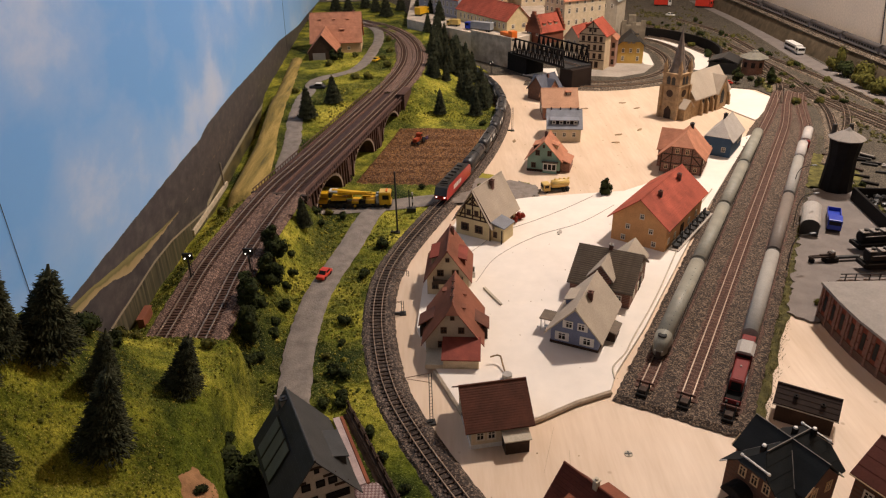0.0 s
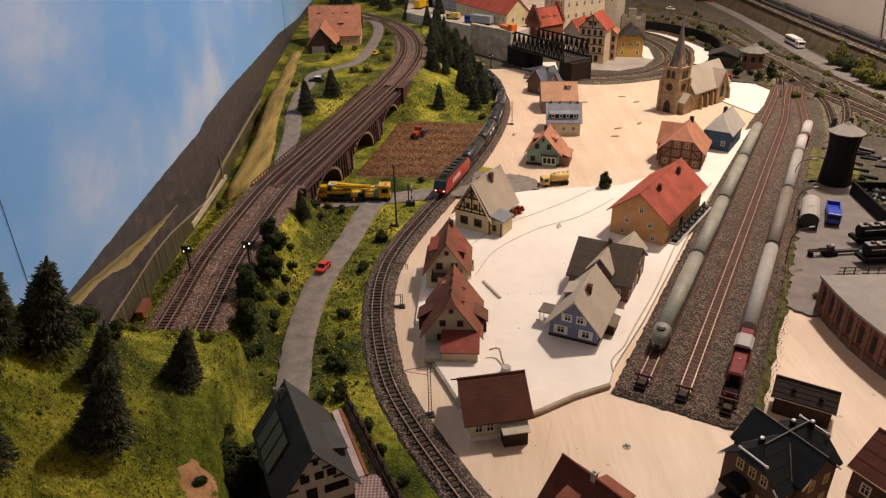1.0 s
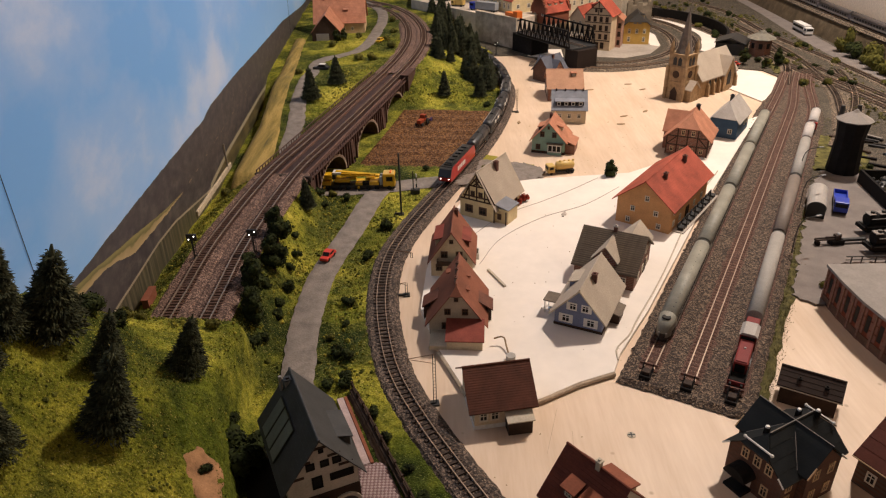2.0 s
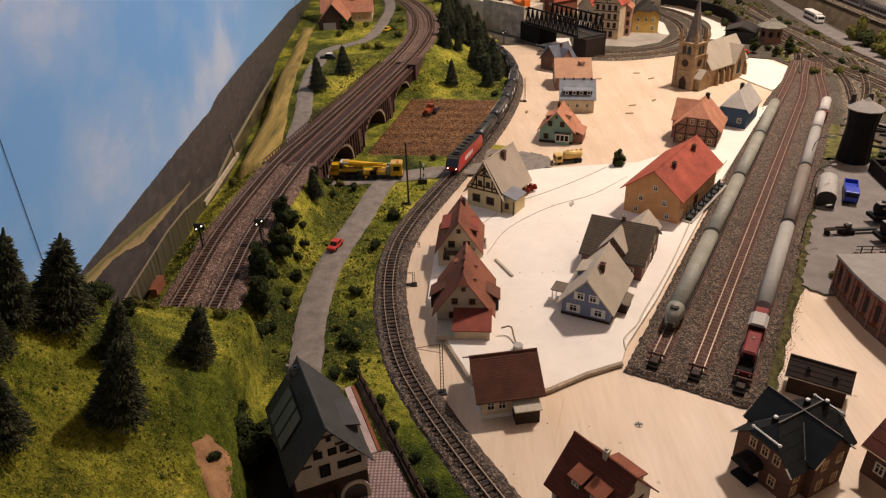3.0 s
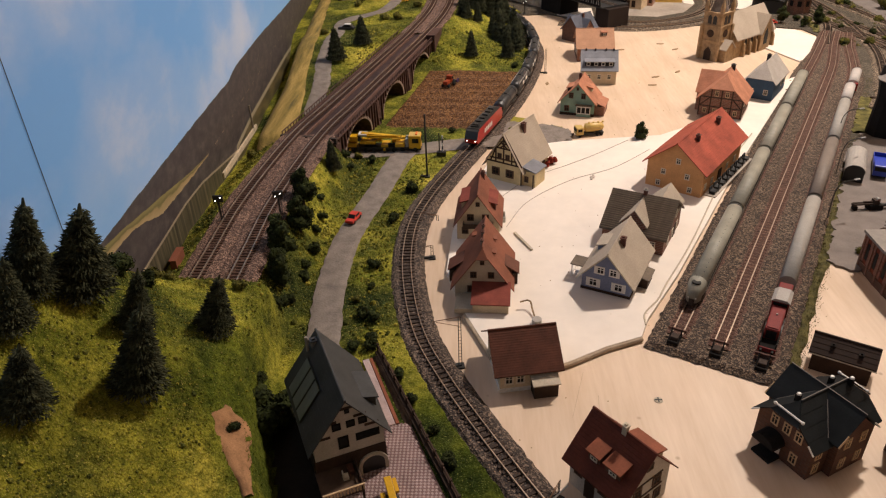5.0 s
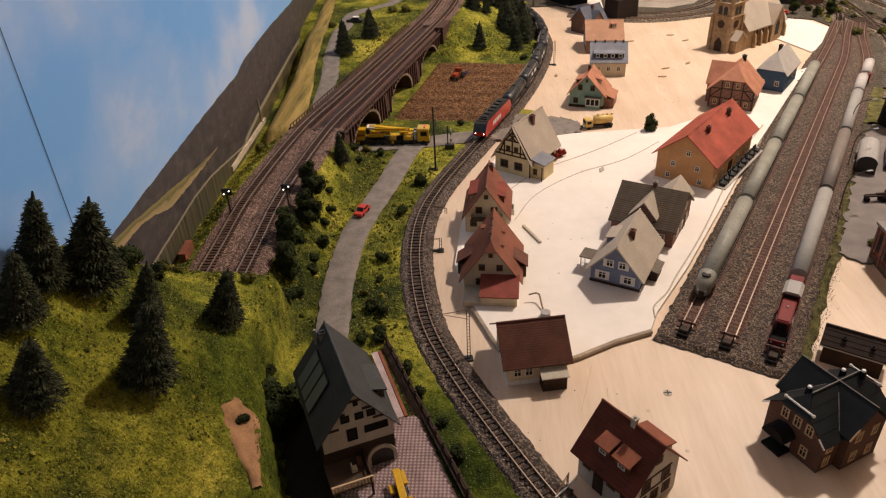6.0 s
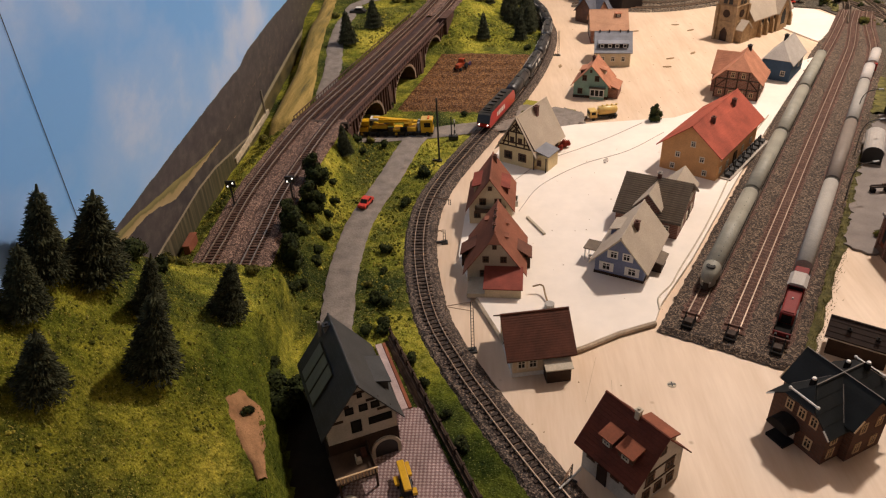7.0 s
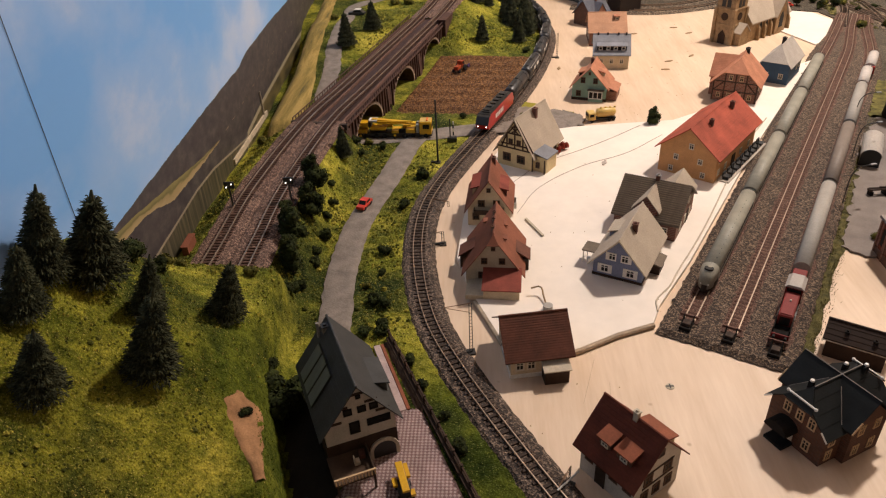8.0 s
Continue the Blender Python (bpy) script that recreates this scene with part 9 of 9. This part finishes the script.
for v in (0.6, 2.6, 4.6):
    h.windows("f", (-1.4, 0, 1.4), v, w=0.7, h=1.2, frame=M_FRAME_DARK)
h = House("town_house", "ochre town house with dark hipped roof", "house", 47.9, 179.7, 0.25, -11, 6.2, 6.6, 4.6, 7.3, paint("ochre_render", (0.55, 0.35, 0.09)), R_SOOT, course=0.5, eave=0.25)
h.half_hip(2.2, depth=0.5)
h.windows("f", (-1.8, 0, 1.8), 2.6, w=0.7, h=1.1)
for u in (-0.55, 0.55):
    part("roof_window", boxes((u - 0.4, u + 0.4, -0.3, 0.6, 4.9, 5.8), chamfer=0.08), M_CANVAS, h.root, "grey framed dormer window")
h.windows("f", (-1.8, 1.8), 0.6, w=0.7, h=1.2)
h.shed_dormer(1, 2.6, 1.6, 1.2, 1.0, 0.8, M_CREAM, R_SOOT)
h = House("town_house", "pale town house with grey-green roof", "house", 46.5, 206, 0.3, -30, 7, 8, 11.5, 15.5, M_GREYCREAM, paint("grey_green_roof", (0.26, 0.27, 0.25)), course=0.5)
h.windows("f", (-2, 0, 2), 9.4, w=0.8, h=1.2)
h.chimney(3, 0.5, 1.2, 0.4)
M_RUIN = mat("weathered_ruin_stone", (0.22, 0.18, 0.13), 0.9, 0.35, 60, 500, 0.6)
tw_ = thing("castle_ruin", "grey battlemented stone ruin behind the town", "ruin", 53.5, 200, 0.25, -10)
part("keep", boxes((-3.2, 3.2, 0, 5, -0.05, 5.6), (-3.2, -2.0, 0, 1.2, 5.6, 6.8), (2.0, 3.2, 0, 1.2, 5.6, 6.8), (-0.6, 0.6, 0, 1.0, 5.6, 6.4)), M_RUIN, tw_)
part("turret", boxes((-1.4, 0.6, 1.5, 3.4, 5.6, 8.0)), M_RUIN, tw_)
for (x, y, rz, W, L, hw, hr, wl, rf) in ((30, 232, 10, 8, 10, 6, 10, M_CREAM, R_RED), (18, 236, -10, 8, 10, 7, 11, M_TAN, R_ORANGE), (44, 228, 20, 8, 9, 8, 12, M_GREYCREAM, R_RED)):
    h = House("town_house", "distant town house with tiled roof", "house", x, y, 0.3 if x > 33 else 6.8, rz, W, L, hw, hr, wl, rf, course=0.6)
    for v in (1.0, 3.4):
        h.windows("f", (-2.4, 0, 2.4), v, w=0.9, h=1.4)

# white card crescents and dark engine shed inside the far loop
def crescent(name, cx, cy, r0, r1, a0, a1, z):
    bm = B()
    pts = [(cx + r1 * math.cos(radians(a0 + (a1 - a0) * i / 24)), cy + r1 * math.sin(radians(a0 + (a1 - a0) * i / 24))) for i in range(25)]
    pts += [(cx + r0 * math.cos(radians(a1 + (a0 - a1) * i / 24)), cy + r0 * math.sin(radians(a1 + (a0 - a1) * i / 24))) for i in range(25)]
    extrude(bm, pts, 0.2, z, "z")
    return struct(part(name, bm, M_SLAB, None), "curved white card between the loop tracks", "card")


bm = B()
extrude(bm, [(31, 175), (35, 168), (42, 166), (49, 169.6), (53.6, 177.5), (55.6, 190), (53, 200), (44, 206), (34.5, 200)], 0.2, 0.24, "z")
struct(part("card_sheet", bm, mat("dusty_grey_card", (0.36, 0.31, 0.26), 0.6, 0.2, 20, 200, 0.1, world_space=True)), "dusty grey card sheet under the town houses", "card")
bm = B()
extrude(bm, [(51.3, 178.5), (52.9, 176.9), (53.6, 178.2), (55.4, 190), (54.4, 196), (52.4, 190)], 0.24, 0.27, "z")
struct(part("card_sheet", bm, M_SLAB), "white card offcut beside the ochre house", "card")
crescent("card_crescent", 43, 190, 23.5, 27.5, -45, 60, 0.34)
es = thing("dark_shed", "low black engine shed behind the church", "shed", 66.5, 167, 0.2, -30)
part("wall", boxes((-3.2, 3.2, 0, 6.5, -0.05, 2.6)), M_BLACK, es)
part("roof", extrude(B(), [(-3.5, 2.55), (0, 3.7), (3.5, 2.55), (3.5, 2.75), (0, 3.95), (-3.5, 2.75)], -0.3, 6.8), M_BLACK, es)
bm = B()
for i in range(26):
    a = radians(-40 + i * 4.4)
    box(bm, -0.3, 0.3, -1.2, 1.2, -0.05, 2.6, Matrix.Translation((43 + 29.5 * math.cos(a), 190 + 29.5 * math.sin(a), 0.25)) @ Matrix.Rotation(a, 4, "Z"))
struct(part("loop_wall", bm, M_PIT), "low dark curved wall round the far loop", "wall")

# white card pieces on the board beyond the church
bm = B()
extrude(bm, [(59, 148), (57, 140), (60, 131), (66, 136), (69.5, 146), (67.5, 152.5), (63, 154.5)], 0.0, 0.26, "z")
struct(part("card_sheet", bm, M_SLAB), "white card sheet beside the church", "card")

# ---- small things on the slab and the board ----
def wire(name, pts, r, material, label, category="wire"):
    bm = tube(B(), spline(pts, 0.35), r, 5)
    return tagged(part(name, bm, material), label, category)


for pts in ([(7.6, 41.5, 0.0), (9.2, 47.0, 0.0)], [(9.4, 38.5, 0.0), (10.0, 44.0, 0.0)]):
    p_ = [Vector(q) for q in pts]
    wire_ = tube(B(), spline(p_, 0.5), 0.014, 5)
    tagged(part("pencil_line", wire_, paint("faint_pencil", (0.42, 0.31, 0.22))), "faint pencil line drawn on the plywood", "line", kind="structure")
M_PENCIL = paint("grey_pencil_line", (0.32, 0.26, 0.21))
wire("thin_wire", [(2.9, 77.6, 0.53), (7.3, 83.4, 0.53), (13.0, 87.6, 0.53), (17.3, 91.0, 0.53), (22.2, 95.4, 0.53)], 0.03, M_PENCIL, "thin grey wire lying on the white slab")
wire("thin_wire", [(3.7, 70.9, 0.53), (6.6, 77.0, 0.53), (12.2, 82.5, 0.53), (18.6, 86.3, 0.53), (24.5, 92.0, 0.53)], 0.03, M_PENCIL, "thin grey wire lying on the white slab")
wire("thin_wire", [(15.6, 52.6, 0.54), (15.9, 54.4, 0.54), (17.6, 56.6, 0.54), (19.0, 59.2, 0.54), (24, 68, 0.54), (33.5, 86.5, 0.54), (40, 97, 0.54)], 0.09, M_GREYCREAM, "pale cable along the slab edge", "cable")
wire("cable_end", [(4.3, 55.4, 1.2), (5.2, 55.5, 1.3), (5.4, 54.6, 0.9), (5.6, 53.5, 0.6)], 0.09, M_CHURCH, "bent brown cable sticking out of the slab", "cable")
tagged(part("cable_plug", rod(B(), (5.7, 53.0, 0.5), (5.7, 53.0, 1.0), 0.45, 12), M_LIGHTROOF), "small white plug beside the brown cable", "plug")
tagged(part("wood_stick", boxes((-0.13, 0.13, -2.0, 2.0, 0.5, 0.72)), M_GREYCREAM, m=cm(5.4, 67.6, 0, 0, 0, 24)), "small wooden stick lying on the slab", "stick")
bm = B()
lathe(bm, [(0.22, 0.0), (0.36, 0.0), (0.33, 0.06), (0.24, 0.06)], 14)
kn = part("cable_hole", bm, M_GREYCREAM, m=cm(14.7, 43.4, 0))
tagged(kn, "ringed cable hole in the plywood", "cable hole")
part("wire_stub", boxes((-0.3, 0.3, -0.05, 0.05, 0.02, 0.1), (-0.05, 0.05, -0.25, 0.25, 0.02, 0.1)), M_BLACK, kn)
for x, y, rz in ((32.5, 124.4, 20), (31.0, 120.1, 0), (15.3, 83.4, 70), (40, 141, 30), (29.5, 141.5, 10), (37.0, 127, 50), (38, 145, 0), (13.2, 122, 80)):
    tagged(part("scrap", boxes((-0.7, 0.7, -0.14, 0.14, 0, 0.12), (-0.2, 0.3, -0.3, 0.3, 0, 0.08)), M_CHURCH if rz != 70 else M_CONCRETE, m=cm(x, y, 0.52 if y < 90 else 0.01, 0, 0, rz)), "small scrap of card lying loose", "scrap")
rng2 = random.Random(3)
v, f = [], []
for i in range(420):
    x, y = rng2.uniform(2, 60), rng2.uniform(32, 150)
    if x > 9 + (y - 32) * 0.35:
        continue
    r = rng2.uniform(0.03, 0.09)
    z = 0.51
    if not (54 < y < 88):
        z = 0.005
    b0 = len(v)
    v += [(x - r, y - r, z), (x + r, y - r * 0.6, z), (x, y + r, z), (x, y, z + r)]
    f += [(b0, b0 + 1, b0 + 3), (b0 + 1, b0 + 2, b0 + 3), (b0 + 2, b0, b0 + 3)]
tagged(raw("crumbs", v, f, M_CHURCH), "tiny crumbs scattered over the board", "crumbs", kind="stuff")

wire("wall_cable", [(105.85, 171.5, 1.0), (105.85, 173.0, 7.8), (105.85, 174.3, 13.3), (105.85, 176, 22.0)], 0.14, M_BLACK, "black cable on the room wall", "cable")

# pale paving, border and fence beside the near house
M_PAVER = mat("pink_grey_paver", (0.46, 0.35, 0.33), 0.8, 0.18, 80, 700, 0.3)
M_JOINT = mat("dark_paving_joint", (0.12, 0.075, 0.07), 0.9, 0.2, 80, 700, 0.3)
bm = B()
PAVED = [(-11.4, 29.6), (-9.4, 35.0), (-6.7, 36.4), (-7.4, 40.4), (-5.1, 40.4), (-2.9, 35.0), (-0.5, 29.4), (-0.5, 24), (-11.4, 24)]


def inside(poly, x, y):
    hit = False
    for (x0, y0), (x1, y1) in zip(poly, poly[1:] + poly[:1]):
        if (y0 > y) != (y1 > y) and x < x0 + (x1 - x0) * (y - y0) / (y1 - y0):
            hit = not hit
    return hit


extrude(bm, PAVED, 0.1, 0.44, "z")
struct(part("paving", bm, M_JOINT), "bed of the small pink-grey paving", "paving")
M_PAVER_DARK = mat("dusky_pink_paver", (0.25, 0.155, 0.15), 0.85, 0.2, 80, 700, 0.3)
for tone, material, label in ((0, M_PAVER, "small pale diamond paving stones by the near house"), (1, M_PAVER_DARK, "small dusky pink paving stones by the near house")):
    v, f = [], []
    for j in range(-90, 150):
        for i in range(-150, 90):
            gx, gy = i * 0.2, j * 0.2
            x, y = -5.4 + (gx - gy) * 0.7071, 34.0 + (gx + gy) * 0.7071
            if (i + j) % 2 != tone or not (inside(PAVED, x - 0.2, y) and inside(PAVED, x + 0.2, y)):
                continue
            b0 = len(v)
            for q, z in ((0.136, 0.44), (0.127, 0.50 - 0.02 * tone)):
                v += [(x, y - q, z), (x + q, y, z), (x, y + q, z), (x - q, y, z)]
            f += [(b0 + 4, b0 + 5, b0 + 6, b0 + 7), (b0, b0 + 1, b0 + 5, b0 + 4), (b0 + 1, b0 + 2, b0 + 6, b0 + 5), (b0 + 2, b0 + 3, b0 + 7, b0 + 6), (b0 + 3, b0, b0 + 4, b0 + 7)]
    tagged(raw("paving_stones", v, f, material), label, "paving", kind="stuff")
bo = part("brick_border", boxes((-0.13, 0.13, 0, 8.3, 0.1, 0.62)), R_RUST, m=cm(-6.1, 40.3, 0, 0, 0, 21.3))
tagged(bo, "low orange brick border along the house", "border", kind="structure")
struct(part("pale_kerb", boxes((-0.28, 0.28, 0, 8.3, 0.1, 0.56)), M_PAVER, m=cm(-6.55, 40.2, 0, 0, 0, 21.3)), "pale pink kerb between the house and its border", "kerb")
strip_on_ground("soil_path", [(-4.9, 40.4), (-6.4, 43.8), (-8.6, 48.8)], 0.55, mat("brown_strip_tone", (0.07, 0.045, 0.03), 0.95, 0.4, 90, 700, 0.8, world_space=True), 0.14, "brown strip along the fence", "soil", flat=0.3)
fe = thing("fence", "dark brown fence between paving and railway", "fence", -8.6, 49.2, 0.3, 0, kind="structure")
p0, p1 = Vector((0, 0, 0)), Vector((8.6, -19.0, 0))
ang = math.degrees(math.atan2(p1.y, p1.x))
for k in range(15):
    q = p0.lerp(p1, k / 14)
    part("post", boxes((-0.1, 0.1, -0.1, 0.1, -0.1, 1.0)), M_DARKWOOD, fe, m=cm(q.x, q.y, 0, 0, 0, ang))
for z_ in (0.3, 0.75):
    part("rail", boxes((0, p1.length, -0.06, 0.06, z_, z_ + 0.16)), M_DARKWOOD, fe, m=cm(0, 0, 0, 0, 0, ang))
part("hedge_base", boxes((0, p1.length, -0.3, 0.25, -0.15, 0.25)), M_DARKWOOD, fe, m=cm(0, 0, 0, 0, 0, ang))
tagged(part("white_rod", rod(B(), (4.7, 32.6, 0.75), (6.3, 34.2, 0.75), 0.07, 8), M_WHITE), "thin white rod lying over the sleepers", "rod")
# patio clutter by the balcony
tagged(part("patio_table", rod(rod(B(), (0, 0, 0.44), (0, 0, 1.0), 0.08, 8), (0, 0, 1.0), (0, 0, 1.08), 0.5, 14), M_GREYCREAM, m=cm(-9.4, 31.2, 0)), "small pale round table on the paving", "table")
# low red shed at the foot of the backdrop and white strip posts
rs = part("trackside_hut", boxes((-0.3, 0.3, -1.2, 1.2, 0, 0.9), (-0.35, 0.35, -1.3, 1.3, 0.9, 1.0)), R_REDBROWN, m=cm(-28.6, 57.5, 4.7, 0, 0, 3))
tagged(rs, "small rusty red trackside hut", "hut")
